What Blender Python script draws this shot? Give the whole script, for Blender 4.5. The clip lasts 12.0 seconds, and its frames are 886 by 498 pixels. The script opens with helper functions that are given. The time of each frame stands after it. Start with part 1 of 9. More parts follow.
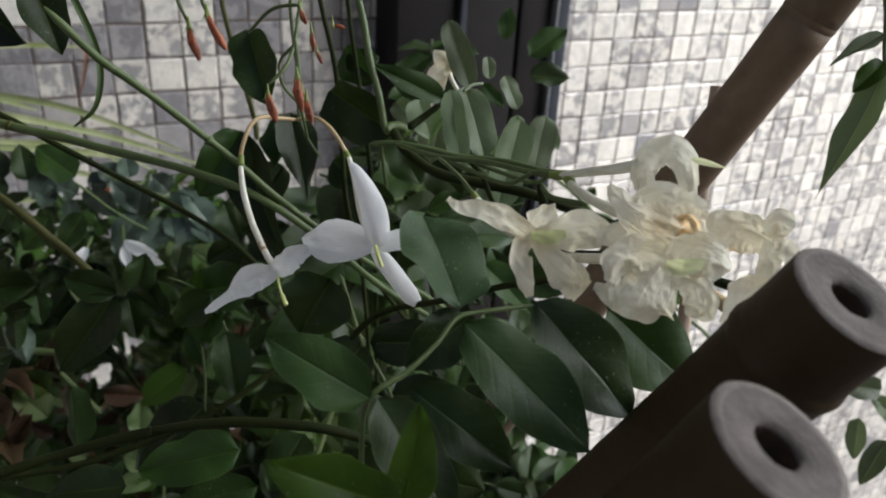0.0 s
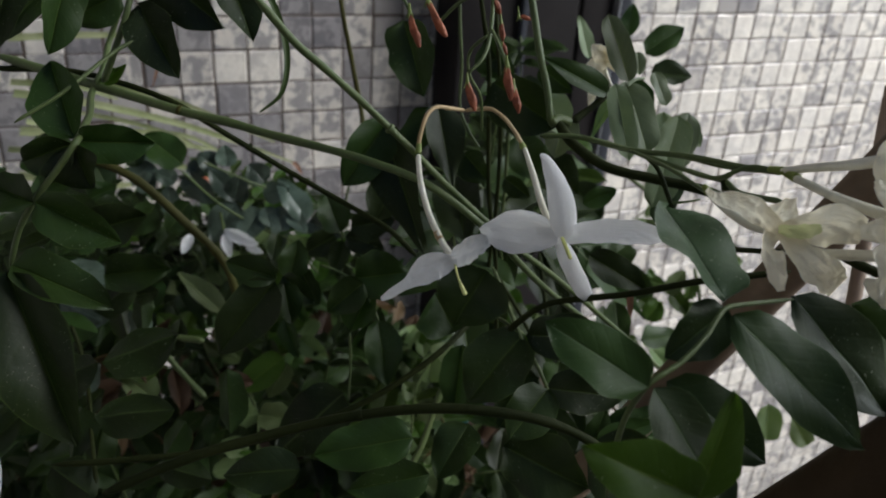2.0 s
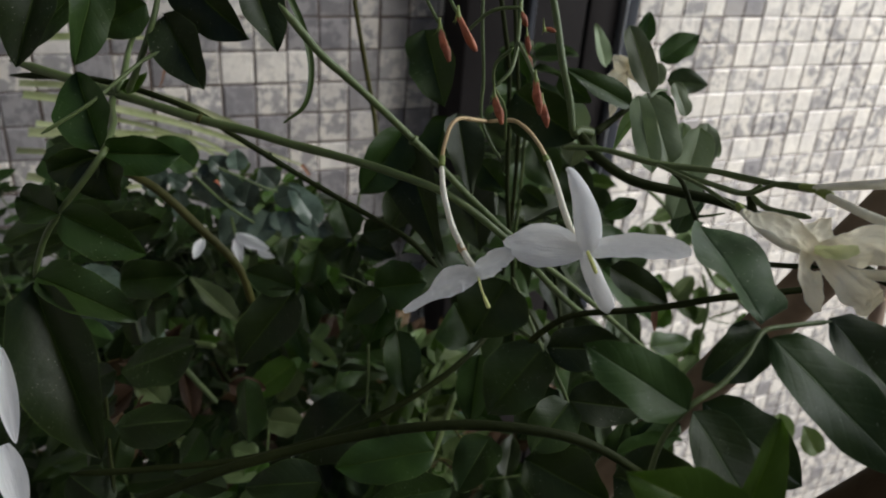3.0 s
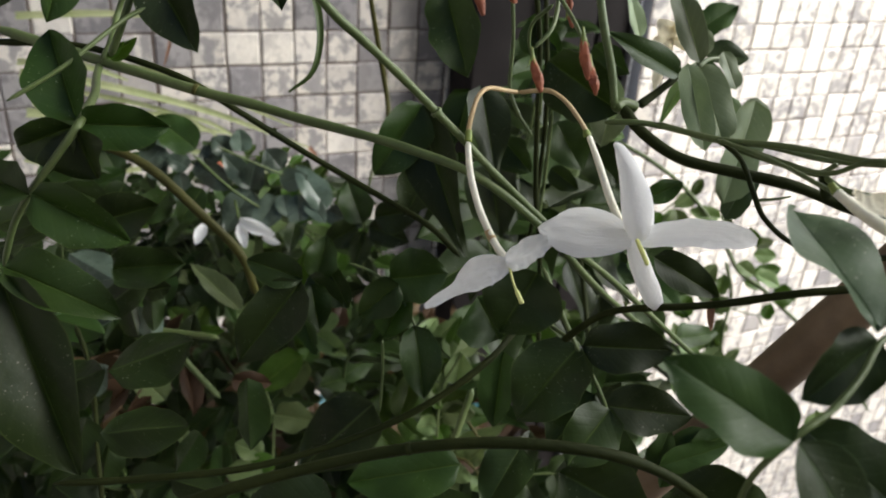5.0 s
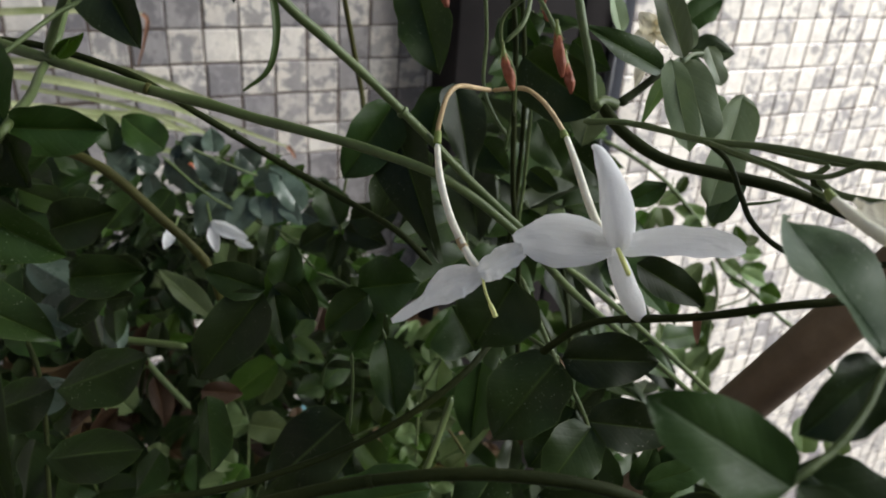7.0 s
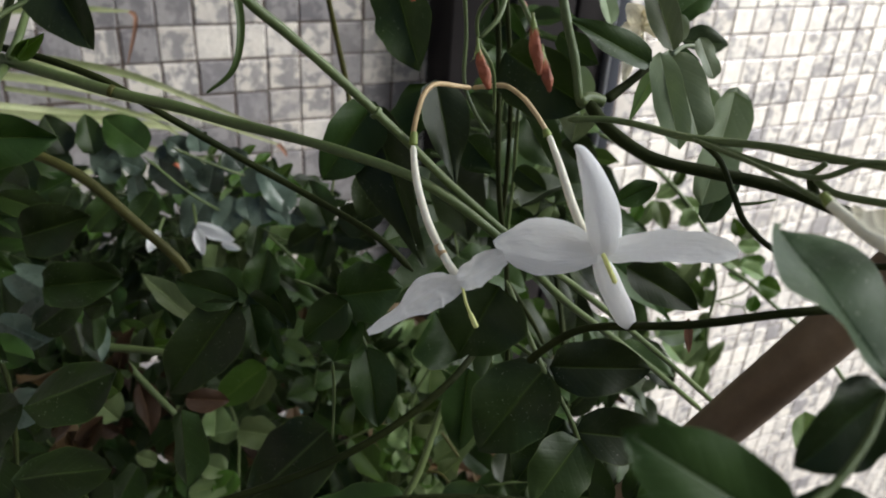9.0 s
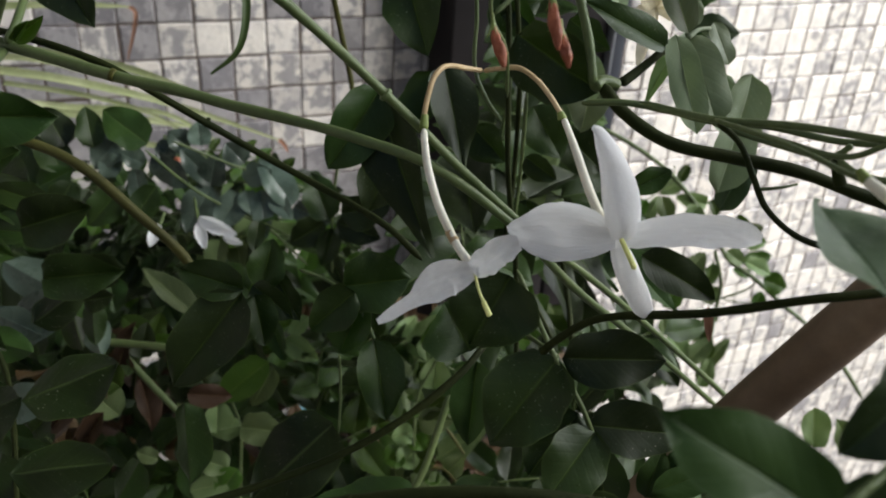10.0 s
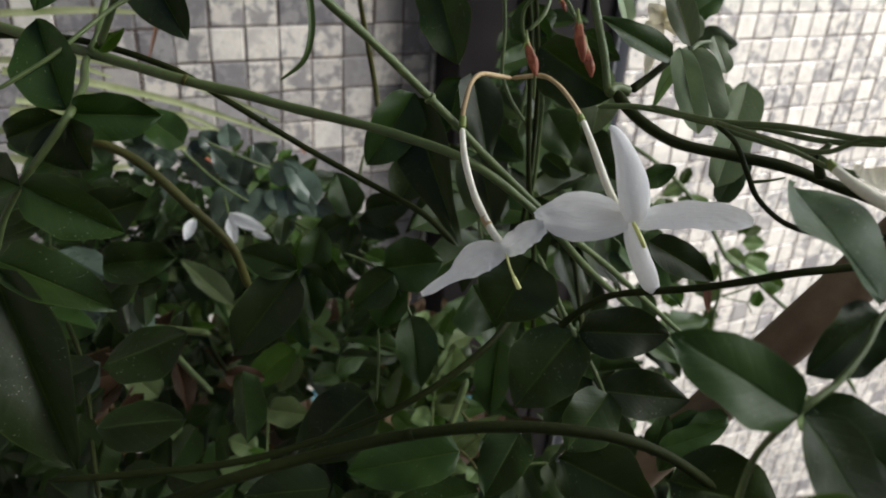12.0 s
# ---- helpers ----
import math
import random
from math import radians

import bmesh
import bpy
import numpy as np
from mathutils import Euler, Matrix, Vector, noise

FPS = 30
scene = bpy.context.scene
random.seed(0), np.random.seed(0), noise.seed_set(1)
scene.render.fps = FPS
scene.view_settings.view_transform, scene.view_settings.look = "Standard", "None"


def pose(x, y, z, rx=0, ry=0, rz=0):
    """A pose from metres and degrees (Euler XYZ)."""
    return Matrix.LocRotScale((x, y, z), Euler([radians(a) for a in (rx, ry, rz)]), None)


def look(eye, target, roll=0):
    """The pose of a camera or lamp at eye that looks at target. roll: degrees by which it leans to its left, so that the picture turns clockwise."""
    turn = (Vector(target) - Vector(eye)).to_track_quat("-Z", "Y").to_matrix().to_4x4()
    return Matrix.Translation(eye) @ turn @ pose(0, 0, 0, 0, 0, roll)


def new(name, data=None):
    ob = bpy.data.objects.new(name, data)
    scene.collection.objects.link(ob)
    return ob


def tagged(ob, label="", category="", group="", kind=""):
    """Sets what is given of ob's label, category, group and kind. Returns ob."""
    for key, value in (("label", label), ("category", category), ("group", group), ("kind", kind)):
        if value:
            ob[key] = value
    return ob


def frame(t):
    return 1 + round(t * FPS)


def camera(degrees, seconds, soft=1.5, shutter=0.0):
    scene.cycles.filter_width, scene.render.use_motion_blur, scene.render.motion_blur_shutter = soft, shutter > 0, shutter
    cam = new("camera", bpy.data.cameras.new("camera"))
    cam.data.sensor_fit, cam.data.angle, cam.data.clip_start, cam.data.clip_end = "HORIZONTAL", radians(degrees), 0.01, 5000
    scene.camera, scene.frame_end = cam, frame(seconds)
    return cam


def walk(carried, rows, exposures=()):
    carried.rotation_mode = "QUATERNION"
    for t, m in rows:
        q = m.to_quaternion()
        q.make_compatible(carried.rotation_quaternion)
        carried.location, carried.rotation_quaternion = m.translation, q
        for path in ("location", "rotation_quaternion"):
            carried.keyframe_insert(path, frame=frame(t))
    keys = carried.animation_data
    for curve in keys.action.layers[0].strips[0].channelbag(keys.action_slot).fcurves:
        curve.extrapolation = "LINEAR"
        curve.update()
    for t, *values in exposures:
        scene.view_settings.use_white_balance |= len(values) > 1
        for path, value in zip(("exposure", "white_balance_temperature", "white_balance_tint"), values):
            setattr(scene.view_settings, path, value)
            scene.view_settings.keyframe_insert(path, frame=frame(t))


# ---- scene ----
cam = camera(60.20, 12.0, soft=1.9)
cam.data.dof.use_dof, cam.data.dof.focus_distance, cam.data.dof.aperture_fstop = True, 0.103, 50.0
# seconds, eye, a point half a metre ahead, roll
ROWS = [
    (0.0, (0.02107, -0.02187, 1.22067), (0.22802, 0.37847, 1.00410), 3.340),
    (0.5, (0.01570, -0.01806, 1.21988), (0.22028, 0.38224, 1.00100), 3.337),
    (1.0, (0.00846, -0.01574, 1.21923), (0.20948, 0.38672, 1.00101), 3.659),
    (1.5, (0.00389, -0.01535, 1.22042), (0.20033, 0.38994, 1.00326), 3.880),
    (2.0, (-0.00044, -0.01250, 1.21821), (0.19060, 0.39487, 1.00015), 3.995),
    (2.5, (-0.00184, -0.01048, 1.21840), (0.18654, 0.39763, 0.99941), 4.139),
    (3.0, (-0.00319, -0.00991, 1.21950), (0.18714, 0.39777, 1.00140), 4.326),
    (5.0, (-0.00018, 0.00283, 1.21330), (0.18472, 0.40826, 0.98650), 4.306),
    (5.5, (0.00181, 0.00489, 1.21200), (0.18815, 0.40888, 0.98381), 4.406),
    (6.0, (0.00266, 0.00754, 1.21142), (0.18984, 0.41023, 0.98162), 4.352),
    (6.5, (0.00457, 0.00827, 1.21182), (0.19507, 0.40993, 0.98295), 4.421),
    (7.0, (0.00485, 0.00834, 1.21174), (0.19743, 0.40947, 0.98369), 4.364),
    (9.0, (0.00954, 0.01190, 1.21113), (0.20131, 0.41130, 0.97939), 3.564),
    (9.5, (0.00876, 0.01222, 1.20964), (0.20135, 0.41208, 0.97938), 3.524),
    (10.0, (0.00909, 0.01406, 1.20832), (0.20099, 0.41328, 0.97639), 3.538),
    (10.5, (0.00982, 0.01398, 1.20844), (0.20204, 0.41286, 0.97616), 3.518),
    (11.0, (0.00820, 0.01183, 1.20978), (0.20063, 0.41052, 0.97736), 3.536),
    (11.5, (0.00592, 0.00608, 1.21014), (0.19948, 0.40502, 0.97909), 3.761),
    (12.0, (-0.00122, 0.00314, 1.21201), (0.19064, 0.40401, 0.98290), 3.813),
]
# the phone's own exposure and white balance, brighter just after the first gap
EXPOSURES = [(0.0, 0.46, 6200, 10), (0.5, 0.42, 6200, 10), (1.0, 0.2, 6100, 10), (2.0, 0.08, 6200, 10), (2.5, 0.05, 6300, 10), (3.2, 0.2, 6400, 10), (4.7, 0.92, 6650, 10), (5.0, 0.94, 6600, 10), (5.5, 0.55, 6600, 10), (6.0, 0.55, 6500, 10), (8.0, 0.67, 6350, 10), (11.0, 0.64, 6400, 10), (12.0, 0.52, 6400, 10)]
walk(cam, [(t, look(eye, ahead, roll)) for t, eye, ahead, roll in ROWS], EXPOSURES)


# ---- light ----
world = bpy.data.worlds.new("sky")
scene.world = world
world.use_nodes = True
wn, wl = world.node_tree.nodes, world.node_tree.links
sky = wn.new("ShaderNodeTexSky")
sky.sky_type, sky.sun_disc = "NISHITA", False
sky.sun_elevation, sky.sun_rotation = radians(48), radians(60)
wn["Background"].inputs["Strength"].default_value = 0.11
wl.new(sky.outputs["Color"], wn["Background"].inputs["Color"])
sun = new("sun", bpy.data.lights.new("sun", "SUN"))
sun.data.energy, sun.data.angle, sun.data.color = 5.0, radians(30), (1.0, 0.97, 0.94)
sun.matrix_world = look((2.6, -1.2, 3.2), (0.6, 0.6, 0.8))
# Unseen area lamp, added as soft sky light from the side.
side_lamp = new("added_side_light", bpy.data.lights.new("added_side_light", "AREA"))
side_lamp.data.shape, side_lamp.data.size, side_lamp.data.size_y = "RECTANGLE", 1.5, 1.2
side_lamp.data.energy, side_lamp.data.color = 26.0, (0.96, 0.98, 0.95)
side_lamp.matrix_world = look((1.5, -0.25, 1.95), (0.0, 0.0, 1.2))


# ---- materials ----
def shader(name):
    m = bpy.data.materials.new(name)
    m.use_nodes = True
    t = m.node_tree
    return m, t.nodes, t.links, t.nodes["Principled BSDF"]


def ramp(nodes, links, fac, *stops):
    r = nodes.new("ShaderNodeValToRGB")
    while len(r.color_ramp.elements) < len(stops):
        r.color_ramp.elements.new(0.5)
    for e, (p, c) in zip(r.color_ramp.elements, stops):
        e.position, e.color = p, (*c, 1)
    links.new(fac, r.inputs["Fac"])
    return r.outputs["Color"]


def noise_fac(nodes, links, scale, detail=3.0, vector=None, rough=0.55):
    n = nodes.new("ShaderNodeTexNoise")
    n.inputs["Scale"].default_value, n.inputs["Detail"].default_value, n.inputs["Roughness"].default_value = scale, detail, rough
    if vector:
        links.new(vector, n.inputs["Vector"])
    return n.outputs["Fac"]


def mix(nodes, links, kind, fac, a, b):
    n = nodes.new("ShaderNodeMix")
    n.data_type, n.blend_type = "RGBA", kind
    for socket, value in ((n.inputs[0], fac), (n.inputs[6], a), (n.inputs[7], b)):
        if isinstance(value, (int, float)):
            socket.default_value = value
        elif isinstance(value, tuple):
            socket.default_value = (*value, 1)
        else:
            links.new(value, socket)
    return n.outputs[2]


def calc(nodes, links, op, a, b=0.0, c=0.0):
    n = nodes.new("ShaderNodeMath")
    n.operation = op
    for socket, value in zip(n.inputs, (a, b, c)):
        if isinstance(value, (int, float)):
            socket.default_value = value
        else:
            links.new(value, socket)
    return n.outputs[0]


def bump(nodes, links, height, bsdf, strength, distance=0.001):
    b = nodes.new("ShaderNodeBump")
    b.inputs["Strength"].default_value, b.inputs["Distance"].default_value = strength, distance
    links.new(height, b.inputs["Height"])
    links.new(b.outputs["Normal"], bsdf.inputs["Normal"])
    return b


def place(nodes):
    return nodes.new("ShaderNodeTexCoord").outputs["Object"]


def leaf_material(name, dark, light, vein, through_light, rough=0.58, wear=0.0):
    """A leaf: v runs along the midrib, u across. Mottled green, pale midrib, faint side veins, specks of dust."""
    m, n, l, p = shader(name)
    uv = n.new("ShaderNodeUVMap")
    sep = n.new("ShaderNodeSeparateXYZ")
    l.new(uv.outputs["UV"], sep.inputs[0])
    u, v = sep.outputs[0], sep.outputs[1]
    side = calc(n, l, "ABSOLUTE", calc(n, l, "SUBTRACT", u, 0.5))
    rnd = n.new("ShaderNodeObjectInfo").outputs["Random"]
    geo = n.new("ShaderNodeNewGeometry").outputs["Position"]
    base = ramp(n, l, noise_fac(n, l, 90, 3, geo), (0.25, dark), (0.75, light))
    shade = n.new("ShaderNodeHueSaturation")
    l.new(base, shade.inputs["Color"])
    l.new(calc(n, l, "MULTIPLY_ADD", rnd, 0.85, 0.42), shade.inputs["Value"])
    l.new(calc(n, l, "MULTIPLY_ADD", rnd, 0.03, 0.485), shade.inputs["Hue"])
    rib = ramp(n, l, side, (0.0, (1, 1, 1)), (0.03, (0, 0, 0)))
    col = mix(n, l, "MIX", calc(n, l, "MULTIPLY", rib, 0.6), shade.outputs["Color"], vein)
    wave = calc(n, l, "SINE", calc(n, l, "MULTIPLY", calc(n, l, "SUBTRACT", v, calc(n, l, "MULTIPLY", side, 0.55)), 44.0))
    veins = calc(n, l, "POWER", calc(n, l, "MULTIPLY_ADD", wave, 0.5, 0.5), 8.0)
    col = mix(n, l, "MIX", calc(n, l, "MULTIPLY", veins, 0.04), col, vein)
    specks = ramp(n, l, noise_fac(n, l, 3600, 1, geo), (0.71, (0, 0, 0)), (0.75, (1, 1, 1)))
    dusty = ramp(n, l, noise_fac(n, l, 110, 2, geo), (0.45, (0, 0, 0)), (0.6, (0.34, 0.34, 0.34)))
    col = mix(n, l, "MIX", calc(n, l, "MULTIPLY", specks, dusty), col, (0.5, 0.5, 0.42))
    rim = ramp(n, l, side, (0.475, (0, 0, 0)), (0.495, (1, 1, 1)))
    col = mix(n, l, "MIX", calc(n, l, "MULTIPLY", rim, 0.5), col, vein)
    if wear:
        brown = ramp(n, l, noise_fac(n, l, 130, 4, geo), (0.60, (0, 0, 0)), (0.66, (1, 1, 1)))
        col = mix(n, l, "MIX", calc(n, l, "MULTIPLY", brown, wear), col, (0.075, 0.042, 0.018))
    l.new(col, p.inputs["Base Color"])
    l.new(calc(n, l, "MULTIPLY_ADD", noise_fac(n, l, 260, 3, geo), 0.25, rough - 0.2), p.inputs["Roughness"])
    p.inputs["Specular IOR Level"].default_value = 0.24
    height = calc(n, l, "ADD", calc(n, l, "ADD", calc(n, l, "MULTIPLY", noise_fac(n, l, 420, 3, geo), 0.5), calc(n, l, "MULTIPLY", noise_fac(n, l, 130, 2, geo), 1.6)), calc(n, l, "MULTIPLY", calc(n, l, "MULTIPLY_ADD", veins, 0.12, rib), -0.4))
    bump(n, l, height, p, 0.4, 0.0006)
    tr = n.new("ShaderNodeBsdfTranslucent")
    l.new(mix(n, l, "MULTIPLY", 1.0, col, (1.1, 1.2, 0.72)), tr.inputs["Color"])
    ms = n.new("ShaderNodeMixShader")
    ms.inputs[0].default_value = through_light
    l.new(p.outputs[0], ms.inputs[1]), l.new(tr.outputs[0], ms.inputs[2])
    l.new(ms.outputs[0], n["Material Output"].inputs["Surface"])
    return m


def plain_material(name, dark, light, scale=200, rough=0.5, relief=0.3, fine=900, through_light=0.0, metal=0.0, gloss=0.5):
    """Two tones at a broad scale with fine grain over them; optionally lets light through."""
    m, n, l, p = shader(name)
    geo = place(n)
    col = ramp(n, l, noise_fac(n, l, scale, 4, geo), (0.3, dark), (0.7, light))
    grain = noise_fac(n, l, fine, 3, geo)
    col = mix(n, l, "MULTIPLY", 1.0, col, ramp(n, l, grain, (0.2, (0.85, 0.85, 0.85)), (0.8, (1.1, 1.1, 1.1))))
    l.new(col, p.inputs["Base Color"])
    p.inputs["Roughness"].default_value, p.inputs["Metallic"].default_value = rough, metal
    p.inputs["Specular IOR Level"].default_value = gloss
    bump(n, l, grain, p, relief, 0.0004)
    if through_light:
        tr = n.new("ShaderNodeBsdfTranslucent")
        l.new(col, tr.inputs["Color"])
        ms = n.new("ShaderNodeMixShader")
        ms.inputs[0].default_value = through_light
        l.new(p.outputs[0], ms.inputs[1]), l.new(tr.outputs[0], ms.inputs[2])
        l.new(ms.outputs[0], n["Material Output"].inputs["Surface"])
    return m


def petal_material(name, dark, light, through_light, relief, stain):
    """A petal: soft tones, fine veins along its length, crumples, and tan ageing stains where it fades."""
    m, n, l, p = shader(name)
    uv = n.new("ShaderNodeUVMap").outputs["UV"]
    stretch = n.new("ShaderNodeMapping")
    stretch.inputs["Scale"].default_value = (26.0, 2.5, 1.0)
    l.new(uv, stretch.inputs["Vector"])
    geo = n.new("ShaderNodeNewGeometry").outputs["Position"]
    veins = noise_fac(n, l, 1.0, 2, stretch.outputs[0])
    crumple = noise_fac(n, l, 950, 4, geo, 0.6)
    col = ramp(n, l, noise_fac(n, l, 130, 4, geo), (0.3, dark), (0.65, light))
    col = mix(n, l, "MULTIPLY", 0.5, col, ramp(n, l, veins, (0.3, (0.9, 0.9, 0.88)), (0.7, (1.04, 1.04, 1.04))))
    if stain:
        spots = ramp(n, l, noise_fac(n, l, 150, 4, geo), (0.60, (0, 0, 0)), (0.74, (1, 1, 1)))
        col = mix(n, l, "MIX", calc(n, l, "MULTIPLY", spots, stain), col, (0.66, 0.44, 0.24))
    l.new(col, p.inputs["Base Color"])
    p.inputs["Roughness"].default_value = 0.75
    p.inputs["Specular IOR Level"].default_value = 0.25
    bump(n, l, calc(n, l, "ADD", calc(n, l, "MULTIPLY", veins, 1.2), crumple), p, relief, 0.0007)
    tr = n.new("ShaderNodeBsdfTranslucent")
    l.new(col, tr.inputs["Color"])
    ms = n.new("ShaderNodeMixShader")
    ms.inputs[0].default_value = through_light
    l.new(p.outputs[0], ms.inputs[1]), l.new(tr.outputs[0], ms.inputs[2])
    l.new(ms.outputs[0], n["Material Output"].inputs["Surface"])
    return m


def tile_material():
    """Polished stone mosaic: cream, marbled and slate-grey pieces picked piece by piece."""
    m, n, l, p = shader("mosaic_tile")
    geo = n.new("ShaderNodeNewGeometry")
    rnd = n.new("ShaderNodeAttribute")
    rnd.attribute_type, rnd.attribute_name = "GEOMETRY", "tone"
    pick = rnd.outputs["Fac"]
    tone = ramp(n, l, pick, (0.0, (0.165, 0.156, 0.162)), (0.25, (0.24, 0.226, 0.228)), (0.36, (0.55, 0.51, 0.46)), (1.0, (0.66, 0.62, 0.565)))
    warp = n.new("ShaderNodeVectorMath")
    warp.operation = "ADD"
    shift = n.new("ShaderNodeCombineXYZ")
    l.new(calc(n, l, "MULTIPLY", pick, 7.0), shift.inputs[0])
    l.new(calc(n, l, "MULTIPLY", pick, 3.0), shift.inputs[2])
    l.new(geo.outputs["Position"], warp.inputs[0]), l.new(shift.outputs[0], warp.inputs[1])
    clouds = ramp(n, l, noise_fac(n, l, 100, 6, warp.outputs[0], 0.62), (0.47, (0, 0, 0)), (0.55, (1, 1, 1)))
    amount = ramp(n, l, pick, (0.25, (0.65, 0.65, 0.65)), (0.36, (0.95, 0.95, 0.95)), (0.8, (0.9, 0.9, 0.9)), (0.9, (0.2, 0.2, 0.2)))
    col = mix(n, l, "MIX", calc(n, l, "MULTIPLY", clouds, amount), tone, ramp(n, l, pick, (0.28, (0.33, 0.312, 0.308)), (0.33, (0.25, 0.238, 0.238))))
    soft = noise_fac(n, l, 30, 3, warp.outputs[0])
    col = mix(n, l, "MULTIPLY", 0.6, col, ramp(n, l, soft, (0.3, (0.75, 0.75, 0.78)), (0.7, (1.1, 1.08, 1.04))))
    l.new(col, p.inputs["Base Color"])
    p.inputs["Roughness"].default_value = 0.38
    bump(n, l, noise_fac(n, l, 55, 3, warp.outputs[0]), p, 0.35, 0.004)
    return m


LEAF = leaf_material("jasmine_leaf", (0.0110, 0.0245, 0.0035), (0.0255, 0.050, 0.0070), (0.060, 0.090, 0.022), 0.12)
# Blue-grey sky sheen is put into this leaf's base colour.
LEAF_SHEEN = leaf_material("jasmine_leaf_sheen", (0.050, 0.074, 0.054), (0.092, 0.122, 0.092), (0.09, 0.12, 0.09), 0.08, 0.36)
# Lighter copy of LEAF: frontal light on the near spray put into colour.
LEAF_MID = leaf_material("jasmine_leaf_mid", (0.0165, 0.036, 0.0072), (0.035, 0.063, 0.0135), (0.085, 0.125, 0.055), 0.14)
# Paler copy of LEAF, with a near leaf's grazing sheen put into it.
LEAF_SOFT = leaf_material("jasmine_leaf_soft", (0.022, 0.044, 0.015), (0.044, 0.073, 0.029), (0.10, 0.13, 0.08), 0.15)
# Backlight and haze before the bright wall are put into this pale green.
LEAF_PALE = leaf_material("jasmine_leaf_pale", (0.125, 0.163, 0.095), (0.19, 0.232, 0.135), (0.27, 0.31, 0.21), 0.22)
# Spring green made brighter: light reaching the deep leaves is put into colour.
LEAF_FRESH_LIT = leaf_material("jasmine_leaf_fresh_lit", (0.085, 0.13, 0.048), (0.155, 0.205, 0.085), (0.22, 0.27, 0.13), 0.3)
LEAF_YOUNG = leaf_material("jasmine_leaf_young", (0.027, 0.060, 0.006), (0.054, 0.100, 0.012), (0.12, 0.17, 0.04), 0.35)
LEAF_DEAD = leaf_material("dead_leaf", (0.034, 0.019, 0.008), (0.080, 0.045, 0.018), (0.12, 0.07, 0.035), 0.1, 0.7)
STEM = plain_material("stem_green", (0.050, 0.076, 0.022), (0.098, 0.130, 0.044), 60, 0.5, 0.3, 1200, gloss=0.35)
STEM_DARK = plain_material("stem_dark", (0.010, 0.015, 0.003), (0.023, 0.029, 0.007), 60, 0.7, 0.4, 1200, gloss=0.1)
STEM_OLIVE = plain_material("stem_olive", (0.030, 0.030, 0.006), (0.064, 0.062, 0.012), 60, 0.6, 0.4, 1200, gloss=0.2)
PETAL = petal_material("white_petal", (0.84, 0.84, 0.85), (0.92, 0.92, 0.92), 0.45, 0.4, 0.0)
CREAM = petal_material("cream_petal", (0.95, 0.86, 0.62), (0.98, 0.945, 0.81), 0.36, 0.7, 0.35)
TINGE = petal_material("green_tinged_petal", (0.70, 0.76, 0.36), (0.88, 0.88, 0.60), 0.4, 0.4, 0.0)
TUBE = plain_material("flower_tube", (0.72, 0.69, 0.55), (0.84, 0.82, 0.72), 120, 0.5, 0.2, 900, 0.2)
BROWN_TUBE = plain_material("browned_tube", (0.36, 0.24, 0.10), (0.56, 0.42, 0.24), 150, 0.55, 0.3, 900, 0.1)
WITHERED = plain_material("withered_bud", (0.13, 0.030, 0.012), (0.34, 0.09, 0.03), 260, 0.6, 0.6, 1500)
CALYX = plain_material("calyx", (0.12, 0.17, 0.03), (0.24, 0.29, 0.06), 200, 0.5, 0.3, 900, 0.1)
THROAT = petal_material("petal_throat", (0.86, 0.62, 0.34), (0.92, 0.78, 0.52), 0.5, 0.3, 0.3)
STIGMA = plain_material("stigma", (0.60, 0.63, 0.18), (0.80, 0.80, 0.34), 200, 0.5, 0.3, 900, 0.1)
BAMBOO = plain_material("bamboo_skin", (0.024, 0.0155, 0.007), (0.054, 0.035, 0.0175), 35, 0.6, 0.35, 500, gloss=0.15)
# Lighter copy of the skin, with the slanting cane's light put into it.
BAMBOO_LIT = plain_material("bamboo_lit", (0.115, 0.078, 0.048), (0.21, 0.148, 0.095), 35, 0.5, 0.35, 500, gloss=0.3)
BAMBOO_RIM = plain_material("bamboo_rim", (0.10, 0.085, 0.076), (0.165, 0.143, 0.13), 260, 0.85, 0.45, 1400, gloss=0.25)
BAMBOO_CUT = plain_material("bamboo_cut", (0.062, 0.051, 0.046), (0.115, 0.097, 0.089), 260, 0.85, 0.45, 1400, gloss=0.25)
BAMBOO_BORE = plain_material("bamboo_bore", (0.04, 0.025, 0.015), (0.08, 0.05, 0.03), 200, 0.9, 0.6, 900)
POST = plain_material("post_paint", (0.009, 0.0075, 0.0075), (0.016, 0.0135, 0.0135), 20, 0.7, 0.15, 400, gloss=0.15)
POST_BLUE = plain_material("post_edge", (0.020, 0.022, 0.028), (0.034, 0.037, 0.046), 20, 0.5, 0.15, 400, gloss=0.3)
BAMBOO_PALE = plain_material("bamboo_pale", (0.24, 0.17, 0.12), (0.36, 0.27, 0.2), 60, 0.6, 0.35, 500)
ALUMINIUM = plain_material("aluminium_strip", (0.30, 0.31, 0.33), (0.42, 0.43, 0.45), 40, 0.4, 0.15, 500, 0.0, 0.8)
GROUT = plain_material("grout", (0.055, 0.038, 0.030), (0.11, 0.082, 0.066), 60, 0.9, 0.6, 900)
PLASTER = plain_material("plaster", (0.28, 0.265, 0.245), (0.38, 0.36, 0.33), 6, 0.85, 0.4, 120)
FLOOR = plain_material("concrete", (0.10, 0.093, 0.086), (0.16, 0.15, 0.14), 9, 0.85, 0.5, 150)
STRIPED = plain_material("striped_blade", (0.20, 0.24, 0.09), (0.38, 0.40, 0.22), 50, 0.45, 0.2, 600, 0.2)
DRY_TIP = plain_material("dry_tip", (0.16, 0.07, 0.04), (0.28, 0.14, 0.08), 120, 0.7, 0.5, 900)
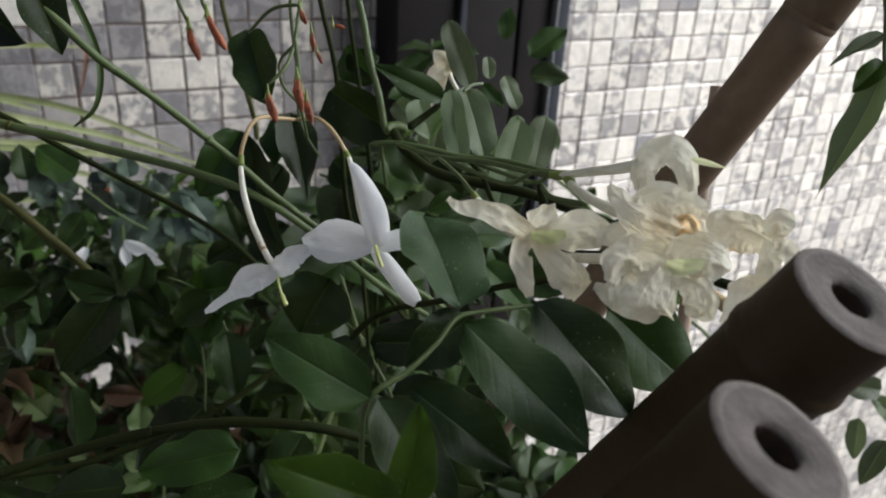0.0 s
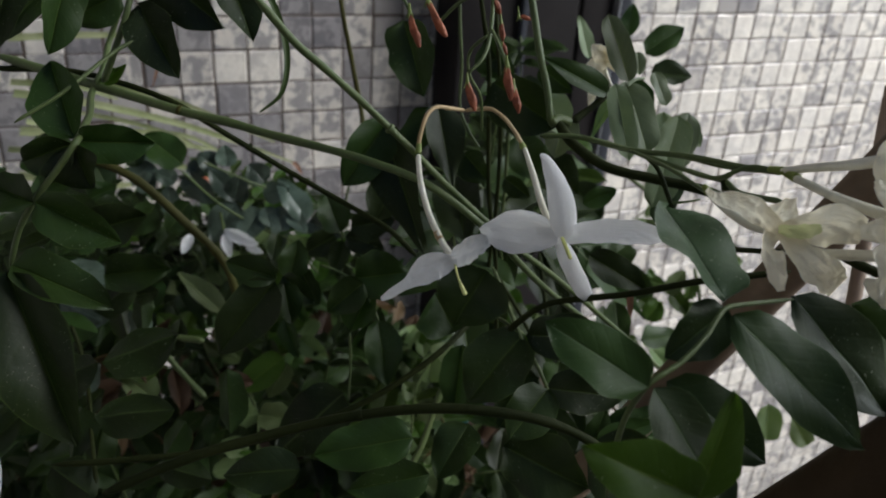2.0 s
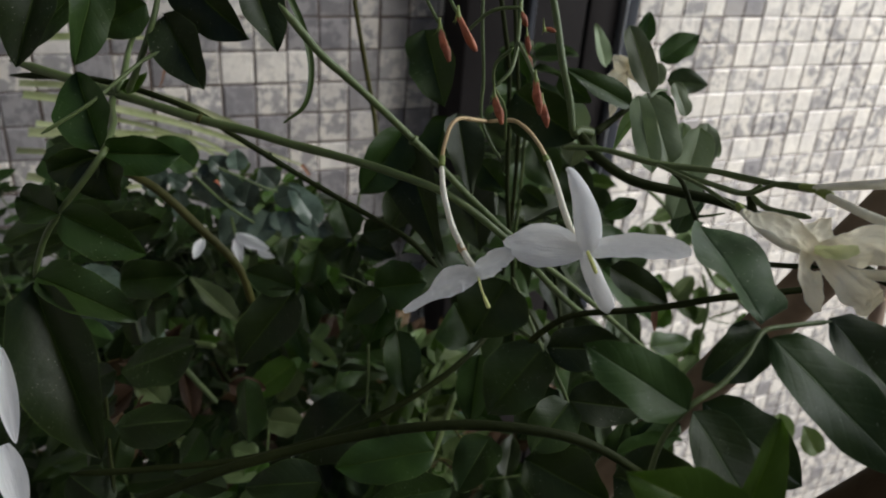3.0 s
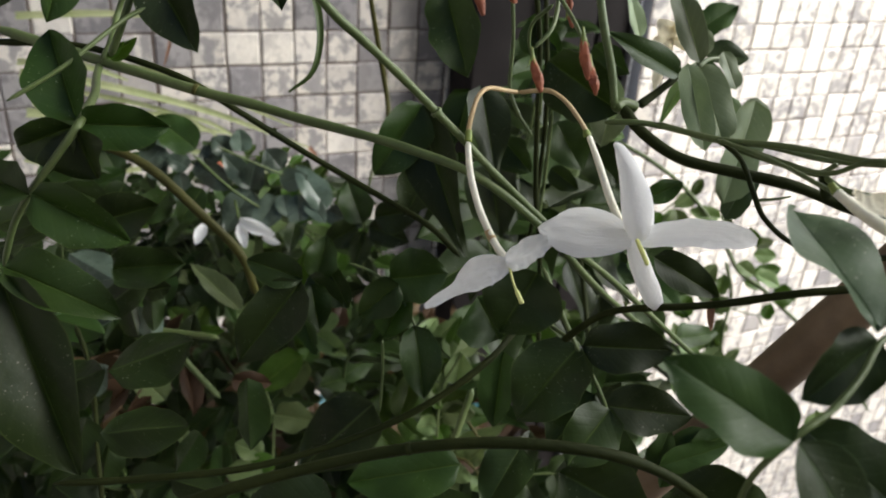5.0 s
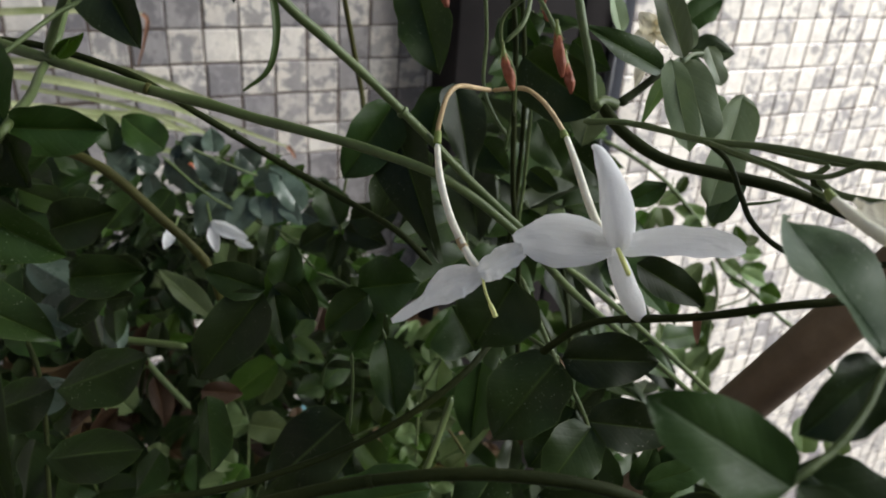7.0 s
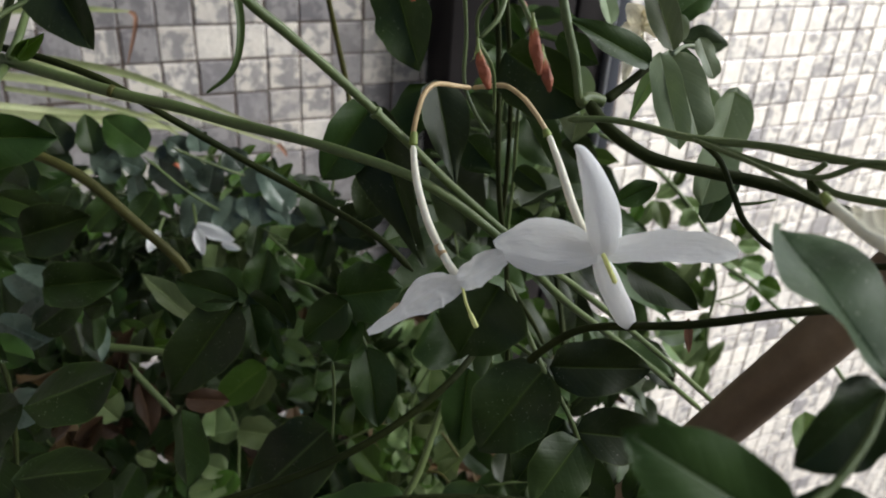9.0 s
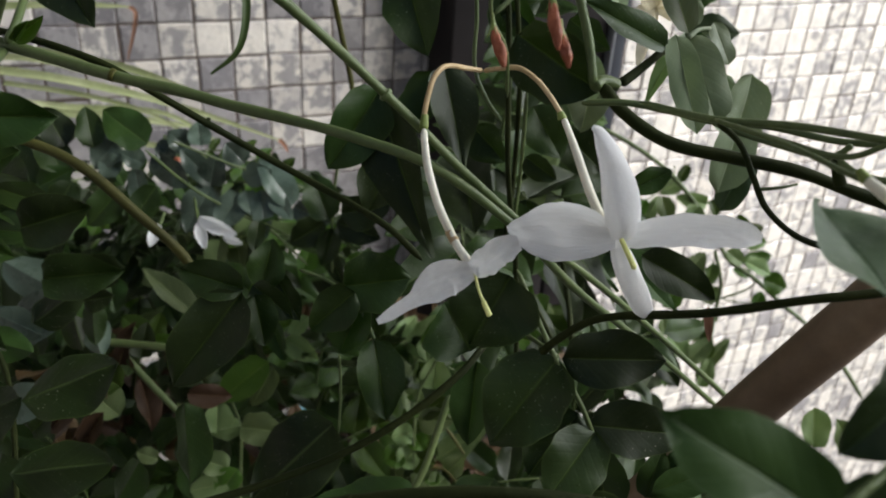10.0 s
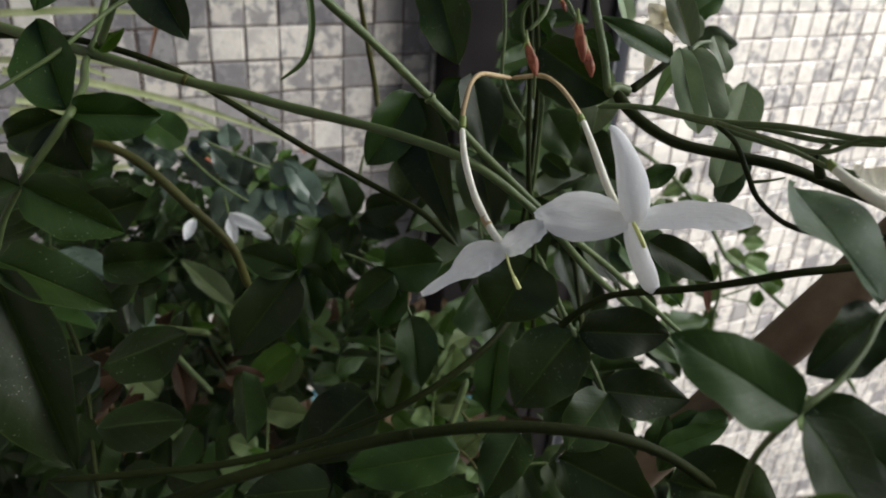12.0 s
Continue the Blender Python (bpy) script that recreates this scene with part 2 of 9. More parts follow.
SOIL = plain_material("soil", (0.03, 0.02, 0.015), (0.09, 0.06, 0.04), 60, 0.95, 1.0, 300)
POT = plain_material("pot_teal", (0.015, 0.09, 0.11), (0.03, 0.14, 0.16), 30, 0.4, 0.2, 300)
TILE = tile_material()


# ---- builders ----
def mesh_of(name, bm, material, smooth=True):
    me = bpy.data.meshes.new(name)
    bm.to_mesh(me)
    bm.free()
    for mat in material if isinstance(material, tuple) else (material,):
        me.materials.append(mat)
    if smooth:
        me.polygons.foreach_set("use_smooth", [True] * len(me.polygons))
    return me


def part(name, bm, material, parent=None, label="", smooth=True):
    ob = new(name, mesh_of(name, bm, material, smooth))
    ob.parent = parent
    return tagged(ob, label)


def box(x0, y0, z0, x1, y1, z1, bevel=0.0):
    bm = bmesh.new()
    bmesh.ops.create_cube(bm, size=1.0, matrix=Matrix.Translation(((x0 + x1) / 2, (y0 + y1) / 2, (z0 + z1) / 2)) @ Matrix.Diagonal((x1 - x0, y1 - y0, z1 - z0, 1)))
    if bevel:
        bmesh.ops.bevel(bm, geom=bm.edges, offset=bevel, segments=2, affect="EDGES", profile=0.5)
    return bm


def glide(points, n):
    """n points along a smooth curve through the given ones."""
    pts = [Vector(p) for p in points]
    if len(pts) == 2:
        return [pts[0].lerp(pts[1], i / (n - 1)) for i in range(n)]
    ext = [pts[0] * 2 - pts[1], *pts, pts[-1] * 2 - pts[-2]]
    out = []
    for i in range(n):
        s = i / (n - 1) * (len(pts) - 1)
        k = min(int(s), len(pts) - 2)
        f = s - k
        a, b, c, d = ext[k:k + 4]
        out.append(0.5 * (2 * b + (c - a) * f + (2 * a - 5 * b + 4 * c - d) * f * f + (3 * b - a - 3 * c + d) * f ** 3))
    return out


def tube_bm(points, radius, sides=8, n=0, closed=True, wobble=0.0, bm=None):
    """A tube along a smooth curve; radius is a number, or a function of the way from 0 to 1."""
    n = n or max(6, 5 * len(points))
    way = glide(points, n)
    bm = bm or bmesh.new()
    rings, prev = [], None
    for i, p in enumerate(way):
        d = (way[min(i + 1, n - 1)] - way[max(i - 1, 0)]).normalized()
        if prev is None:
            prev = d.orthogonal().normalized()
        prev = (prev - d * prev.dot(d)).normalized()
        side = d.cross(prev)
        r = radius(i / (n - 1)) if callable(radius) else radius
        r *= 1 + wobble * noise.noise(p * 260)
        rings.append([bm.verts.new(p + (prev * math.cos(a) + side * math.sin(a)) * r) for a in (2 * math.pi * k / sides for k in range(sides))])
    for a, b in zip(rings, rings[1:]):
        for k in range(sides):
            bm.faces.new((a[k], a[(k + 1) % sides], b[(k + 1) % sides], b[k]))
    if closed:
        bm.faces.new(rings[0][::-1]), bm.faces.new(rings[-1])
    return bm


def blade_bm(length, width, outline, fold=0.25, droop=0.15, twist=0.0, wave=0.0, cup=0.0, rows=12, cols=6, seed=0.0, ragged=0.0):
    """A thin blade from the origin along +Y, facing +Z: outline(v) gives its half width from 0 to 1."""
    bm = bmesh.new()
    uv = bm.loops.layers.uv.new("UVMap")
    grid = []
    for i in range(rows + 1):
        v = i / rows
        line = []
        for j in range(cols + 1):
            u = j / cols * 2 - 1
            half = outline(v) * width / 2 * (1 + ragged * noise.noise(Vector((v * 4.5, seed * 3.1, 2.0 if u > 0 else 7.0))))
            x = u * half
            z = abs(x) * fold - cup * x * x / max(width, 1e-6) - droop * length * v * v
            z += wave * width * math.sin(v * 9 + seed + (2.1 if u > 0 else 0)) * u * u
            z += 0.05 * width * noise.noise(Vector((u * 1.3 + seed, v * 3.1, seed * 1.7)))
            y = v * length * (1 - 0.25 * droop * v)
            a = twist * v
            line.append(bm.verts.new((x * math.cos(a) - z * math.sin(a) * 0.4, y, z + x * math.sin(a))))
        grid.append(line)
    for i in range(rows):
        for j in range(cols):
            quad = (grid[i][j], grid[i][j + 1], grid[i + 1][j + 1], grid[i + 1][j])
            f = bm.faces.new(quad)
            for loop, (a, b) in zip(f.loops, ((j, i), (j + 1, i), (j + 1, i + 1), (j, i + 1))):
                loop[uv].uv = (a / cols, b / rows)
    if fold and cols % 2 == 0:
        for a, b in zip(grid, grid[1:]):
            e = bm.edges.get((a[cols // 2], b[cols // 2]))
            if e:
                e.smooth = False
    bmesh.ops.remove_doubles(bm, verts=bm.verts, dist=1e-6)
    return bm


def ovate(v):
    """A jasmine leaflet: round base, broad below the middle, drawn out to a point."""
    return math.sin(math.pi * v ** 0.8) ** (0.46 + 0.3 * v) if 0 < v < 1 else 0.0


def blunt(v):
    """A broad leaflet whose tip bends away."""
    return max(0.0, 1 - abs(2 * v - 1) ** 3) ** 0.5


def elliptic(v):
    """A full, oval leaflet with a short point."""
    return math.sin(math.pi * v ** 0.88) ** (0.56 + 0.12 * v) if 0 < v < 1 else 0.0


def slender(v):
    """The longer end leaflet with its drawn-out tip."""
    return max(0.0, math.sin(math.pi * v ** 0.62) ** 0.8 * (1 - 0.45 * v * v)) if 0 < v < 1 else 0.0


def petal_line(v):
    return max(0.0, math.sin(math.pi * (0.06 + 0.94 * v ** 0.95)) ** 0.7) if v < 1 else 0.0


def aim(base, tip, normal):
    """The pose of a blade from base to tip whose face looks along normal."""
    y = (Vector(tip) - Vector(base)).normalized()
    z = Vector(normal)
    z = (z - y * z.dot(y)).normalized()
    x = y.cross(z)
    return Matrix.Translation(base) @ Matrix((x, y, z)).transposed().to_4x4()


COUNT = [0]


def leaflet(parent, base, tip, normal, width, material=None, outline=ovate, fold=0.28, droop=0.06, twist=0.0, name="leaflet"):
    """One leaflet of a leaf, from base to tip (metres), its face turned along normal."""
    COUNT[0] += 1
    length = (Vector(tip) - Vector(base)).length
    bm = blade_bm(length, width, outline, fold * 2.1, droop, twist, 0.07, cup=fold * 1.5, rows=14, cols=8, seed=COUNT[0] * 1.37, ragged=0.16)
    up = math.atan2(droop, 1)
    ob = part(name, bm, material or LEAF, parent)
    ob.matrix_basis = aim(base, tip, normal) @ pose(0, 0, 0, math.degrees(up))
    return ob


def stalk(name, parent, points, r0, r1=None, material=None, label="", sides=8):
    r1 = r1 or r0
    return part(name, tube_bm(points, lambda v: (r0 + (r1 - r0) * v) * min(1.0, 0.25 + 30 * (1 - v), 0.25 + 30 * v), sides, max(14, 6 * len(points)), wobble=0.12), material or STEM, parent, label)


def thing(name, label, category, group="", at=(0, 0, 0), kind=""):
    ob = new(name)
    ob.empty_display_size = 0.02
    return tagged(ob, label, category, group, kind)

# ---- the balcony ----
WALL_Y, PITCH = 0.6145, 0.02636
GRID_X, GRID_Z = 0.0560, 1.0845
POST_X0, POST_X1 = 0.27, 0.434


def slab(name, label, bm, material, category):
    ob = part(name, bm, material, None, label, smooth=False)
    return tagged(ob, label, category, kind="structure")


slab("floor", "bare grey concrete balcony floor", box(-1.6, -1.6, -0.1, 3.2, WALL_Y + 0.2, 0.0), FLOOR, "floor")
# Roof out of view, added to keep the sun off the plants.
roof = box(-1.6, -0.1, 2.5, 1.47, WALL_Y + 0.2, 2.6)
bmesh.ops.create_cube(roof, size=1.0, matrix=Matrix.Translation((1.01, -0.851, 2.55)) @ Matrix.Diagonal((0.92, 1.498, 0.1, 1)))
slab("ceiling", "unseen plain ceiling added to shade the plants, with an open light well", roof, PLASTER, "ceiling")
# Two unseen walls, added to block the sky and set the fill.
slab("wall_west", "unseen plain side wall added to close the place and bounce light", box(-1.7, -1.6, 0.0, -1.6, WALL_Y + 0.2, 2.5), PLASTER, "wall")
slab("wall_south", "unseen plain wall added behind the viewer to block and bounce light", box(-1.7, -1.7, 0.0, 3.2, -1.6, 2.5), PLASTER, "wall")
wall_north = slab("wall_north", "balcony wall set with small square stone mosaic tiles", box(-1.6, WALL_Y + 0.0004, 0.0, 3.2, WALL_Y + 0.2, 2.5), GROUT, "wall")


def tile_bm(bm, x, z, w, h, depth, lean, tone, layer):
    """One mosaic piece with a rounded rim, proud of the grout."""
    e = 0.0010
    y = WALL_Y - depth
    outer = [bm.verts.new((x + a * w / 2, WALL_Y + 0.003, z + b * h / 2)) for a, b in ((-1, -1), (1, -1), (1, 1), (-1, 1))]
    rim = [bm.verts.new((x + a * w / 2, y + 0.0007, z + b * h / 2)) for a, b in ((-1, -1), (1, -1), (1, 1), (-1, 1))]
    top = [bm.verts.new((x + a * (w / 2 - e), y + a * lean, z + b * (h / 2 - e))) for a, b in ((-1, -1), (1, -1), (1, 1), (-1, 1))]
    for v in (*outer, *rim, *top):
        v[layer] = tone
    bm.faces.new(top)
    for ring, inner in ((outer, rim), (rim, top)):
        for k in range(4):
            bm.faces.new((ring[k], ring[(k + 1) % 4], inner[(k + 1) % 4], inner[k]))


rng = random.Random(7)
rest = bmesh.new()
rest_tone = rest.verts.layers.float.new("tone")
for col in range(-62, 119):
    for row in range(-53, 41):
        x, z = GRID_X + (col + 0.5) * PITCH, GRID_Z - (row + 0.5) * PITCH
        w = PITCH - rng.uniform(0.0009, 0.0017)
        h = PITCH - rng.uniform(0.0009, 0.0017)
        x, z = x + rng.uniform(-0.0005, 0.0005), z + rng.uniform(-0.0005, 0.0005)
        # Tones darker before the post, paler beyond: the wall's uneven light put into tiles.
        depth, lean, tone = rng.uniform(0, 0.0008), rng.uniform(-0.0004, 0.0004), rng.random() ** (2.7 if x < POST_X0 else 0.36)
        near = -2 <= col < 13 and -4 <= row < 16
        bm = bmesh.new() if near else rest
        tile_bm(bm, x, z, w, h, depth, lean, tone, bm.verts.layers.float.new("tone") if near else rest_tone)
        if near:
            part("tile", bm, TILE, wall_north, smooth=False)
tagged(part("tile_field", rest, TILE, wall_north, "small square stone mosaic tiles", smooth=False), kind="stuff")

post = part("door_post", box(POST_X0, WALL_Y - 0.05, 0.0, POST_X1 - 0.05, WALL_Y - 0.003, 2.5, 0.002), POST, None, "dark brown painted metal door post standing against the wall")
tagged(post, category="post", kind="structure")
part("inner_rail", box(POST_X1 - 0.047, WALL_Y - 0.050, 0.0, POST_X1 - 0.0150, WALL_Y - 0.003, 2.5, 0.0015), POST, post)
part("edge_strip", box(POST_X1 - 0.0145, WALL_Y - 0.0575, 0.0, POST_X1 - 0.0125, WALL_Y - 0.003, 2.5, 0.0004), ALUMINIUM, post, "bare aluminium strip")
part("outer_rail", box(POST_X1 - 0.012, WALL_Y - 0.056, 0.0, POST_X1, WALL_Y - 0.003, 2.5, 0.001), POST_BLUE, post, "slate-blue outer rail")
part("rib", box(POST_X0 + 0.055, WALL_Y - 0.056, 0.0, POST_X0 + 0.061, WALL_Y - 0.051, 2.5, 0.001), POST_BLUE, post)


# ---- plants: builders ----
def petal(parent, base, tip, normal, width, material, cup=0.3, bend=0.0, crinkle=0.0, outline=petal_line):
    """A petal from base to tip; cup rolls its edges towards the viewer's side, crinkle crumples it."""
    COUNT[0] += 1
    seed = COUNT[0] * 2.17
    length = (Vector(tip) - Vector(base)).length
    bm = blade_bm(length, width, outline, 0.0, bend, 0.0, 0.0, cup=-cup * 2, rows=30, cols=16, seed=seed)
    for v in bm.verts:
        q = v.co / max(width, 0.001)
        n1 = noise.noise(Vector((q.x * 2.2, q.y * 1.4, seed)))
        n2 = noise.noise(Vector((q.x * 6.0, q.y * 2.2, seed + 9)))
        n3 = noise.noise(Vector((q.x * 13.0, q.y * 7.0, seed + 5)))
        v.co.z += crinkle * width * (n1 + 0.7 * n2 + 0.35 * n3)
        v.co.x += crinkle * width * (0.7 * noise.noise(Vector((q.x * 1.5, q.y * 2.8, seed + 4))) + 0.3 * n3)
        v.co.y += crinkle * width * 0.5 * noise.noise(Vector((q.x * 4.0, q.y * 2.0, seed + 7)))
    ob = part("petal", bm, material, parent)
    ob.matrix_basis = aim(base, tip, normal) @ pose(0, 0, 0, math.degrees(math.atan2(bend, 1)))
    return ob


def sheet_petal(parent, points, widths, cup=0.3, crinkle=0.12, material=None, name="petal"):
    """A limp petal along a curve, its width given at even steps, creased lengthwise and frilled at its edges."""
    COUNT[0] += 1
    seed = COUNT[0] * 2.91
    n, half = 54, 15
    way = glide(points, n)
    wide = [q.x for q in glide([Vector((w, 0, 0)) for w in widths], n)]
    length = sum((b - a).length for a, b in zip(way, way[1:]))
    away = Vector((0.43, 0.77, -0.46)).normalized()
    bm = bmesh.new()
    uv = bm.loops.layers.uv.new("UVMap")
    rows = []
    for i, p in enumerate(way):
        v = i / (n - 1)
        d = (way[min(i + 1, n - 1)] - way[max(i - 1, 0)]).normalized()
        s = d.cross(away).normalized()
        up = s.cross(d)
        up = up if up.dot(away) < 0 else -up
        w = max(0.0006, wide[i])
        line = []
        for k in range(-half, half + 1):
            u = k / half
            q = Vector((u * w / 2, v * length, seed * 0.01))
            fold = 0.5 - 2.2 * abs(noise.noise(Vector((q.x * 330, q.y * 190, seed))))
            fine = 0.4 - 2.0 * abs(noise.noise(Vector((q.x * 1000, q.y * 760, seed + 4))))
            soft = noise.noise(Vector((u * 1.3, v * 2.4, seed + 8)))
            frill = noise.noise(Vector((v * 9, u, seed + 2))) * u * u
            reach = u * (1 + 0.24 * noise.noise(Vector((v * 6, 1.0 if u > 0 else -1.0, seed + 6))))
            lift = cup * 0.3 * u * u + crinkle * (0.7 * soft + 0.8 * frill)
            line.append(bm.verts.new(p + s * (w / 2 * reach) + up * (w * lift + 0.0048 * crinkle * (fold + 0.4 * fine))))
        rows.append(line)
    for i, (a, b) in enumerate(zip(rows, rows[1:])):
        for k in range(2 * half):
            f = bm.faces.new((a[k], a[k + 1], b[k + 1], b[k]))
            for loop, (x, y) in zip(f.loops, ((k, i), (k + 1, i), (k + 1, i + 1), (k, i + 1))):
                loop[uv].uv = (x / (2 * half), y / n)
    return part(name, bm, material or CREAM, parent)


def furled_petal(parent, points, radii):
    """A petal furled lengthwise round itself, one edge lapping over the other."""
    COUNT[0] += 1
    seed = COUNT[0] * 1.37
    n, sides = 30, 24
    way = glide(points, n)
    wide = [q.x for q in glide([Vector((r, 0, 0)) for r in radii], n)]
    toward = Vector((-0.43, -0.77, 0.46)).normalized()
    bm = bmesh.new()
    rings = []
    for i, p in enumerate(way):
        v = i / (n - 1)
        d = (way[min(i + 1, n - 1)] - way[max(i - 1, 0)]).normalized()
        s = d.cross(toward).normalized()
        u = s.cross(d).normalized()
        u = u if u.dot(toward) > 0 else -u
        seam = 1.25 + 0.5 * v + 0.2 * noise.noise(Vector((v * 3, seed, 0)))
        ring = []
        for k in range(sides + 3):
            turn = 2 * math.pi * k / sides
            lap = 0.84 + 0.2 * k / sides
            ridge = 1 + 0.07 * noise.noise(Vector((math.cos(turn) * 1.6, math.sin(turn) * 1.6, v * 4 + seed))) + 0.03 * noise.noise(Vector((turn * 3, v * 3, seed)))
            r = max(0.00012, wide[i]) * lap * ridge
            ring.append(bm.verts.new(p + s * (r * math.cos(turn + seam)) + u * (0.72 * r * math.sin(turn + seam))))
        rings.append(ring)
    for a, b in zip(rings, rings[1:]):
        for k in range(sides + 2):
            bm.faces.new((a[k], a[k + 1], b[k + 1], b[k]))
    bm.faces.new(rings[-1][:sides])
    bmesh.ops.recalc_face_normals(bm, faces=bm.faces[:])
    return part("petal", bm, PETAL, parent, "petal folded lengthwise")


def withered_bud(parent, base, tip, radius):
    """A shrivelled spindle-shaped bud, creased along its length."""
    b, t = Vector(base), Vector(tip)
    bend = (t - b).orthogonal() * 0.06
    bm = tube_bm([b, b.lerp(t, 0.4) + bend, b.lerp(t, 0.75) + bend * 0.3, t], lambda v: radius * (0.3 + 0.7 * math.sin(math.pi * (0.12 + 0.84 * v)) ** 1.3), 12, 20, wobble=0.3)
    axis = (t - b).normalized()
    for v in bm.verts:
        along = (v.co - b).dot(axis)
        spoke = v.co - b - axis * along
        n = spoke.normalized()
        v.co += spoke * (0.45 * noise.noise(Vector((n.x * 3.5, n.z * 3.5, along * 260))) + 0.2 * noise.noise(v.co * 1500))
    return part("bud", bm, WITHERED, parent, "withered red-brown bud")


def calyx(parent, base, tip, radius):
    """A small green cup with thin spreading sepals."""
    b, t = Vector(base), Vector(tip)
    d = (t - b).normalized()
    s = d.orthogonal().normalized()
    u = d.cross(s)
    bm = tube_bm([b, b.lerp(t, 0.4), b.lerp(t, 0.7), t], lambda v: radius * (0.35 + 0.65 * v ** 1.5), 10, 10, wobble=0.2)
    for k in range(5):
        a = 2 * math.pi * k / 5 + b.x * 900
        out = s * math.cos(a) + u * math.sin(a)
        p = t + out * radius * 0.8
        tube_bm([p - d * radius * 0.5, p + d * radius * 0.8 + out * radius * 0.5, p + d * radius * 1.5 + out * radius * 1.5], lambda v: radius * 0.2 * (1.05 - v), 5, 6, bm=bm)
    return part("calyx", bm, CALYX, parent)


def strap_leaf(parent, points, width, material=None, name="blade"):
    """A long arching channelled leaf."""
    way = glide(points, 18)
    bm = bmesh.new()
    rows = []
    for i, p in enumerate(way):
        d = (way[min(i + 1, 17)] - way[max(i - 1, 0)]).normalized()
        s = d.cross(Vector((0, -0.8, 0.6))).normalized()
        u = s.cross(d)
        w = width * (1 - 0.75 * (i / 17) ** 3) / 2
        rows.append([bm.verts.new(p + s * w * k + u * w * 0.45 * abs(k)) for k in (-1, -0.4, 0, 0.4, 1)])
    for a, b in zip(rows, rows[1:]):
        for k in range(4):
            f = bm.faces.new((a[k], a[k + 1], b[k + 1], b[k]))
    return part(name, bm, material or STRIPED, parent)


def bamboo(label, points, radius, rings, hollow, skin=None):
    """A bamboo cane: swollen nodes along its length and, where it is sawn off, a pale face round a dark bore."""
    cane = thing("bamboo_cane", label, "bamboo cane", "bamboo canes")

    def girth(v):
        r = radius
        for k in rings:
            r *= 1 + 0.03 * math.exp(-((v - k) / 0.03) ** 2)
        return r
    way = glide(points, 61)
    cuts = [0, *(round(60 * k) for k in rings), 60]
    for i, j in zip(cuts, cuts[1:]):
        part("internode", tube_bm(way[i:j + 1], lambda v: girth((i + v * (j - i)) / 60), 28, max(30, 2 * (j - i)), closed=not hollow, wobble=0.015), skin or BAMBOO, cane)
    for k in cuts[1:-1]:
        p, d = way[k], (way[k + 1] - way[k - 1]).normalized() * radius
        part("node", tube_bm([p - d * 0.3, p - d * 0.1, p + d * 0.1, p + d * 0.3], lambda v: radius * (0.99 + 0.07 * math.sin(math.pi * v) ** 2), 28, 12, closed=False, wobble=0.08), skin or BAMBOO, cane, "swollen ridged node")
    if hollow:
        a, b = Vector(points[0]), Vector(points[1])
        d = (b - a).normalized()
        s = d.orthogonal().normalized()
        u = d.cross(s)

        def ring(bm, r, depth, rough=0.0):
            return [bm.verts.new(a + d * depth + (s * math.cos(t) + u * math.sin(t)) * r * (1 + rough * noise.noise(Vector((math.cos(t) * 2, math.sin(t) * 2, r * 900))))) for t in (2 * math.pi * k / 28 for k in range(28))]
        bm = bmesh.new()
        rim = [ring(bm, radius, 0.0, 0.01), ring(bm, radius * 0.965, -radius * 0.045, 0.01), ring(bm, radius * 0.86, -radius * 0.05, 0.02)]
        for p, q in zip(rim, rim[1:]):
            for k in range(28):
                bm.faces.new((p[k], p[(k + 1) % 28], q[(k + 1) % 28], q[k]))
        part("sawn_rim", bm, BAMBOO_RIM, cane, "pale weathered rim of the sawn end")
        bm = bmesh.new()
        face = [ring(bm, radius * 0.86, -radius * 0.05, 0.02), ring(bm, radius * 0.6, -radius * 0.02, 0.03), ring(bm, radius * 0.36, 0.0, 0.1), ring(bm, radius * 0.33, radius * 0.08, 0.1)]
        for p, q in zip(face, face[1:]):
            for k in range(28):
                bm.faces.new((p[k], p[(k + 1) % 28], q[(k + 1) % 28], q[k]))
        part("sawn_end", bm, BAMBOO_CUT, cane, "brown fibrous sawn end")
        bm = bmesh.new()
        inner = [ring(bm, radius * 0.33, radius * 0.08, 0.1), ring(bm, radius * 0.31, radius * 3, 0.1)]
        for k in range(28):
            bm.faces.new((inner[0][k], inner[0][(k + 1) % 28], inner[1][(k + 1) % 28], inner[1][k]))
        bm.faces.new(inner[1])
        part("bore", bm, BAMBOO_BORE, cane, "dark hollow bore")
    return cane


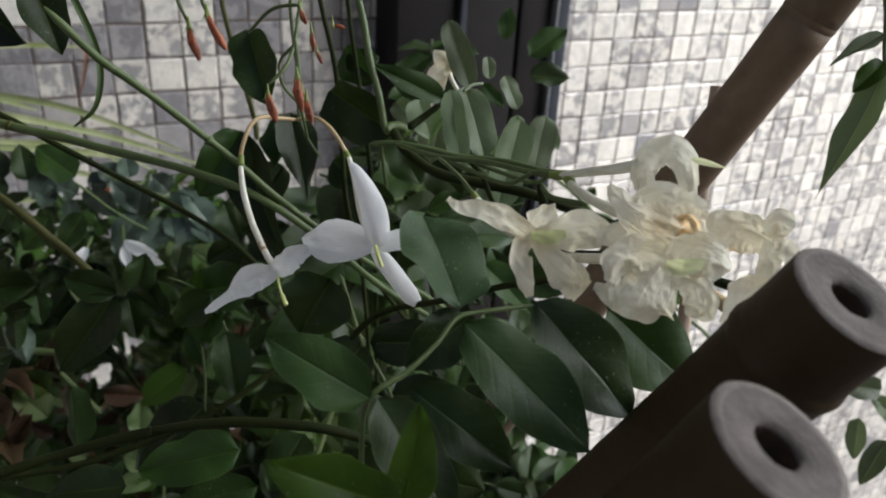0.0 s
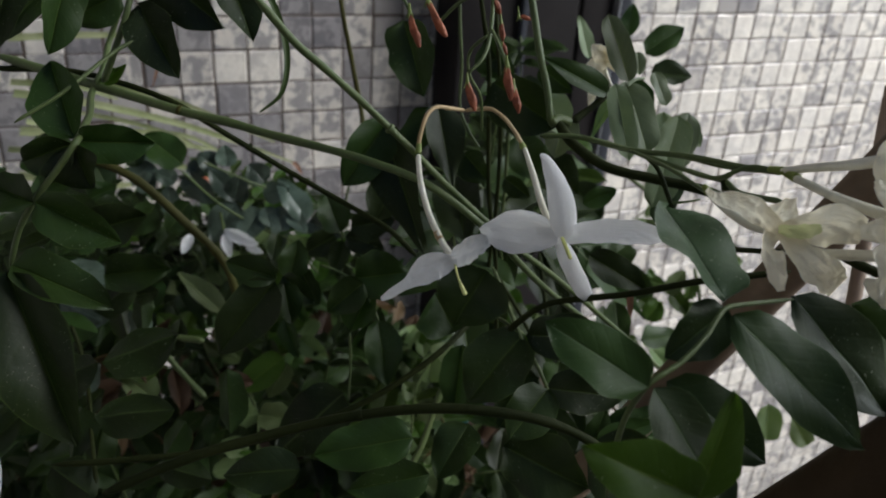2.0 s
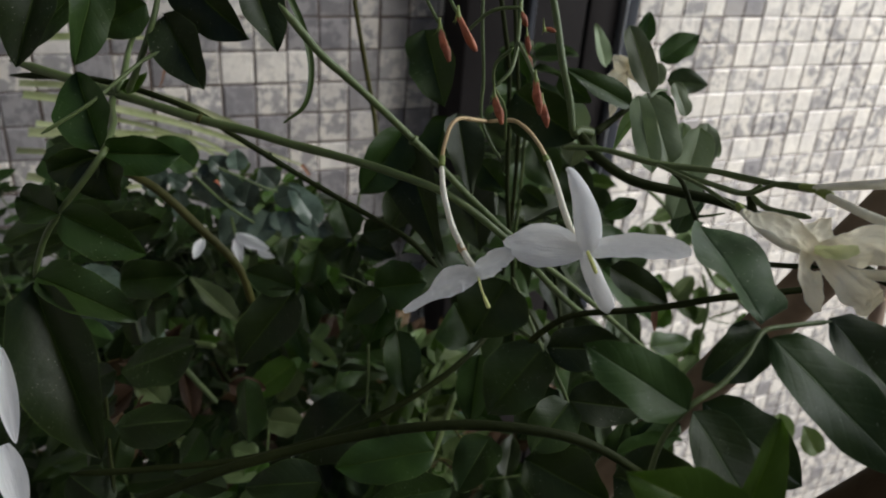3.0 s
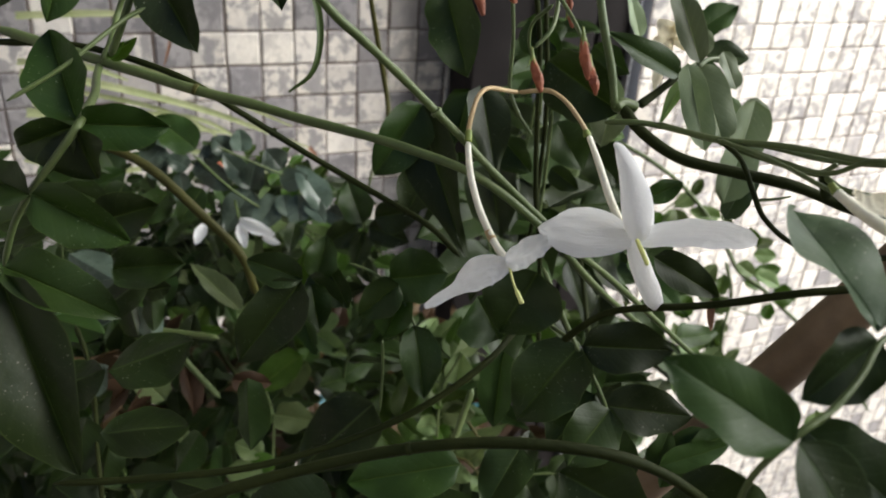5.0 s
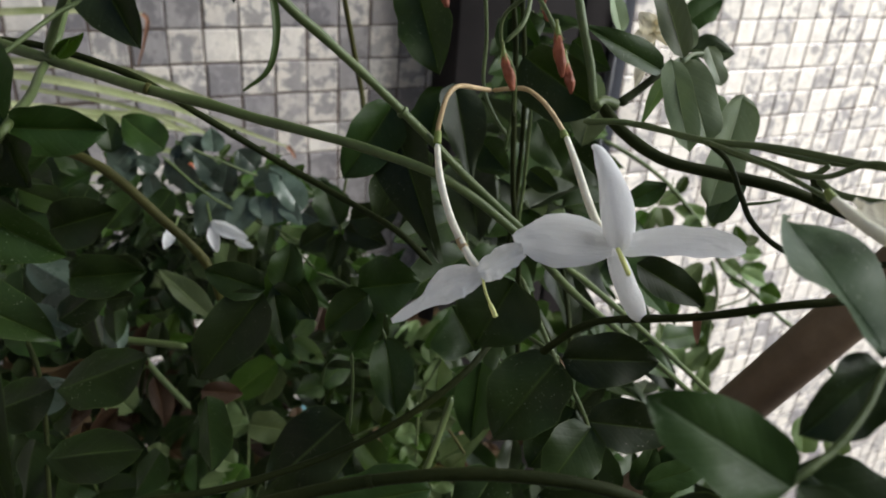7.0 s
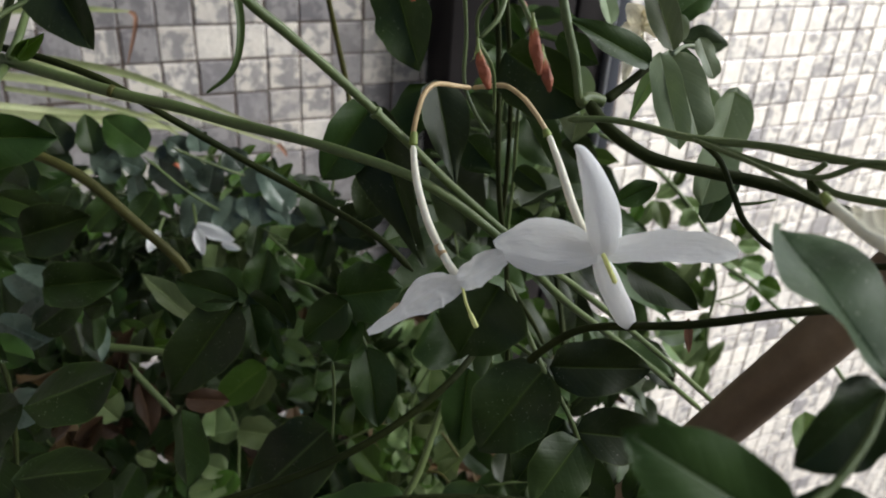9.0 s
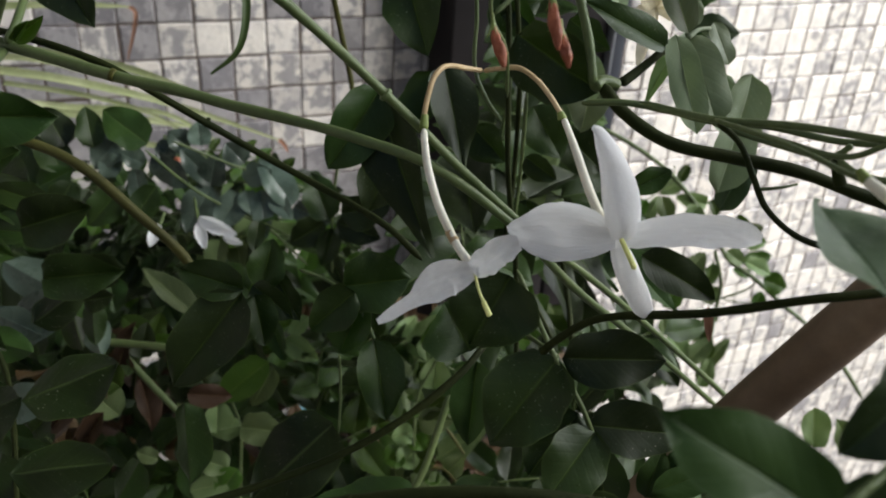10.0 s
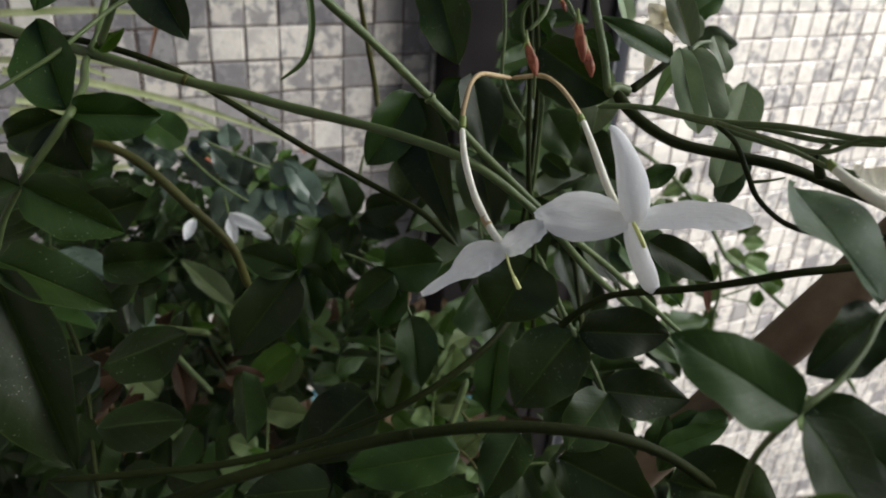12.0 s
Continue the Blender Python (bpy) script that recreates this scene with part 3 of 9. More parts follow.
def spray(parent, base, tip, size, pairs, material, seed, lift=0.0):
    """A pinnate leaf: a thin rachis from base to tip with pairs of leaflets and a longer one at its end."""
    rnd = random.Random(seed)
    a, b = Vector(base), Vector(tip)
    mid = a.lerp(b, 0.5) + Vector((0, 0, lift + 0.12 * (b - a).length))
    way = glide([a, mid, b], 12)
    rachis = part("leaf", tube_bm([a, mid, b], lambda v: 0.00045 - 0.0002 * v, 5, 8), STEM, parent)
    for k in range(pairs + 1):
        v = 0.22 + 0.7 * k / max(1, pairs + 0.6)
        p = way[int(v * 11)]
        d = (way[min(11, int(v * 11) + 1)] - way[int(v * 11) - 1]).normalized()
        up = Vector((rnd.uniform(-0.5, 0.5) - 0.1, rnd.uniform(-0.9, 0.1), 0.9)).normalized()
        out = d.cross(up).normalized()
        for s in (-1, 1):
            l = size * rnd.uniform(0.75, 1.05)
            q = p + (out * s * 0.85 + d * rnd.uniform(0.2, 0.6) + up * rnd.uniform(-0.35, 0.2)).normalized() * l
            leaflet(rachis, p, q, up + out * s * rnd.uniform(-0.3, 0.5), l * rnd.uniform(0.45, 0.56), material, fold=rnd.uniform(0.15, 0.35), droop=rnd.uniform(0.0, 0.12))
    d = (way[11] - way[9]).normalized()
    l = size * 1.15
    leaflet(rachis, way[11], way[11] + d * l, Vector((rnd.uniform(-0.4, 0.4), -0.6, 0.8)), l * 0.45, material, outline=slender, fold=0.25)
    return rachis


def pot(x, y, top):
    """A tall slim teal planter filled with soil."""
    tub = thing("plant_pot", "tall slim teal plastic planter half hidden under the bush", "plant pot")
    bm = bmesh.new()
    profile = ((0.075, 0.0), (0.078, 0.02), (0.056, top - 0.03), (0.062, top - 0.026), (0.062, top - 0.003), (0.059, top), (0.055, top), (0.053, top - 0.03))
    rings = [[bm.verts.new((x + r * math.cos(a), y + r * math.sin(a), z)) for a in (2 * math.pi * k / 40 for k in range(40))] for r, z in profile]
    for p, q in zip(rings, rings[1:]):
        for k in range(40):
            bm.faces.new((p[k], p[(k + 1) % 40], q[(k + 1) % 40], q[k]))
    bm.faces.new(rings[0][::-1])
    part("tub", bm, POT, tub)
    bm = bmesh.new()
    bmesh.ops.create_circle(bm, cap_ends=True, segments=40, radius=0.054, matrix=Matrix.Translation((x, y, top - 0.028)))
    part("soil", bm, SOIL, tub, "dark crumbly soil")
    return tub

# ---- long stems of the vine ----

main_shoot = thing("jasmine_shoot", "thick green jasmine stem slanting across the tangle with a pale node", "climbing plant", "jasmine vines")
stalk("stem", main_shoot, [(-0.0193, 0.1565, 1.1826), (-0.0073, 0.1450, 1.1809), (-0.0016, 0.1394, 1.1801), (0.0115, 0.1273, 1.1781), (0.0192, 0.1214, 1.1772), (0.0251, 0.1169, 1.1761), (0.0318, 0.1098, 1.1757), (0.0382, 0.1028, 1.1751), (0.0465, 0.0952, 1.1728), (0.0566, 0.0916, 1.1648), (0.0679, 0.0922, 1.1532), (0.0789, 0.0940, 1.1435), (0.0922, 0.0949, 1.1318), (0.1090, 0.0933, 1.1163)], 0.00095, 0.00050, STEM)
stalk("node_ring", main_shoot, [(0.0112, 0.1270, 1.1784), (0.0117, 0.1267, 1.1782)], 0.00096, 0.00096, STEM_OLIVE, "pale tan node on the stem")
stalk("side_stem", main_shoot, [(-0.0015, 0.1383, 1.1804), (0.0001, 0.1403, 1.1830), (0.0017, 0.1486, 1.1859), (0.0043, 0.1473, 1.1923)], 0.00072, 0.00046, STEM)
leaflet(main_shoot, (-0.0006, 0.1372, 1.1812), (0.0040, 0.1347, 1.1850), (-0.1961, -0.9121, -0.3601), 0.00243, LEAF_YOUNG, fold=0.6, name="bud_leaf")
leaflet(main_shoot, (-0.0002, 0.1370, 1.1813), (0.0021, 0.1340, 1.1845), (-0.7130, -0.6911, -0.1185), 0.00149, LEAF_YOUNG, fold=0.6, name="bud_leaf")

second_shoot = thing("jasmine_shoot", "straight light-green jasmine stem running down behind the open white flower", "climbing plant", "jasmine vines")
stalk("stem", second_shoot, [(0.0201, 0.0998, 1.2023), (0.0257, 0.0985, 1.1956), (0.0299, 0.0982, 1.1919), (0.0358, 0.0974, 1.1865), (0.0440, 0.0964, 1.1785), (0.0505, 0.0940, 1.1718), (0.0632, 0.0933, 1.1601), (0.0714, 0.0944, 1.1535), (0.0847, 0.0967, 1.1420), (0.1015, 0.0965, 1.1269), (0.1167, 0.0938, 1.1125)], 0.00060, 0.00050, STEM)

dark_shoot = thing("jasmine_shoot", "thin dark jasmine stem crossing below the thick one", "climbing plant", "jasmine vines")
stalk("stem", dark_shoot, [(-0.0196, 0.1552, 1.1801), (-0.0073, 0.1465, 1.1814), (0.0010, 0.1399, 1.1809), (0.0104, 0.1318, 1.1787), (0.0182, 0.1270, 1.1742), (0.0292, 0.1239, 1.1668), (0.0379, 0.1173, 1.1622), (0.0435, 0.1053, 1.1608), (0.0477, 0.1009, 1.1566)], 0.00062, 0.00053, STEM_DARK)

# ---- near leafy shoot by the thick stem ----

near_shoot = thing("jasmine_shoot", "jasmine shoot with large dark pinnate leaves and pale petiole", "climbing plant", "jasmine vines")
stalk("stem", near_shoot, [(-0.0017, 0.1462, 1.1788), (-0.0026, 0.1312, 1.1800), (-0.0028, 0.1139, 1.1821), (-0.0039, 0.1025, 1.1830), (-0.0045, 0.0963, 1.1835), (-0.0073, 0.0962, 1.1799), (-0.0106, 0.0976, 1.1754), (-0.0135, 0.0998, 1.1703), (-0.0157, 0.1000, 1.1644)], 0.00066, 0.00037, STEM)
stalk("tendril_stem", near_shoot, [(0.0125, 0.1133, 1.1979), (0.0087, 0.1094, 1.1967), (0.0051, 0.1074, 1.1947), (0.0018, 0.1057, 1.1933), (-0.0021, 0.1026, 1.1911), (-0.0058, 0.1005, 1.1888), (-0.0117, 0.0990, 1.1857)], 0.00033, 0.00025, STEM)
leaflet(near_shoot, (-0.0048, 0.0982, 1.1833), (-0.0067, 0.1064, 1.1920), (-0.4234, -0.7008, 0.5741), 0.00745, fold=0.40, name="leaf")
leaflet(near_shoot, (-0.0046, 0.0979, 1.1830), (0.0055, 0.0956, 1.1828), (-0.2216, -0.9688, 0.1111), 0.00579, fold=0.40, name="leaf")
leaflet(near_shoot, (-0.0050, 0.0979, 1.1828), (-0.0120, 0.1017, 1.1793), (-0.3640, -0.9008, -0.2367), 0.00616, fold=0.40, name="leaf")
leaflet(near_shoot, (-0.0051, 0.0979, 1.1826), (-0.0035, 0.0962, 1.1765), (-0.5655, -0.8203, 0.0852), 0.00840, fold=0.40, name="leaf")
leaflet(near_shoot, (-0.0107, 0.0964, 1.1754), (-0.0005, 0.0912, 1.1701), (-0.2899, -0.8998, 0.3260), 0.00666, fold=0.40, name="leaf")
leaflet(near_shoot, (-0.0109, 0.0964, 1.1752), (-0.0160, 0.1018, 1.1761), (-0.4925, -0.5827, 0.6465), 0.00579, fold=0.40, name="leaf")
leaflet(near_shoot, (-0.0146, 0.0938, 1.1675), (-0.0026, 0.0876, 1.1620), (0.0552, -0.6072, 0.7926), 0.00676, fold=0.40, name="leaf")
leaflet(near_shoot, (-0.0152, 0.0937, 1.1669), (-0.0096, 0.0811, 1.1447), (-0.2706, -0.8642, 0.4242), 0.01136, fold=0.40, name="leaf")

# ---- hanging leaves at the top edge ----

upper_shoot = thing("jasmine_shoot", "jasmine shoot arching over the top with hanging dark leaves", "climbing plant", "jasmine vines")
stalk("stem", upper_shoot, [(-0.0227, 0.1514, 1.2053), (-0.0052, 0.1282, 1.2045), (0.0055, 0.1159, 1.2045), (0.0181, 0.1136, 1.2042), (0.0306, 0.1153, 1.2068)], 0.00067, 0.00053, STEM)
stalk("side_stem", upper_shoot, [(-0.0003, 0.1097, 1.1879), (0.0019, 0.1089, 1.1929), (0.0047, 0.1100, 1.1998), (0.0062, 0.1156, 1.2047)], 0.00050, 0.00041, STEM)
leaflet(upper_shoot, (0.0057, 0.1104, 1.1990), (0.0098, 0.1034, 1.1895), (-0.4481, -0.8016, 0.3957), 0.00716, fold=0.36, name="leaf")
leaflet(upper_shoot, (0.0035, 0.1098, 1.2006), (-0.0043, 0.1112, 1.1965), (-0.1293, -0.9873, -0.0920), 0.00584, fold=0.36, name="leaf")
leaflet(upper_shoot, (0.0084, 0.1142, 1.2039), (0.0173, 0.1059, 1.1961), (-0.6899, -0.7237, -0.0172), 0.00813, fold=0.36, name="leaf")
leaflet(upper_shoot, (-0.0029, 0.1098, 1.2042), (-0.0067, 0.1055, 1.1929), (0.4750, -0.8623, 0.1757), 0.00636, fold=0.36, name="leaf")
leaflet(upper_shoot, (-0.0088, 0.1084, 1.2057), (-0.0138, 0.1040, 1.1932), (-0.1955, -0.8980, 0.3942), 0.00708, fold=0.36, name="leaf")
leaflet(upper_shoot, (-0.0056, 0.1190, 1.2008), (-0.0138, 0.1183, 1.1924), (-0.3676, -0.8248, 0.4295), 0.00669, fold=0.36, name="leaf")
leaflet(upper_shoot, (0.0190, 0.1144, 1.2042), (0.0215, 0.1076, 1.1937), (-0.0112, -0.8404, 0.5418), 0.00666, fold=0.36, name="leaf")
strap_leaf(upper_shoot, [(0.0241, 0.1121, 1.2021), (0.0255, 0.1093, 1.1979), (0.0264, 0.1077, 1.1936), (0.0261, 0.1058, 1.1897), (0.0246, 0.1045, 1.1861), (0.0215, 0.1047, 1.1837)], 0.00113, LEAF, 'curled_leaf')

# ---- dark leaves behind the flowers ----

inner_shoot = thing("jasmine_shoot", "dark jasmine stems hanging behind the flowers with broad leaves", "climbing plant", "jasmine vines")
stalk("stem", inner_shoot, [(0.0621, 0.1230, 1.2184), (0.0645, 0.1225, 1.2085), (0.0668, 0.1211, 1.1970), (0.0689, 0.1203, 1.1862), (0.0694, 0.1187, 1.1728), (0.0700, 0.1170, 1.1594), (0.0738, 0.1178, 1.1419), (0.0747, 0.1134, 1.1131)], 0.00047, 0.00053, STEM_DARK)
stalk("stem", inner_shoot, [(0.0637, 0.1103, 1.2190), (0.0667, 0.1080, 1.2087), (0.0687, 0.1054, 1.1992), (0.0687, 0.1017, 1.1926), (0.0696, 0.0992, 1.1866), (0.0699, 0.0972, 1.1812)], 0.00066, 0.00063, STEM)
stalk("node_ring", inner_shoot, [(0.0699, 0.0972, 1.1812), (0.0718, 0.0978, 1.1816), (0.0743, 0.0975, 1.1809)], 0.00093, 0.00086, STEM)
stalk("tendril", inner_shoot, [(0.0591, 0.1155, 1.2180), (0.0586, 0.1146, 1.2072), (0.0583, 0.1124, 1.1964), (0.0588, 0.1113, 1.1883), (0.0584, 0.1101, 1.1816), (0.0591, 0.1076, 1.1777), (0.0607, 0.1051, 1.1746)], 0.00036, 0.00027, STEM)
stalk("stem", inner_shoot, [(0.0606, 0.2172, 1.2195), (0.0634, 0.2108, 1.1995), (0.0652, 0.2057, 1.1811), (0.0688, 0.2086, 1.1673), (0.0726, 0.2100, 1.1509), (0.0724, 0.2069, 1.1452)], 0.00063, 0.00081, STEM_OLIVE)
leaflet(inner_shoot, (0.0541, 0.1285, 1.1931), (0.0558, 0.1204, 1.1801), (-0.5918, -0.7158, 0.3706), 0.00961, fold=0.28, name="leaf")
leaflet(inner_shoot, (0.0526, 0.1322, 1.1722), (0.0424, 0.1298, 1.1596), (-0.0734, -0.9670, 0.2441), 0.01018, fold=0.28, name="leaf")
leaflet(inner_shoot, (0.0523, 0.1342, 1.1711), (0.0573, 0.1178, 1.1461), (-0.7349, -0.6243, 0.2647), 0.01159, outline=slender, fold=0.28, name="leaf")
leaflet(inner_shoot, (0.0611, 0.1262, 1.1772), (0.0617, 0.1169, 1.1613), (-0.1086, -0.8609, 0.4970), 0.00856, outline=slender, fold=0.28, name="leaf")
leaflet(inner_shoot, (0.0636, 0.1078, 1.1860), (0.0730, 0.0997, 1.1794), (-0.6770, -0.7324, -0.0727), 0.01161, fold=0.28, name="leaf")
leaflet(inner_shoot, (0.0632, 0.1345, 1.1738), (0.0589, 0.1309, 1.1640), (-0.7257, -0.4810, 0.4920), 0.00867, fold=0.28, name="leaf")
leaflet(inner_shoot, (0.0777, 0.1387, 1.1821), (0.0847, 0.1371, 1.1851), (-0.3161, -0.9096, 0.2696), 0.00665, fold=0.28, name="leaf")
leaflet(inner_shoot, (0.0777, 0.1409, 1.1860), (0.0829, 0.1348, 1.1796), (-0.8167, -0.5618, -0.1321), 0.00897, fold=0.28, name="leaf")
leaflet(inner_shoot, (0.0793, 0.0973, 1.1650), (0.0856, 0.0961, 1.1679), (-0.3817, -0.7867, 0.4852), 0.00388, fold=0.28, name="leaf")
leaflet(inner_shoot, (0.0751, 0.0876, 1.1596), (0.0838, 0.0807, 1.1545), (-0.2967, -0.7811, 0.5494), 0.00560, fold=0.28, name="leaf")
leaflet(inner_shoot, (0.0598, 0.0965, 1.1542), (0.0528, 0.0945, 1.1449), (-0.4501, -0.7396, 0.5004), 0.01353, fold=0.28, name="leaf")
leaflet(inner_shoot, (0.0748, 0.1404, 1.1609), (0.0793, 0.1349, 1.1550), (-0.7018, -0.7046, 0.1049), 0.00755, fold=0.28, name="leaf")
leaflet(inner_shoot, (0.0782, 0.1258, 1.1598), (0.0828, 0.1217, 1.1562), (-0.6552, -0.7548, 0.0322), 0.00472, fold=0.28, name="leaf")
leaflet(inner_shoot, (0.0638, 0.1447, 1.1595), (0.0532, 0.1412, 1.1447), (-0.5556, -0.6275, 0.5455), 0.01133, fold=0.28, name="leaf")
leaflet(inner_shoot, (0.0810, 0.0972, 1.1859), (0.0679, 0.1019, 1.1922), (-0.0707, -0.8659, 0.4953), 0.00506, outline=slender, fold=0.28, name="leaf")

# ---- pale leaves before the bright wall ----

pale_shoot = thing("jasmine_shoot", "jasmine stem with pale grey-green leaves against the bright wall", "climbing plant", "jasmine vines")
stalk("stem", pale_shoot, [(0.0713, 0.0978, 1.1814), (0.0721, 0.0923, 1.1787), (0.0756, 0.0868, 1.1763), (0.0814, 0.0814, 1.1757), (0.0869, 0.0761, 1.1753), (0.0915, 0.0720, 1.1739), (0.0978, 0.0655, 1.1720), (0.1020, 0.0555, 1.1692), (0.1090, 0.0450, 1.1680)], 0.00089, 0.00076, STEM_DARK)
stalk("petiole", pale_shoot, [(0.0744, 0.0975, 1.1811), (0.0784, 0.0981, 1.1832), (0.0826, 0.0988, 1.1856)], 0.00069, 0.00052, STEM_DARK)
stalk("stem", pale_shoot, [(0.0658, 0.0936, 1.1803), (0.0697, 0.0898, 1.1812), (0.0741, 0.0864, 1.1808), (0.0777, 0.0832, 1.1803), (0.0831, 0.0784, 1.1806), (0.0872, 0.0716, 1.1807), (0.0913, 0.0644, 1.1823)], 0.00045, 0.00042, STEM)
stalk("stem", pale_shoot, [(0.0777, 0.0832, 1.1803), (0.0808, 0.0788, 1.1794), (0.0837, 0.0724, 1.1792), (0.0846, 0.0696, 1.1794), (0.0836, 0.0651, 1.1793), (0.0860, 0.0594, 1.1800)], 0.00039, 0.00047, STEM)
stalk("stem", pale_shoot, [(0.0779, 0.0820, 1.1805), (0.0793, 0.0790, 1.1786), (0.0802, 0.0765, 1.1750), (0.0812, 0.0742, 1.1717), (0.0835, 0.0706, 1.1693), (0.0874, 0.0672, 1.1687), (0.0945, 0.0620, 1.1696)], 0.00039, 0.00044, STEM_DARK)
stalk("twig", pale_shoot, [(0.0805, 0.0757, 1.1738), (0.0823, 0.0741, 1.1745), (0.0844, 0.0734, 1.1750)], 0.00027, 0.00015, STEM)
stalk("twig", pale_shoot, [(0.0841, 0.0710, 1.1793), (0.0848, 0.0698, 1.1800), (0.0856, 0.0690, 1.1814)], 0.00044, 0.00036, STEM)
stalk("twig", pale_shoot, [(0.0845, 0.0698, 1.1797), (0.0845, 0.0687, 1.1778), (0.0846, 0.0681, 1.1768)], 0.00058, 0.00072, STEM_DARK)
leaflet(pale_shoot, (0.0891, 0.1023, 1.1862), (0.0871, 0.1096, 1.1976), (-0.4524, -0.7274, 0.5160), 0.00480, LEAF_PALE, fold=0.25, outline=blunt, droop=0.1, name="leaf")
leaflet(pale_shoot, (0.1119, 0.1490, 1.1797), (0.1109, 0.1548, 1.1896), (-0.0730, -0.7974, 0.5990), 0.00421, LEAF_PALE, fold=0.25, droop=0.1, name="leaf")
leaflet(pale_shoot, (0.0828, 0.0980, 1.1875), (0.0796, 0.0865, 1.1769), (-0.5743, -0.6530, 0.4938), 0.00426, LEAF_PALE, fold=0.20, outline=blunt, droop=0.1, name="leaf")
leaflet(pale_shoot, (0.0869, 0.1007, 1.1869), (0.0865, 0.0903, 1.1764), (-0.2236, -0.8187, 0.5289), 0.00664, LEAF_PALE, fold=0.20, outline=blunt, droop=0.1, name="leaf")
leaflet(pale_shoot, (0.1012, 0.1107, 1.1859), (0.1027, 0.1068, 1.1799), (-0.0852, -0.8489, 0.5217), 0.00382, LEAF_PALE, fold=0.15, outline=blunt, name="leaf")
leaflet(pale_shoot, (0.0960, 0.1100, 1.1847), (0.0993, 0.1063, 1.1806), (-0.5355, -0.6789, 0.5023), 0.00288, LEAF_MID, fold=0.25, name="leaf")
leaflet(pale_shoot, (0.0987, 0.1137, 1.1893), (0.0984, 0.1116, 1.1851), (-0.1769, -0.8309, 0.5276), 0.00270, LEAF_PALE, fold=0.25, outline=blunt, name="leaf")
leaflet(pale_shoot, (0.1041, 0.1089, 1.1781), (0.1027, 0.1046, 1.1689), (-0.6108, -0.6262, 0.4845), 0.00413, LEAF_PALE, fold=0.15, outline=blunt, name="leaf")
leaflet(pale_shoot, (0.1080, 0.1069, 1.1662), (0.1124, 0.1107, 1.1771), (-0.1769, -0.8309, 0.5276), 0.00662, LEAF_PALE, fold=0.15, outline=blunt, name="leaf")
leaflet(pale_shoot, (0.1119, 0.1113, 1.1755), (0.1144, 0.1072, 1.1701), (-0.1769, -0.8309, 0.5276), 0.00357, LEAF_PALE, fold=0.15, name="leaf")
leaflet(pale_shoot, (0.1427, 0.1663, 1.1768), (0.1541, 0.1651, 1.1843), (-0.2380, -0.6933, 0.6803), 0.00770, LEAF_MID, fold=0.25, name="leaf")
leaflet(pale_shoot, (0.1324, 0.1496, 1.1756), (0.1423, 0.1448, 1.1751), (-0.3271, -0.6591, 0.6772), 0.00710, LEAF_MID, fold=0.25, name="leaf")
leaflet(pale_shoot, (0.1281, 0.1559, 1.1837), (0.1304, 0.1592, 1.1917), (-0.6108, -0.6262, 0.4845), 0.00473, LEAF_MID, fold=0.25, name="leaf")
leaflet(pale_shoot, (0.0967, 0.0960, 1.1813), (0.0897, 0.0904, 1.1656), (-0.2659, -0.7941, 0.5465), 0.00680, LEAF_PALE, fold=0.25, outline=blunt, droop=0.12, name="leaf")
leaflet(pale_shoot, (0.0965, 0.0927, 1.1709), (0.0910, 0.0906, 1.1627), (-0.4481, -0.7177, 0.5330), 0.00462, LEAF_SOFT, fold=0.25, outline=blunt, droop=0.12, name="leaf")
leaflet(pale_shoot, (0.0823, 0.0973, 1.1850), (0.0775, 0.0956, 1.1781), (-0.6878, -0.4364, 0.5801), 0.00258, LEAF_FRESH_LIT, outline=slender, fold=0.18, droop=0.12, name="leaf")
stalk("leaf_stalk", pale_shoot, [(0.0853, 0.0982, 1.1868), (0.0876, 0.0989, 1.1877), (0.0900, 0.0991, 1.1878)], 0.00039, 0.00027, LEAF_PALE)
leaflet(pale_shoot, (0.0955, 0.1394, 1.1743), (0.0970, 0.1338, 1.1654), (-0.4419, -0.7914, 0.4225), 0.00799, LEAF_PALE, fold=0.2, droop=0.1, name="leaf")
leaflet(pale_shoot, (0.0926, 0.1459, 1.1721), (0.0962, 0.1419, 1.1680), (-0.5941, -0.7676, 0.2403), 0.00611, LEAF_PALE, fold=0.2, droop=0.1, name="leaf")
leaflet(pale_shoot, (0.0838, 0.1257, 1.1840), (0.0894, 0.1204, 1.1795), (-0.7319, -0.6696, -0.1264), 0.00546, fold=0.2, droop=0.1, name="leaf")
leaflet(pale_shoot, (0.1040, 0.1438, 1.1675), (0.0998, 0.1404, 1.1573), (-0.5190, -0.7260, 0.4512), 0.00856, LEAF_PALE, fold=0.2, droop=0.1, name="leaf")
leaflet(pale_shoot, (0.0968, 0.1553, 1.1588), (0.1011, 0.1475, 1.1485), (-0.4268, -0.7979, 0.4257), 0.01035, fold=0.2, droop=0.1, name="leaf")
leaflet(pale_shoot, (0.1081, 0.1575, 1.1506), (0.1151, 0.1496, 1.1427), (-0.4620, -0.7977, 0.3876), 0.01087, fold=0.2, droop=0.1, name="leaf")
leaflet(pale_shoot, (0.1497, 0.2052, 1.0938), (0.1637, 0.1878, 1.0867), (-0.6514, -0.6720, 0.3523), 0.01554, LEAF_MID, fold=0.22, name="leaf")
leaflet(pale_shoot, (0.1648, 0.2000, 1.0985), (0.1518, 0.1936, 1.0860), (-0.1134, -0.8348, 0.5387), 0.01453, LEAF_MID, fold=0.22, name="leaf")
leaflet(pale_shoot, (0.1413, 0.2197, 1.1125), (0.1444, 0.2038, 1.0977), (-0.6192, -0.5967, 0.5104), 0.01511, LEAF_MID, fold=0.22, name="leaf")
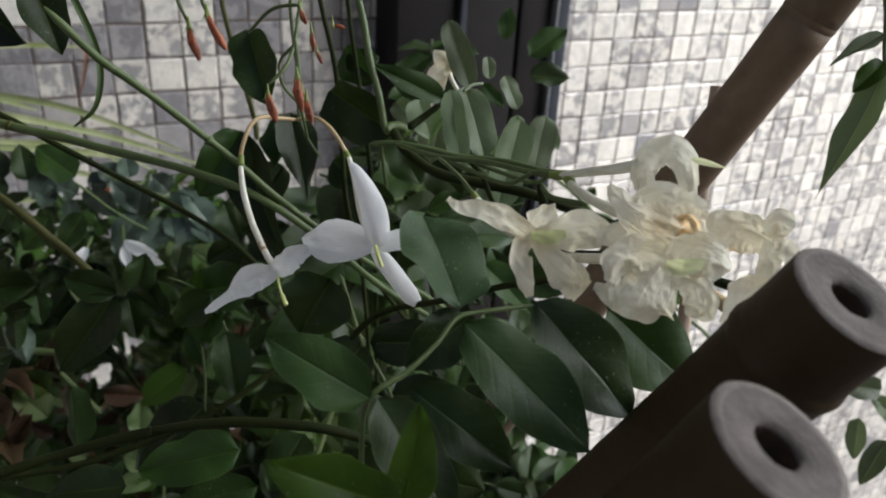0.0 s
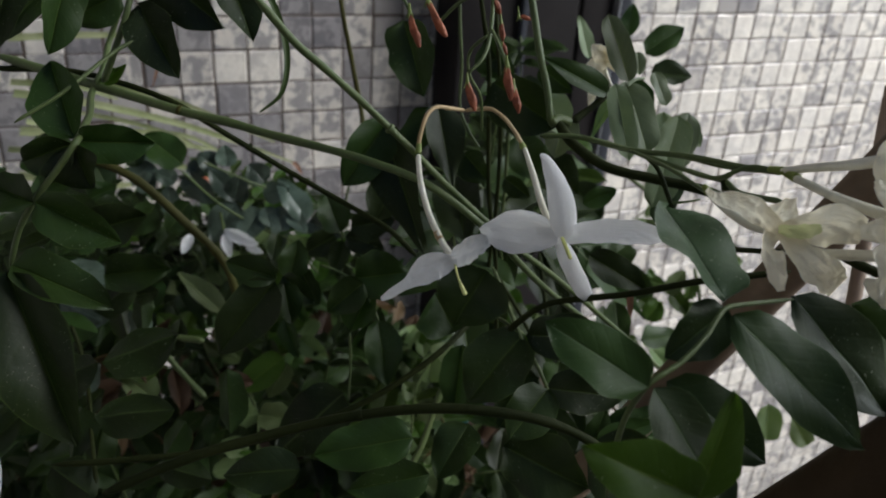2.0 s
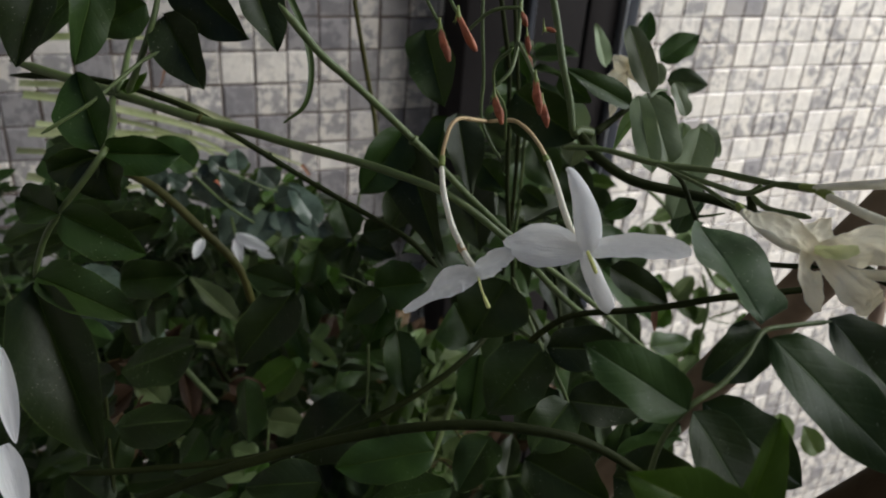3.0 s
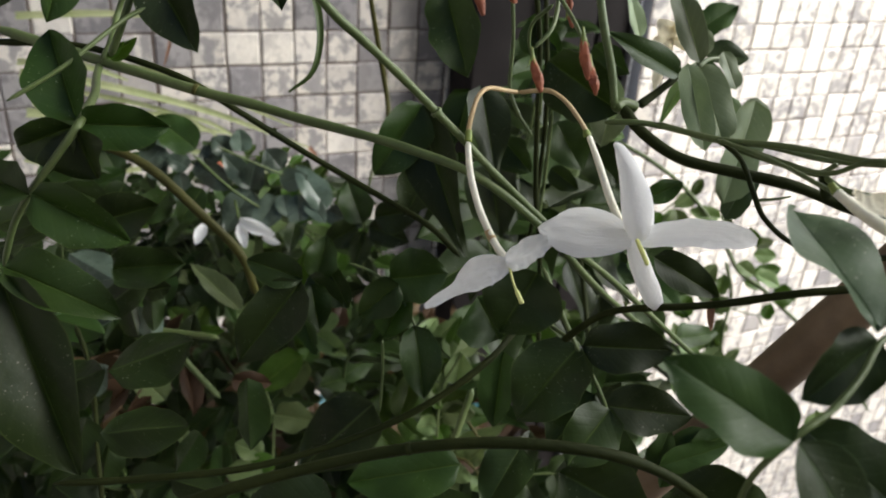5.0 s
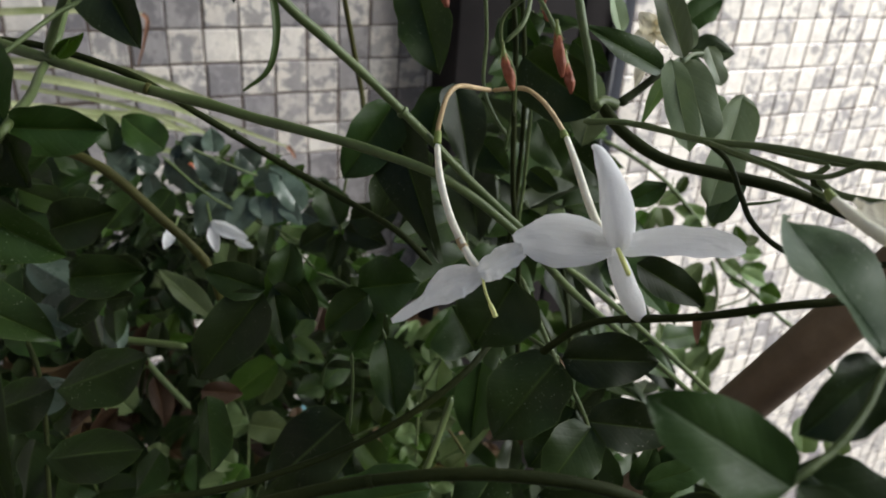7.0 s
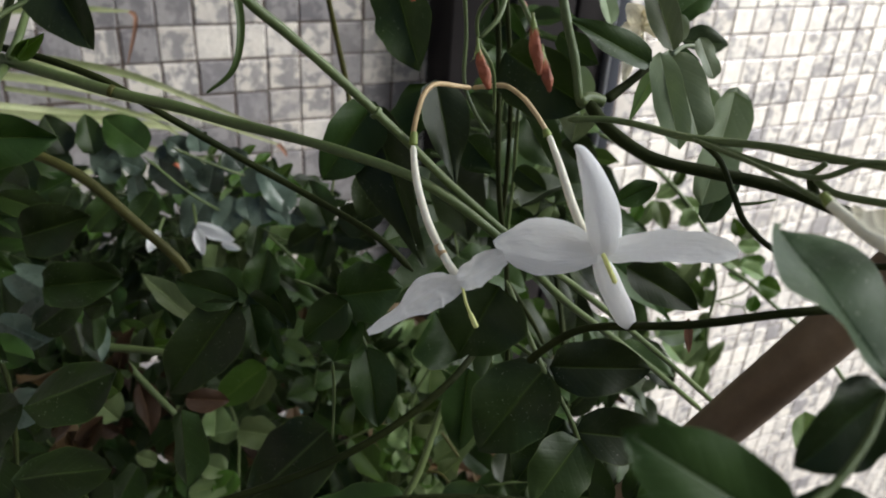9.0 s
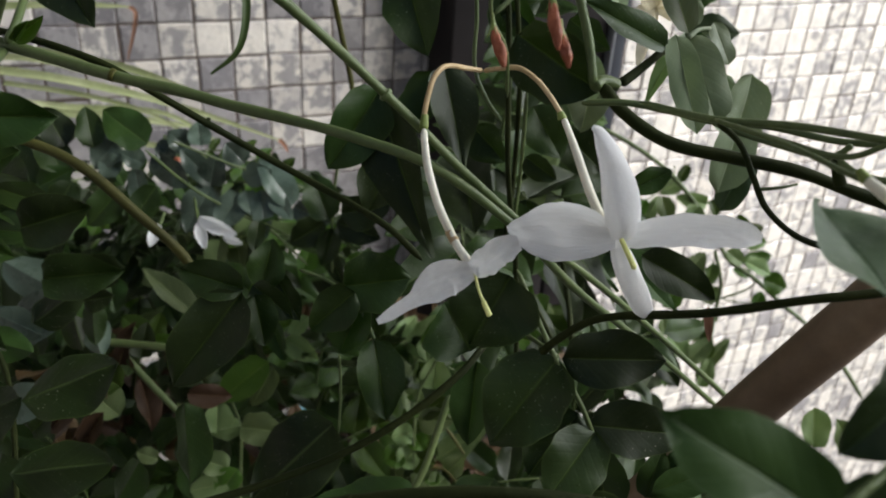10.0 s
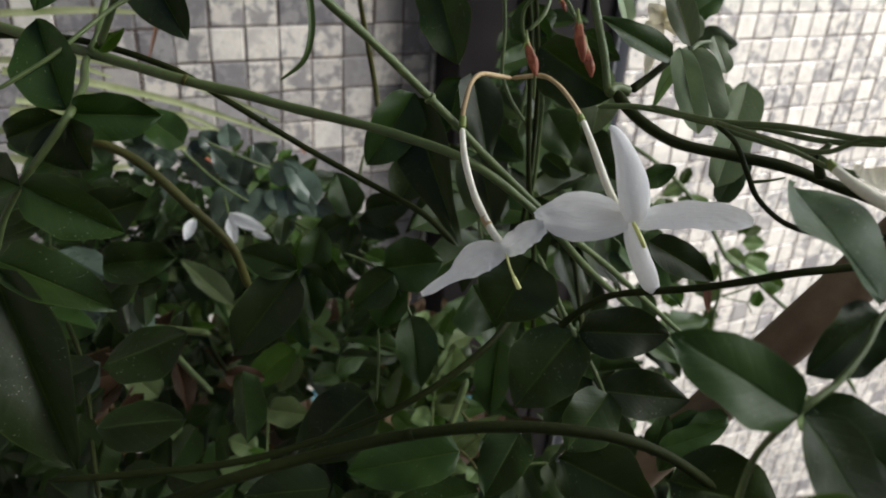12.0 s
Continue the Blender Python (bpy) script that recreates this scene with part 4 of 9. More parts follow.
leaflet(pale_shoot, (0.1596, 0.2077, 1.1078), (0.1433, 0.2084, 1.1052), (-0.1174, -0.8683, 0.4819), 0.01233, LEAF_MID, fold=0.22, name="leaf")
leaflet(pale_shoot, (0.1744, 0.1953, 1.0991), (0.1610, 0.1927, 1.0931), (-0.2543, -0.5463, 0.7980), 0.01321, LEAF_MID, fold=0.22, name="leaf")
leaflet(pale_shoot, (0.1394, 0.2081, 1.0894), (0.1485, 0.1917, 1.0792), (-0.3769, -0.6296, 0.6794), 0.01511, LEAF_MID, fold=0.22, name="leaf")
leaflet(pale_shoot, (0.1670, 0.1937, 1.0891), (0.1775, 0.1796, 1.0846), (-0.6952, -0.6277, 0.3503), 0.01295, LEAF_MID, fold=0.22, name="leaf")
leaflet(pale_shoot, (0.1349, 0.2176, 1.1025), (0.1257, 0.2088, 1.0891), (-0.3988, -0.6187, 0.6768), 0.01338, LEAF_MID, fold=0.22, name="leaf")
leaflet(pale_shoot, (0.1573, 0.2139, 1.1172), (0.1635, 0.1994, 1.1079), (-0.4612, -0.6113, 0.6431), 0.01295, LEAF_MID, fold=0.22, name="leaf")
stalk("stem", pale_shoot, [(0.1414, 0.2201, 1.1134), (0.1515, 0.2095, 1.0988), (0.1577, 0.2013, 1.0895), (0.1621, 0.1926, 1.0709)], 0.00064, 0.00065, STEM)

old_flower = thing("jasmine_flower", "pale half-open jasmine flower among the leaves", "flower", "jasmine flowers")
stalk("flower_tube", old_flower, [(0.0904, 0.1086, 1.1832), (0.0885, 0.1087, 1.1861), (0.0877, 0.1091, 1.1883)], 0.00043, 0.00038, TUBE)
petal(old_flower, (0.0872, 0.1084, 1.1889), (0.0820, 0.1070, 1.1866), (-0.1634, -0.6444, 0.7470), 0.00325, CREAM, 0.5, 0, 0.1)
petal(old_flower, (0.0872, 0.1084, 1.1889), (0.0844, 0.1090, 1.1920), (-0.1896, -0.9818, 0.0060), 0.00325, CREAM, 0.5, 0, 0.1)
petal(old_flower, (0.0872, 0.1084, 1.1889), (0.0890, 0.1070, 1.1924), (-0.5115, -0.8561, -0.0742), 0.00287, CREAM, 0.5, 0, 0.1)
petal(old_flower, (0.0872, 0.1084, 1.1889), (0.0910, 0.1037, 1.1881), (-0.7859, -0.6154, -0.0599), 0.00211, CREAM, 0.5, 0, 0.1)
petal(old_flower, (0.0872, 0.1084, 1.1889), (0.0821, 0.1040, 1.1814), (-0.6071, -0.4369, 0.6638), 0.00230, CREAM, 0.5, 0, 0.1)

# ---- dark stems and leaves low down ----

low_shoot = thing("jasmine_shoot", "dark arching jasmine stem low in the tangle", "climbing plant", "jasmine vines")
stalk("stem", low_shoot, [(-0.0068, 0.0720, 1.1440), (0.0037, 0.0689, 1.1493), (0.0145, 0.0655, 1.1532), (0.0245, 0.0619, 1.1562), (0.0337, 0.0571, 1.1585), (0.0435, 0.0529, 1.1578), (0.0509, 0.0511, 1.1542), (0.0581, 0.0494, 1.1484)], 0.00067, 0.00064, STEM_DARK)

thin_shoot = thing("jasmine_shoot", "thin dark jasmine stem curving across below the flowers", "climbing plant", "jasmine vines")
stalk("stem", thin_shoot, [(-0.0168, 0.1082, 1.1212), (-0.0055, 0.1038, 1.1226), (0.0108, 0.0978, 1.1253), (0.0241, 0.0940, 1.1294), (0.0350, 0.0916, 1.1341), (0.0432, 0.0906, 1.1389), (0.0500, 0.0918, 1.1422), (0.0547, 0.0949, 1.1429), (0.0601, 0.0997, 1.1425)], 0.00057, 0.00053, STEM_DARK)
stalk("stem", thin_shoot, [(0.0601, 0.0871, 1.1466), (0.0611, 0.0857, 1.1493), (0.0638, 0.0835, 1.1531), (0.0666, 0.0805, 1.1556), (0.0686, 0.0679, 1.1633), (0.0724, 0.0595, 1.1691), (0.0757, 0.0565, 1.1708), (0.0823, 0.0522, 1.1731)], 0.00061, 0.00048, STEM_DARK)
stalk("stem", thin_shoot, [(0.0622, 0.0988, 1.1536), (0.0617, 0.0905, 1.1495), (0.0616, 0.0853, 1.1468), (0.0640, 0.0810, 1.1411), (0.0658, 0.0780, 1.1352)], 0.00042, 0.00035, STEM)
stalk("stem", thin_shoot, [(0.0627, 0.0990, 1.1435), (0.0625, 0.0882, 1.1460), (0.0620, 0.0852, 1.1470)], 0.00034, 0.00030, STEM)
leaflet(thin_shoot, (0.0620, 0.0851, 1.1468), (0.0513, 0.0837, 1.1356), (-0.5790, -0.5314, 0.6184), 0.01186, fold=0.18, name="leaf")
leaflet(thin_shoot, (0.0634, 0.0863, 1.1458), (0.0771, 0.0802, 1.1462), (-0.3509, -0.7523, 0.5576), 0.00836, fold=0.18, name="leaf")
leaflet(thin_shoot, (0.0650, 0.0801, 1.1382), (0.0778, 0.0739, 1.1376), (-0.3257, -0.7254, 0.6064), 0.00768, fold=0.18, name="leaf")
leaflet(thin_shoot, (0.0645, 0.0820, 1.1390), (0.0566, 0.0810, 1.1307), (-0.6634, -0.3251, 0.6740), 0.00843, fold=0.18, name="leaf")
leaflet(thin_shoot, (0.0676, 0.0811, 1.1334), (0.0679, 0.0752, 1.1231), (-0.7854, -0.5443, 0.2948), 0.00864, fold=0.18, name="leaf")
leaflet(thin_shoot, (0.0719, 0.0725, 1.1303), (0.0827, 0.0696, 1.1342), (-0.3934, -0.7064, 0.5884), 0.00443, fold=0.18, name="leaf")
leaflet(thin_shoot, (0.0721, 0.0736, 1.1280), (0.0754, 0.0757, 1.1345), (-0.5047, -0.7098, 0.4914), 0.00432, fold=0.18, name="leaf")
leaflet(thin_shoot, (0.0810, 0.0742, 1.1342), (0.0732, 0.0726, 1.1250), (-0.6751, -0.3752, 0.6352), 0.00545, fold=0.18, name="leaf")
leaflet(thin_shoot, (0.0843, 0.0715, 1.1344), (0.0775, 0.0731, 1.1316), (-0.4277, -0.4272, 0.7966), 0.00405, fold=0.18, name="leaf")
leaflet(thin_shoot, (0.0529, 0.0725, 1.1347), (0.0636, 0.0620, 1.1312), (-0.5555, -0.7105, 0.4319), 0.01134, fold=0.18, name="leaf")
leaflet(thin_shoot, (0.0608, 0.0736, 1.1435), (0.0525, 0.0705, 1.1376), (-0.2071, -0.7215, 0.6607), 0.00835, fold=0.18, name="leaf")
leaflet(thin_shoot, (0.0482, 0.0762, 1.1377), (0.0410, 0.0724, 1.1312), (-0.5101, -0.3617, 0.7804), 0.00777, fold=0.18, name="leaf")
leaflet(thin_shoot, (0.0372, 0.0738, 1.1397), (0.0224, 0.0788, 1.1363), (-0.3586, -0.5493, 0.7547), 0.00815, fold=0.18, name="leaf")
leaflet(thin_shoot, (0.0389, 0.0704, 1.1348), (0.0266, 0.0744, 1.1316), (-0.3817, -0.7543, 0.5342), 0.00620, fold=0.18, name="leaf")
leaflet(thin_shoot, (0.0206, 0.0786, 1.1342), (0.0092, 0.0830, 1.1327), (-0.3168, -0.5378, 0.7813), 0.00709, fold=0.18, name="leaf")
leaflet(thin_shoot, (0.0703, 0.0694, 1.1630), (0.0699, 0.0674, 1.1591), (-0.8715, -0.3997, 0.2840), 0.00102, DRY_TIP, fold=0.18, droop=0.2, twist=0.6, name="dry_leaf")
leaflet(thin_shoot, (0.0539, 0.0525, 1.1482), (0.0641, 0.0446, 1.1472), (-0.4981, -0.7023, 0.5086), 0.01136, fold=0.18, name="leaf")

mid_shoot = thing("jasmine_shoot", "jasmine twig with small round dark leaflets in the tangle", "climbing plant", "jasmine vines")
stalk("stem", mid_shoot, [(0.0330, 0.1133, 1.1511), (0.0363, 0.1112, 1.1500), (0.0391, 0.1078, 1.1485), (0.0408, 0.1052, 1.1454), (0.0417, 0.1032, 1.1426)], 0.00028, 0.00023, STEM)
stalk("stem", mid_shoot, [(0.0374, 0.1077, 1.1383), (0.0373, 0.1067, 1.1320), (0.0365, 0.1053, 1.1246)], 0.00029, 0.00020, STEM)
leaflet(mid_shoot, (0.0400, 0.1076, 1.1490), (0.0329, 0.1078, 1.1436), (-0.3682, -0.8134, 0.4503), 0.00652, fold=0.30, name="leaf")
leaflet(mid_shoot, (0.0410, 0.1075, 1.1473), (0.0366, 0.1053, 1.1400), (-0.5402, -0.6646, 0.5162), 0.00729, fold=0.30, name="leaf")
leaflet(mid_shoot, (0.0389, 0.1095, 1.1492), (0.0484, 0.1060, 1.1508), (-0.3715, -0.7940, 0.4811), 0.00939, fold=0.30, name="leaf")
leaflet(mid_shoot, (0.0416, 0.1035, 1.1430), (0.0415, 0.0973, 1.1320), (-0.1461, -0.8620, 0.4855), 0.00710, fold=0.30, name="leaf")
leaflet(mid_shoot, (0.0299, 0.1161, 1.1492), (0.0325, 0.1115, 1.1431), (-0.5332, -0.7676, 0.3557), 0.00508, fold=0.30, name="leaf")
leaflet(mid_shoot, (0.0242, 0.1100, 1.1512), (0.0160, 0.1150, 1.1534), (-0.3317, -0.7751, 0.5378), 0.00582, fold=0.30, name="leaf")
leaflet(mid_shoot, (0.0239, 0.1099, 1.1508), (0.0127, 0.1080, 1.1382), (-0.3424, -0.8337, 0.4333), 0.00943, fold=0.30, name="leaf")
leaflet(mid_shoot, (0.0259, 0.1117, 1.1490), (0.0263, 0.1077, 1.1422), (-0.1907, -0.8506, 0.4900), 0.00550, fold=0.30, name="leaf")
leaflet(mid_shoot, (0.0277, 0.1152, 1.1479), (0.0304, 0.1178, 1.1547), (-0.2261, -0.8761, 0.4258), 0.00568, fold=0.30, name="leaf")
leaflet(mid_shoot, (0.0263, 0.1150, 1.1487), (0.0313, 0.1104, 1.1445), (-0.5026, -0.8098, 0.3027), 0.00500, fold=0.30, name="leaf")
leaflet(mid_shoot, (0.0687, 0.2123, 1.1080), (0.0803, 0.2048, 1.1042), (-0.3691, -0.8058, 0.4631), 0.00887, fold=0.30, name="leaf")
leaflet(mid_shoot, (0.0655, 0.2137, 1.1077), (0.0549, 0.2150, 1.1015), (-0.3388, -0.8569, 0.3886), 0.00923, fold=0.30, name="leaf")
leaflet(mid_shoot, (0.0645, 0.2047, 1.1129), (0.0614, 0.2127, 1.1247), (-0.2870, -0.8235, 0.4893), 0.01020, fold=0.30, name="leaf")
leaflet(mid_shoot, (0.0649, 0.1955, 1.1189), (0.0780, 0.1912, 1.1220), (-0.3254, -0.9426, 0.0745), 0.01039, fold=0.30, name="leaf")
leaflet(mid_shoot, (0.0677, 0.2119, 1.1063), (0.0630, 0.2081, 1.0959), (-0.2755, -0.8590, 0.4315), 0.00710, fold=0.30, name="leaf")
leaflet(mid_shoot, (0.0560, 0.0999, 1.1397), (0.0534, 0.1048, 1.1462), (-0.2187, -0.8210, 0.5274), 0.01269, fold=0.30, name="leaf")
leaflet(mid_shoot, (0.0630, 0.1095, 1.1295), (0.0592, 0.1037, 1.1160), (-0.5924, -0.6643, 0.4557), 0.00762, fold=0.30, name="leaf")
stalk("stem", mid_shoot, [(0.0666, 0.2105, 1.0920), (0.0673, 0.2125, 1.1071), (0.0687, 0.2130, 1.1202), (0.0699, 0.2117, 1.1298)], 0.00045, 0.00043, STEM)

# ---- leaves of the shaded side ----

left_shoot = thing("jasmine_shoot", "jasmine shoot with grey-sheened leaflets in the shade", "climbing plant", "jasmine vines")
stalk("stem", left_shoot, [(-0.0124, 0.1389, 1.1310), (-0.0110, 0.1337, 1.1273), (-0.0101, 0.1219, 1.1246), (-0.0102, 0.1140, 1.1215), (-0.0101, 0.1054, 1.1173)], 0.00047, 0.00040, STEM_DARK)
stalk("stem", left_shoot, [(-0.0134, 0.1715, 1.1593), (-0.0045, 0.1671, 1.1565), (0.0043, 0.1619, 1.1524), (0.0128, 0.1557, 1.1441), (0.0201, 0.1513, 1.1355), (0.0230, 0.1503, 1.1252)], 0.00112, 0.00095, STEM_OLIVE)
leaflet(left_shoot, (-0.0179, 0.1740, 1.1100), (-0.0038, 0.1733, 1.1206), (-0.3041, -0.5788, 0.7566), 0.01171, LEAF_SHEEN, fold=-0.30, name="leaf")
leaflet(left_shoot, (-0.0157, 0.1913, 1.1203), (-0.0019, 0.1806, 1.1131), (-0.2185, -0.6140, 0.7584), 0.00906, LEAF_SHEEN, fold=-0.30, name="leaf")
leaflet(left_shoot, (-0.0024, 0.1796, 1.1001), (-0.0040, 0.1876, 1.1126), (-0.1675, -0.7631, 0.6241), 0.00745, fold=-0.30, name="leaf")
leaflet(left_shoot, (-0.0156, 0.1623, 1.1241), (-0.0072, 0.1562, 1.1207), (-0.2801, -0.5182, 0.8081), 0.00665, LEAF_SHEEN, fold=-0.30, name="leaf")
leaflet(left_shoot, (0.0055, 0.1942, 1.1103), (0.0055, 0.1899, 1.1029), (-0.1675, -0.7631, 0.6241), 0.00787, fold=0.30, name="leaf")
leaflet(left_shoot, (-0.0175, 0.1530, 1.1064), (-0.0086, 0.1518, 1.1118), (-0.3041, -0.5788, 0.7566), 0.00776, LEAF_SHEEN, fold=-0.30, name="leaf")
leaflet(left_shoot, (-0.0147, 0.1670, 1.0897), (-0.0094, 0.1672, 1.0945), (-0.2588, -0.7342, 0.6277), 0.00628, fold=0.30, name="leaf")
leaflet(left_shoot, (0.0001, 0.1830, 1.1082), (0.0012, 0.1772, 1.0989), (-0.2588, -0.7342, 0.6277), 0.00665, LEAF_SHEEN, fold=-0.30, name="leaf")
leaflet(left_shoot, (0.0096, 0.1914, 1.0872), (0.0126, 0.1949, 1.0958), (-0.1675, -0.7631, 0.6241), 0.00651, fold=0.30, name="leaf")
leaflet(left_shoot, (0.0038, 0.1902, 1.0803), (-0.0029, 0.1958, 1.0845), (-0.1675, -0.7631, 0.6241), 0.00887, LEAF_YOUNG, fold=0.30, name="leaf")
leaflet(left_shoot, (-0.0066, 0.1128, 1.1376), (0.0067, 0.1097, 1.1429), (-0.2055, -0.5868, 0.7832), 0.00907, fold=-0.38, name="leaf")
leaflet(left_shoot, (-0.0176, 0.1208, 1.1297), (-0.0073, 0.1186, 1.1341), (-0.2055, -0.5868, 0.7832), 0.00899, fold=-0.38, name="leaf")
leaflet(left_shoot, (-0.0084, 0.1036, 1.1330), (0.0041, 0.0990, 1.1350), (-0.1962, -0.5558, 0.8078), 0.00762, fold=-0.38, name="leaf")
leaflet(left_shoot, (-0.0113, 0.1171, 1.1261), (-0.0144, 0.1132, 1.1166), (-0.5875, -0.5674, 0.5769), 0.00721, fold=-0.30, name="leaf")
leaflet(left_shoot, (-0.0083, 0.1164, 1.1207), (-0.0106, 0.1134, 1.1135), (-0.1723, -0.8203, 0.5453), 0.00606, fold=-0.25, name="leaf")
leaflet(left_shoot, (-0.0073, 0.1599, 1.1422), (0.0055, 0.1564, 1.1464), (-0.1494, -0.9163, 0.3715), 0.01000, fold=0.40, name="leaf")
leaflet(left_shoot, (-0.0052, 0.1574, 1.1323), (0.0091, 0.1520, 1.1344), (-0.0983, -0.9050, 0.4138), 0.00905, fold=0.42, name="leaf")
leaflet(left_shoot, (-0.0085, 0.1574, 1.1230), (0.0009, 0.1567, 1.1294), (-0.1434, -0.7070, 0.6926), 0.00781, fold=-0.30, name="leaf")
leaflet(left_shoot, (0.0002, 0.1669, 1.1207), (0.0064, 0.1648, 1.1220), (-0.0806, -0.8383, 0.5393), 0.00585, fold=0.30, name="leaf")
leaflet(left_shoot, (0.0018, 0.1660, 1.1204), (0.0012, 0.1618, 1.1125), (-0.2331, -0.6798, 0.6954), 0.00509, fold=-0.30, name="leaf")
leaflet(left_shoot, (0.0144, 0.1096, 1.1337), (0.0134, 0.1039, 1.1229), (-0.6414, -0.5905, 0.4897), 0.00665, fold=-0.35, name="leaf")
leaflet(left_shoot, (0.0068, 0.1210, 1.1149), (0.0013, 0.1193, 1.1074), (-0.5875, -0.5674, 0.5769), 0.00642, fold=-0.35, name="leaf")
leaflet(left_shoot, (0.0005, 0.1193, 1.1068), (0.0103, 0.1136, 1.1046), (-0.1434, -0.7070, 0.6926), 0.00683, fold=-0.35, name="leaf")
leaflet(left_shoot, (0.0372, 0.1109, 1.1219), (0.0228, 0.1108, 1.1099), (-0.4481, -0.7177, 0.5330), 0.01325, fold=-0.20, name="leaf")
leaflet(left_shoot, (-0.0171, 0.1099, 1.1195), (-0.0105, 0.1042, 1.1149), (-0.2331, -0.6798, 0.6954), 0.00799, fold=-0.30, name="leaf")
leaflet(left_shoot, (-0.0178, 0.1290, 1.1308), (-0.0256, 0.1294, 1.1252), (-0.2148, -0.6179, 0.7563), 0.00769, fold=-0.30, name="leaf")
leaflet(left_shoot, (-0.0220, 0.1327, 1.1121), (-0.0175, 0.1337, 1.1174), (-0.2331, -0.6798, 0.6954), 0.00621, fold=-0.30, name="leaf")
leaflet(left_shoot, (-0.0178, 0.1512, 1.1263), (-0.0080, 0.1454, 1.1242), (-0.1434, -0.7070, 0.6926), 0.00665, fold=-0.30, name="leaf")
leaflet(left_shoot, (-0.0188, 0.1799, 1.1544), (-0.0094, 0.1744, 1.1523), (-0.1583, -0.7660, 0.6230), 0.00946, fold=0.35, name="leaf")
leaflet(left_shoot, (-0.0159, 0.1799, 1.1459), (-0.0063, 0.1782, 1.1507), (-0.1509, -0.7369, 0.6589), 0.00854, fold=0.35, name="leaf")

back_shoot = thing("jasmine_shoot", "jasmine shoot with small blue-grey shining leaflets before the tiled wall", "climbing plant", "jasmine vines")
stalk("stem", back_shoot, [(0.0194, 0.2376, 1.1268), (0.0311, 0.2422, 1.1120), (0.0425, 0.2435, 1.1022), (0.0540, 0.2400, 1.0950), (0.0640, 0.2294, 1.0851)], 0.00049, 0.00046, STEM)
stalk("stem", back_shoot, [(0.0279, 0.2455, 1.1258), (0.0439, 0.2451, 1.1169), (0.0580, 0.2463, 1.1090), (0.0696, 0.2345, 1.0984)], 0.00043, 0.00037, STEM)
leaflet(back_shoot, (0.0390, 0.2491, 1.1090), (0.0306, 0.2567, 1.1194), (-0.0404, -0.8223, 0.5677), 0.00806, LEAF_SHEEN, fold=0.14, name="leaf")
leaflet(back_shoot, (0.0379, 0.2492, 1.1081), (0.0412, 0.2511, 1.1184), (-0.3245, -0.9061, 0.2715), 0.00916, LEAF_SHEEN, fold=0.14, name="leaf")
leaflet(back_shoot, (0.0386, 0.2489, 1.1083), (0.0283, 0.2440, 1.0956), (-0.2887, -0.7895, 0.5417), 0.01121, LEAF_SHEEN, fold=0.14, name="leaf")
leaflet(back_shoot, (0.0468, 0.2441, 1.1069), (0.0376, 0.2402, 1.0968), (-0.2351, -0.8133, 0.5322), 0.00953, LEAF_SHEEN, fold=0.14, name="leaf")
leaflet(back_shoot, (0.0372, 0.2562, 1.1196), (0.0371, 0.2582, 1.1273), (-0.1053, -0.9631, 0.2478), 0.00758, LEAF_SHEEN, fold=0.14, name="leaf")
leaflet(back_shoot, (0.0492, 0.2479, 1.1153), (0.0440, 0.2516, 1.1217), (-0.1729, -0.9052, 0.3883), 0.00938, LEAF_SHEEN, fold=0.14, name="leaf")
leaflet(back_shoot, (0.0480, 0.2460, 1.1111), (0.0568, 0.2415, 1.1150), (-0.5275, -0.8094, 0.2582), 0.00794, LEAF_SHEEN, fold=0.14, name="leaf")
leaflet(back_shoot, (0.0616, 0.2355, 1.1043), (0.0531, 0.2450, 1.1179), (-0.0020, -0.8195, 0.5730), 0.00971, LEAF_SHEEN, fold=0.14, name="leaf")
leaflet(back_shoot, (0.0614, 0.2354, 1.1040), (0.0713, 0.2262, 1.1007), (-0.5587, -0.7380, 0.3784), 0.00843, LEAF_SHEEN, fold=0.14, name="leaf")
leaflet(back_shoot, (0.0483, 0.2439, 1.1076), (0.0484, 0.2377, 1.1016), (-0.1699, -0.6961, 0.6976), 0.00650, LEAF_SHEEN, fold=0.14, name="leaf")
leaflet(back_shoot, (0.0526, 0.2421, 1.1082), (0.0516, 0.2325, 1.0951), (-0.3279, -0.7482, 0.5768), 0.00660, LEAF_SHEEN, fold=0.14, name="leaf")
leaflet(back_shoot, (0.0555, 0.2406, 1.1081), (0.0600, 0.2317, 1.1007), (-0.3250, -0.6927, 0.6438), 0.00650, LEAF_SHEEN, fold=0.14, name="leaf")
leaflet(back_shoot, (0.0291, 0.2604, 1.1201), (0.0240, 0.2576, 1.1154), (-0.1986, -0.7354, 0.6479), 0.00768, LEAF_SHEEN, fold=0.14, name="leaf")
leaflet(back_shoot, (0.0221, 0.2609, 1.1153), (0.0326, 0.2494, 1.1085), (-0.5894, -0.7348, 0.3356), 0.00883, LEAF_SHEEN, fold=0.14, name="leaf")
leaflet(back_shoot, (0.0166, 0.2615, 1.1118), (0.0177, 0.2515, 1.0997), (-0.3056, -0.7446, 0.5934), 0.00672, LEAF_SHEEN, fold=0.14, name="leaf")
leaflet(back_shoot, (0.0198, 0.2610, 1.1135), (0.0129, 0.2639, 1.1171), (-0.0632, -0.8296, 0.5548), 0.00733, LEAF_SHEEN, fold=0.14, name="leaf")
leaflet(back_shoot, (0.0126, 0.2679, 1.1195), (0.0047, 0.2648, 1.1118), (-0.1040, -0.8768, 0.4694), 0.00953, LEAF_SHEEN, fold=0.14, name="leaf")
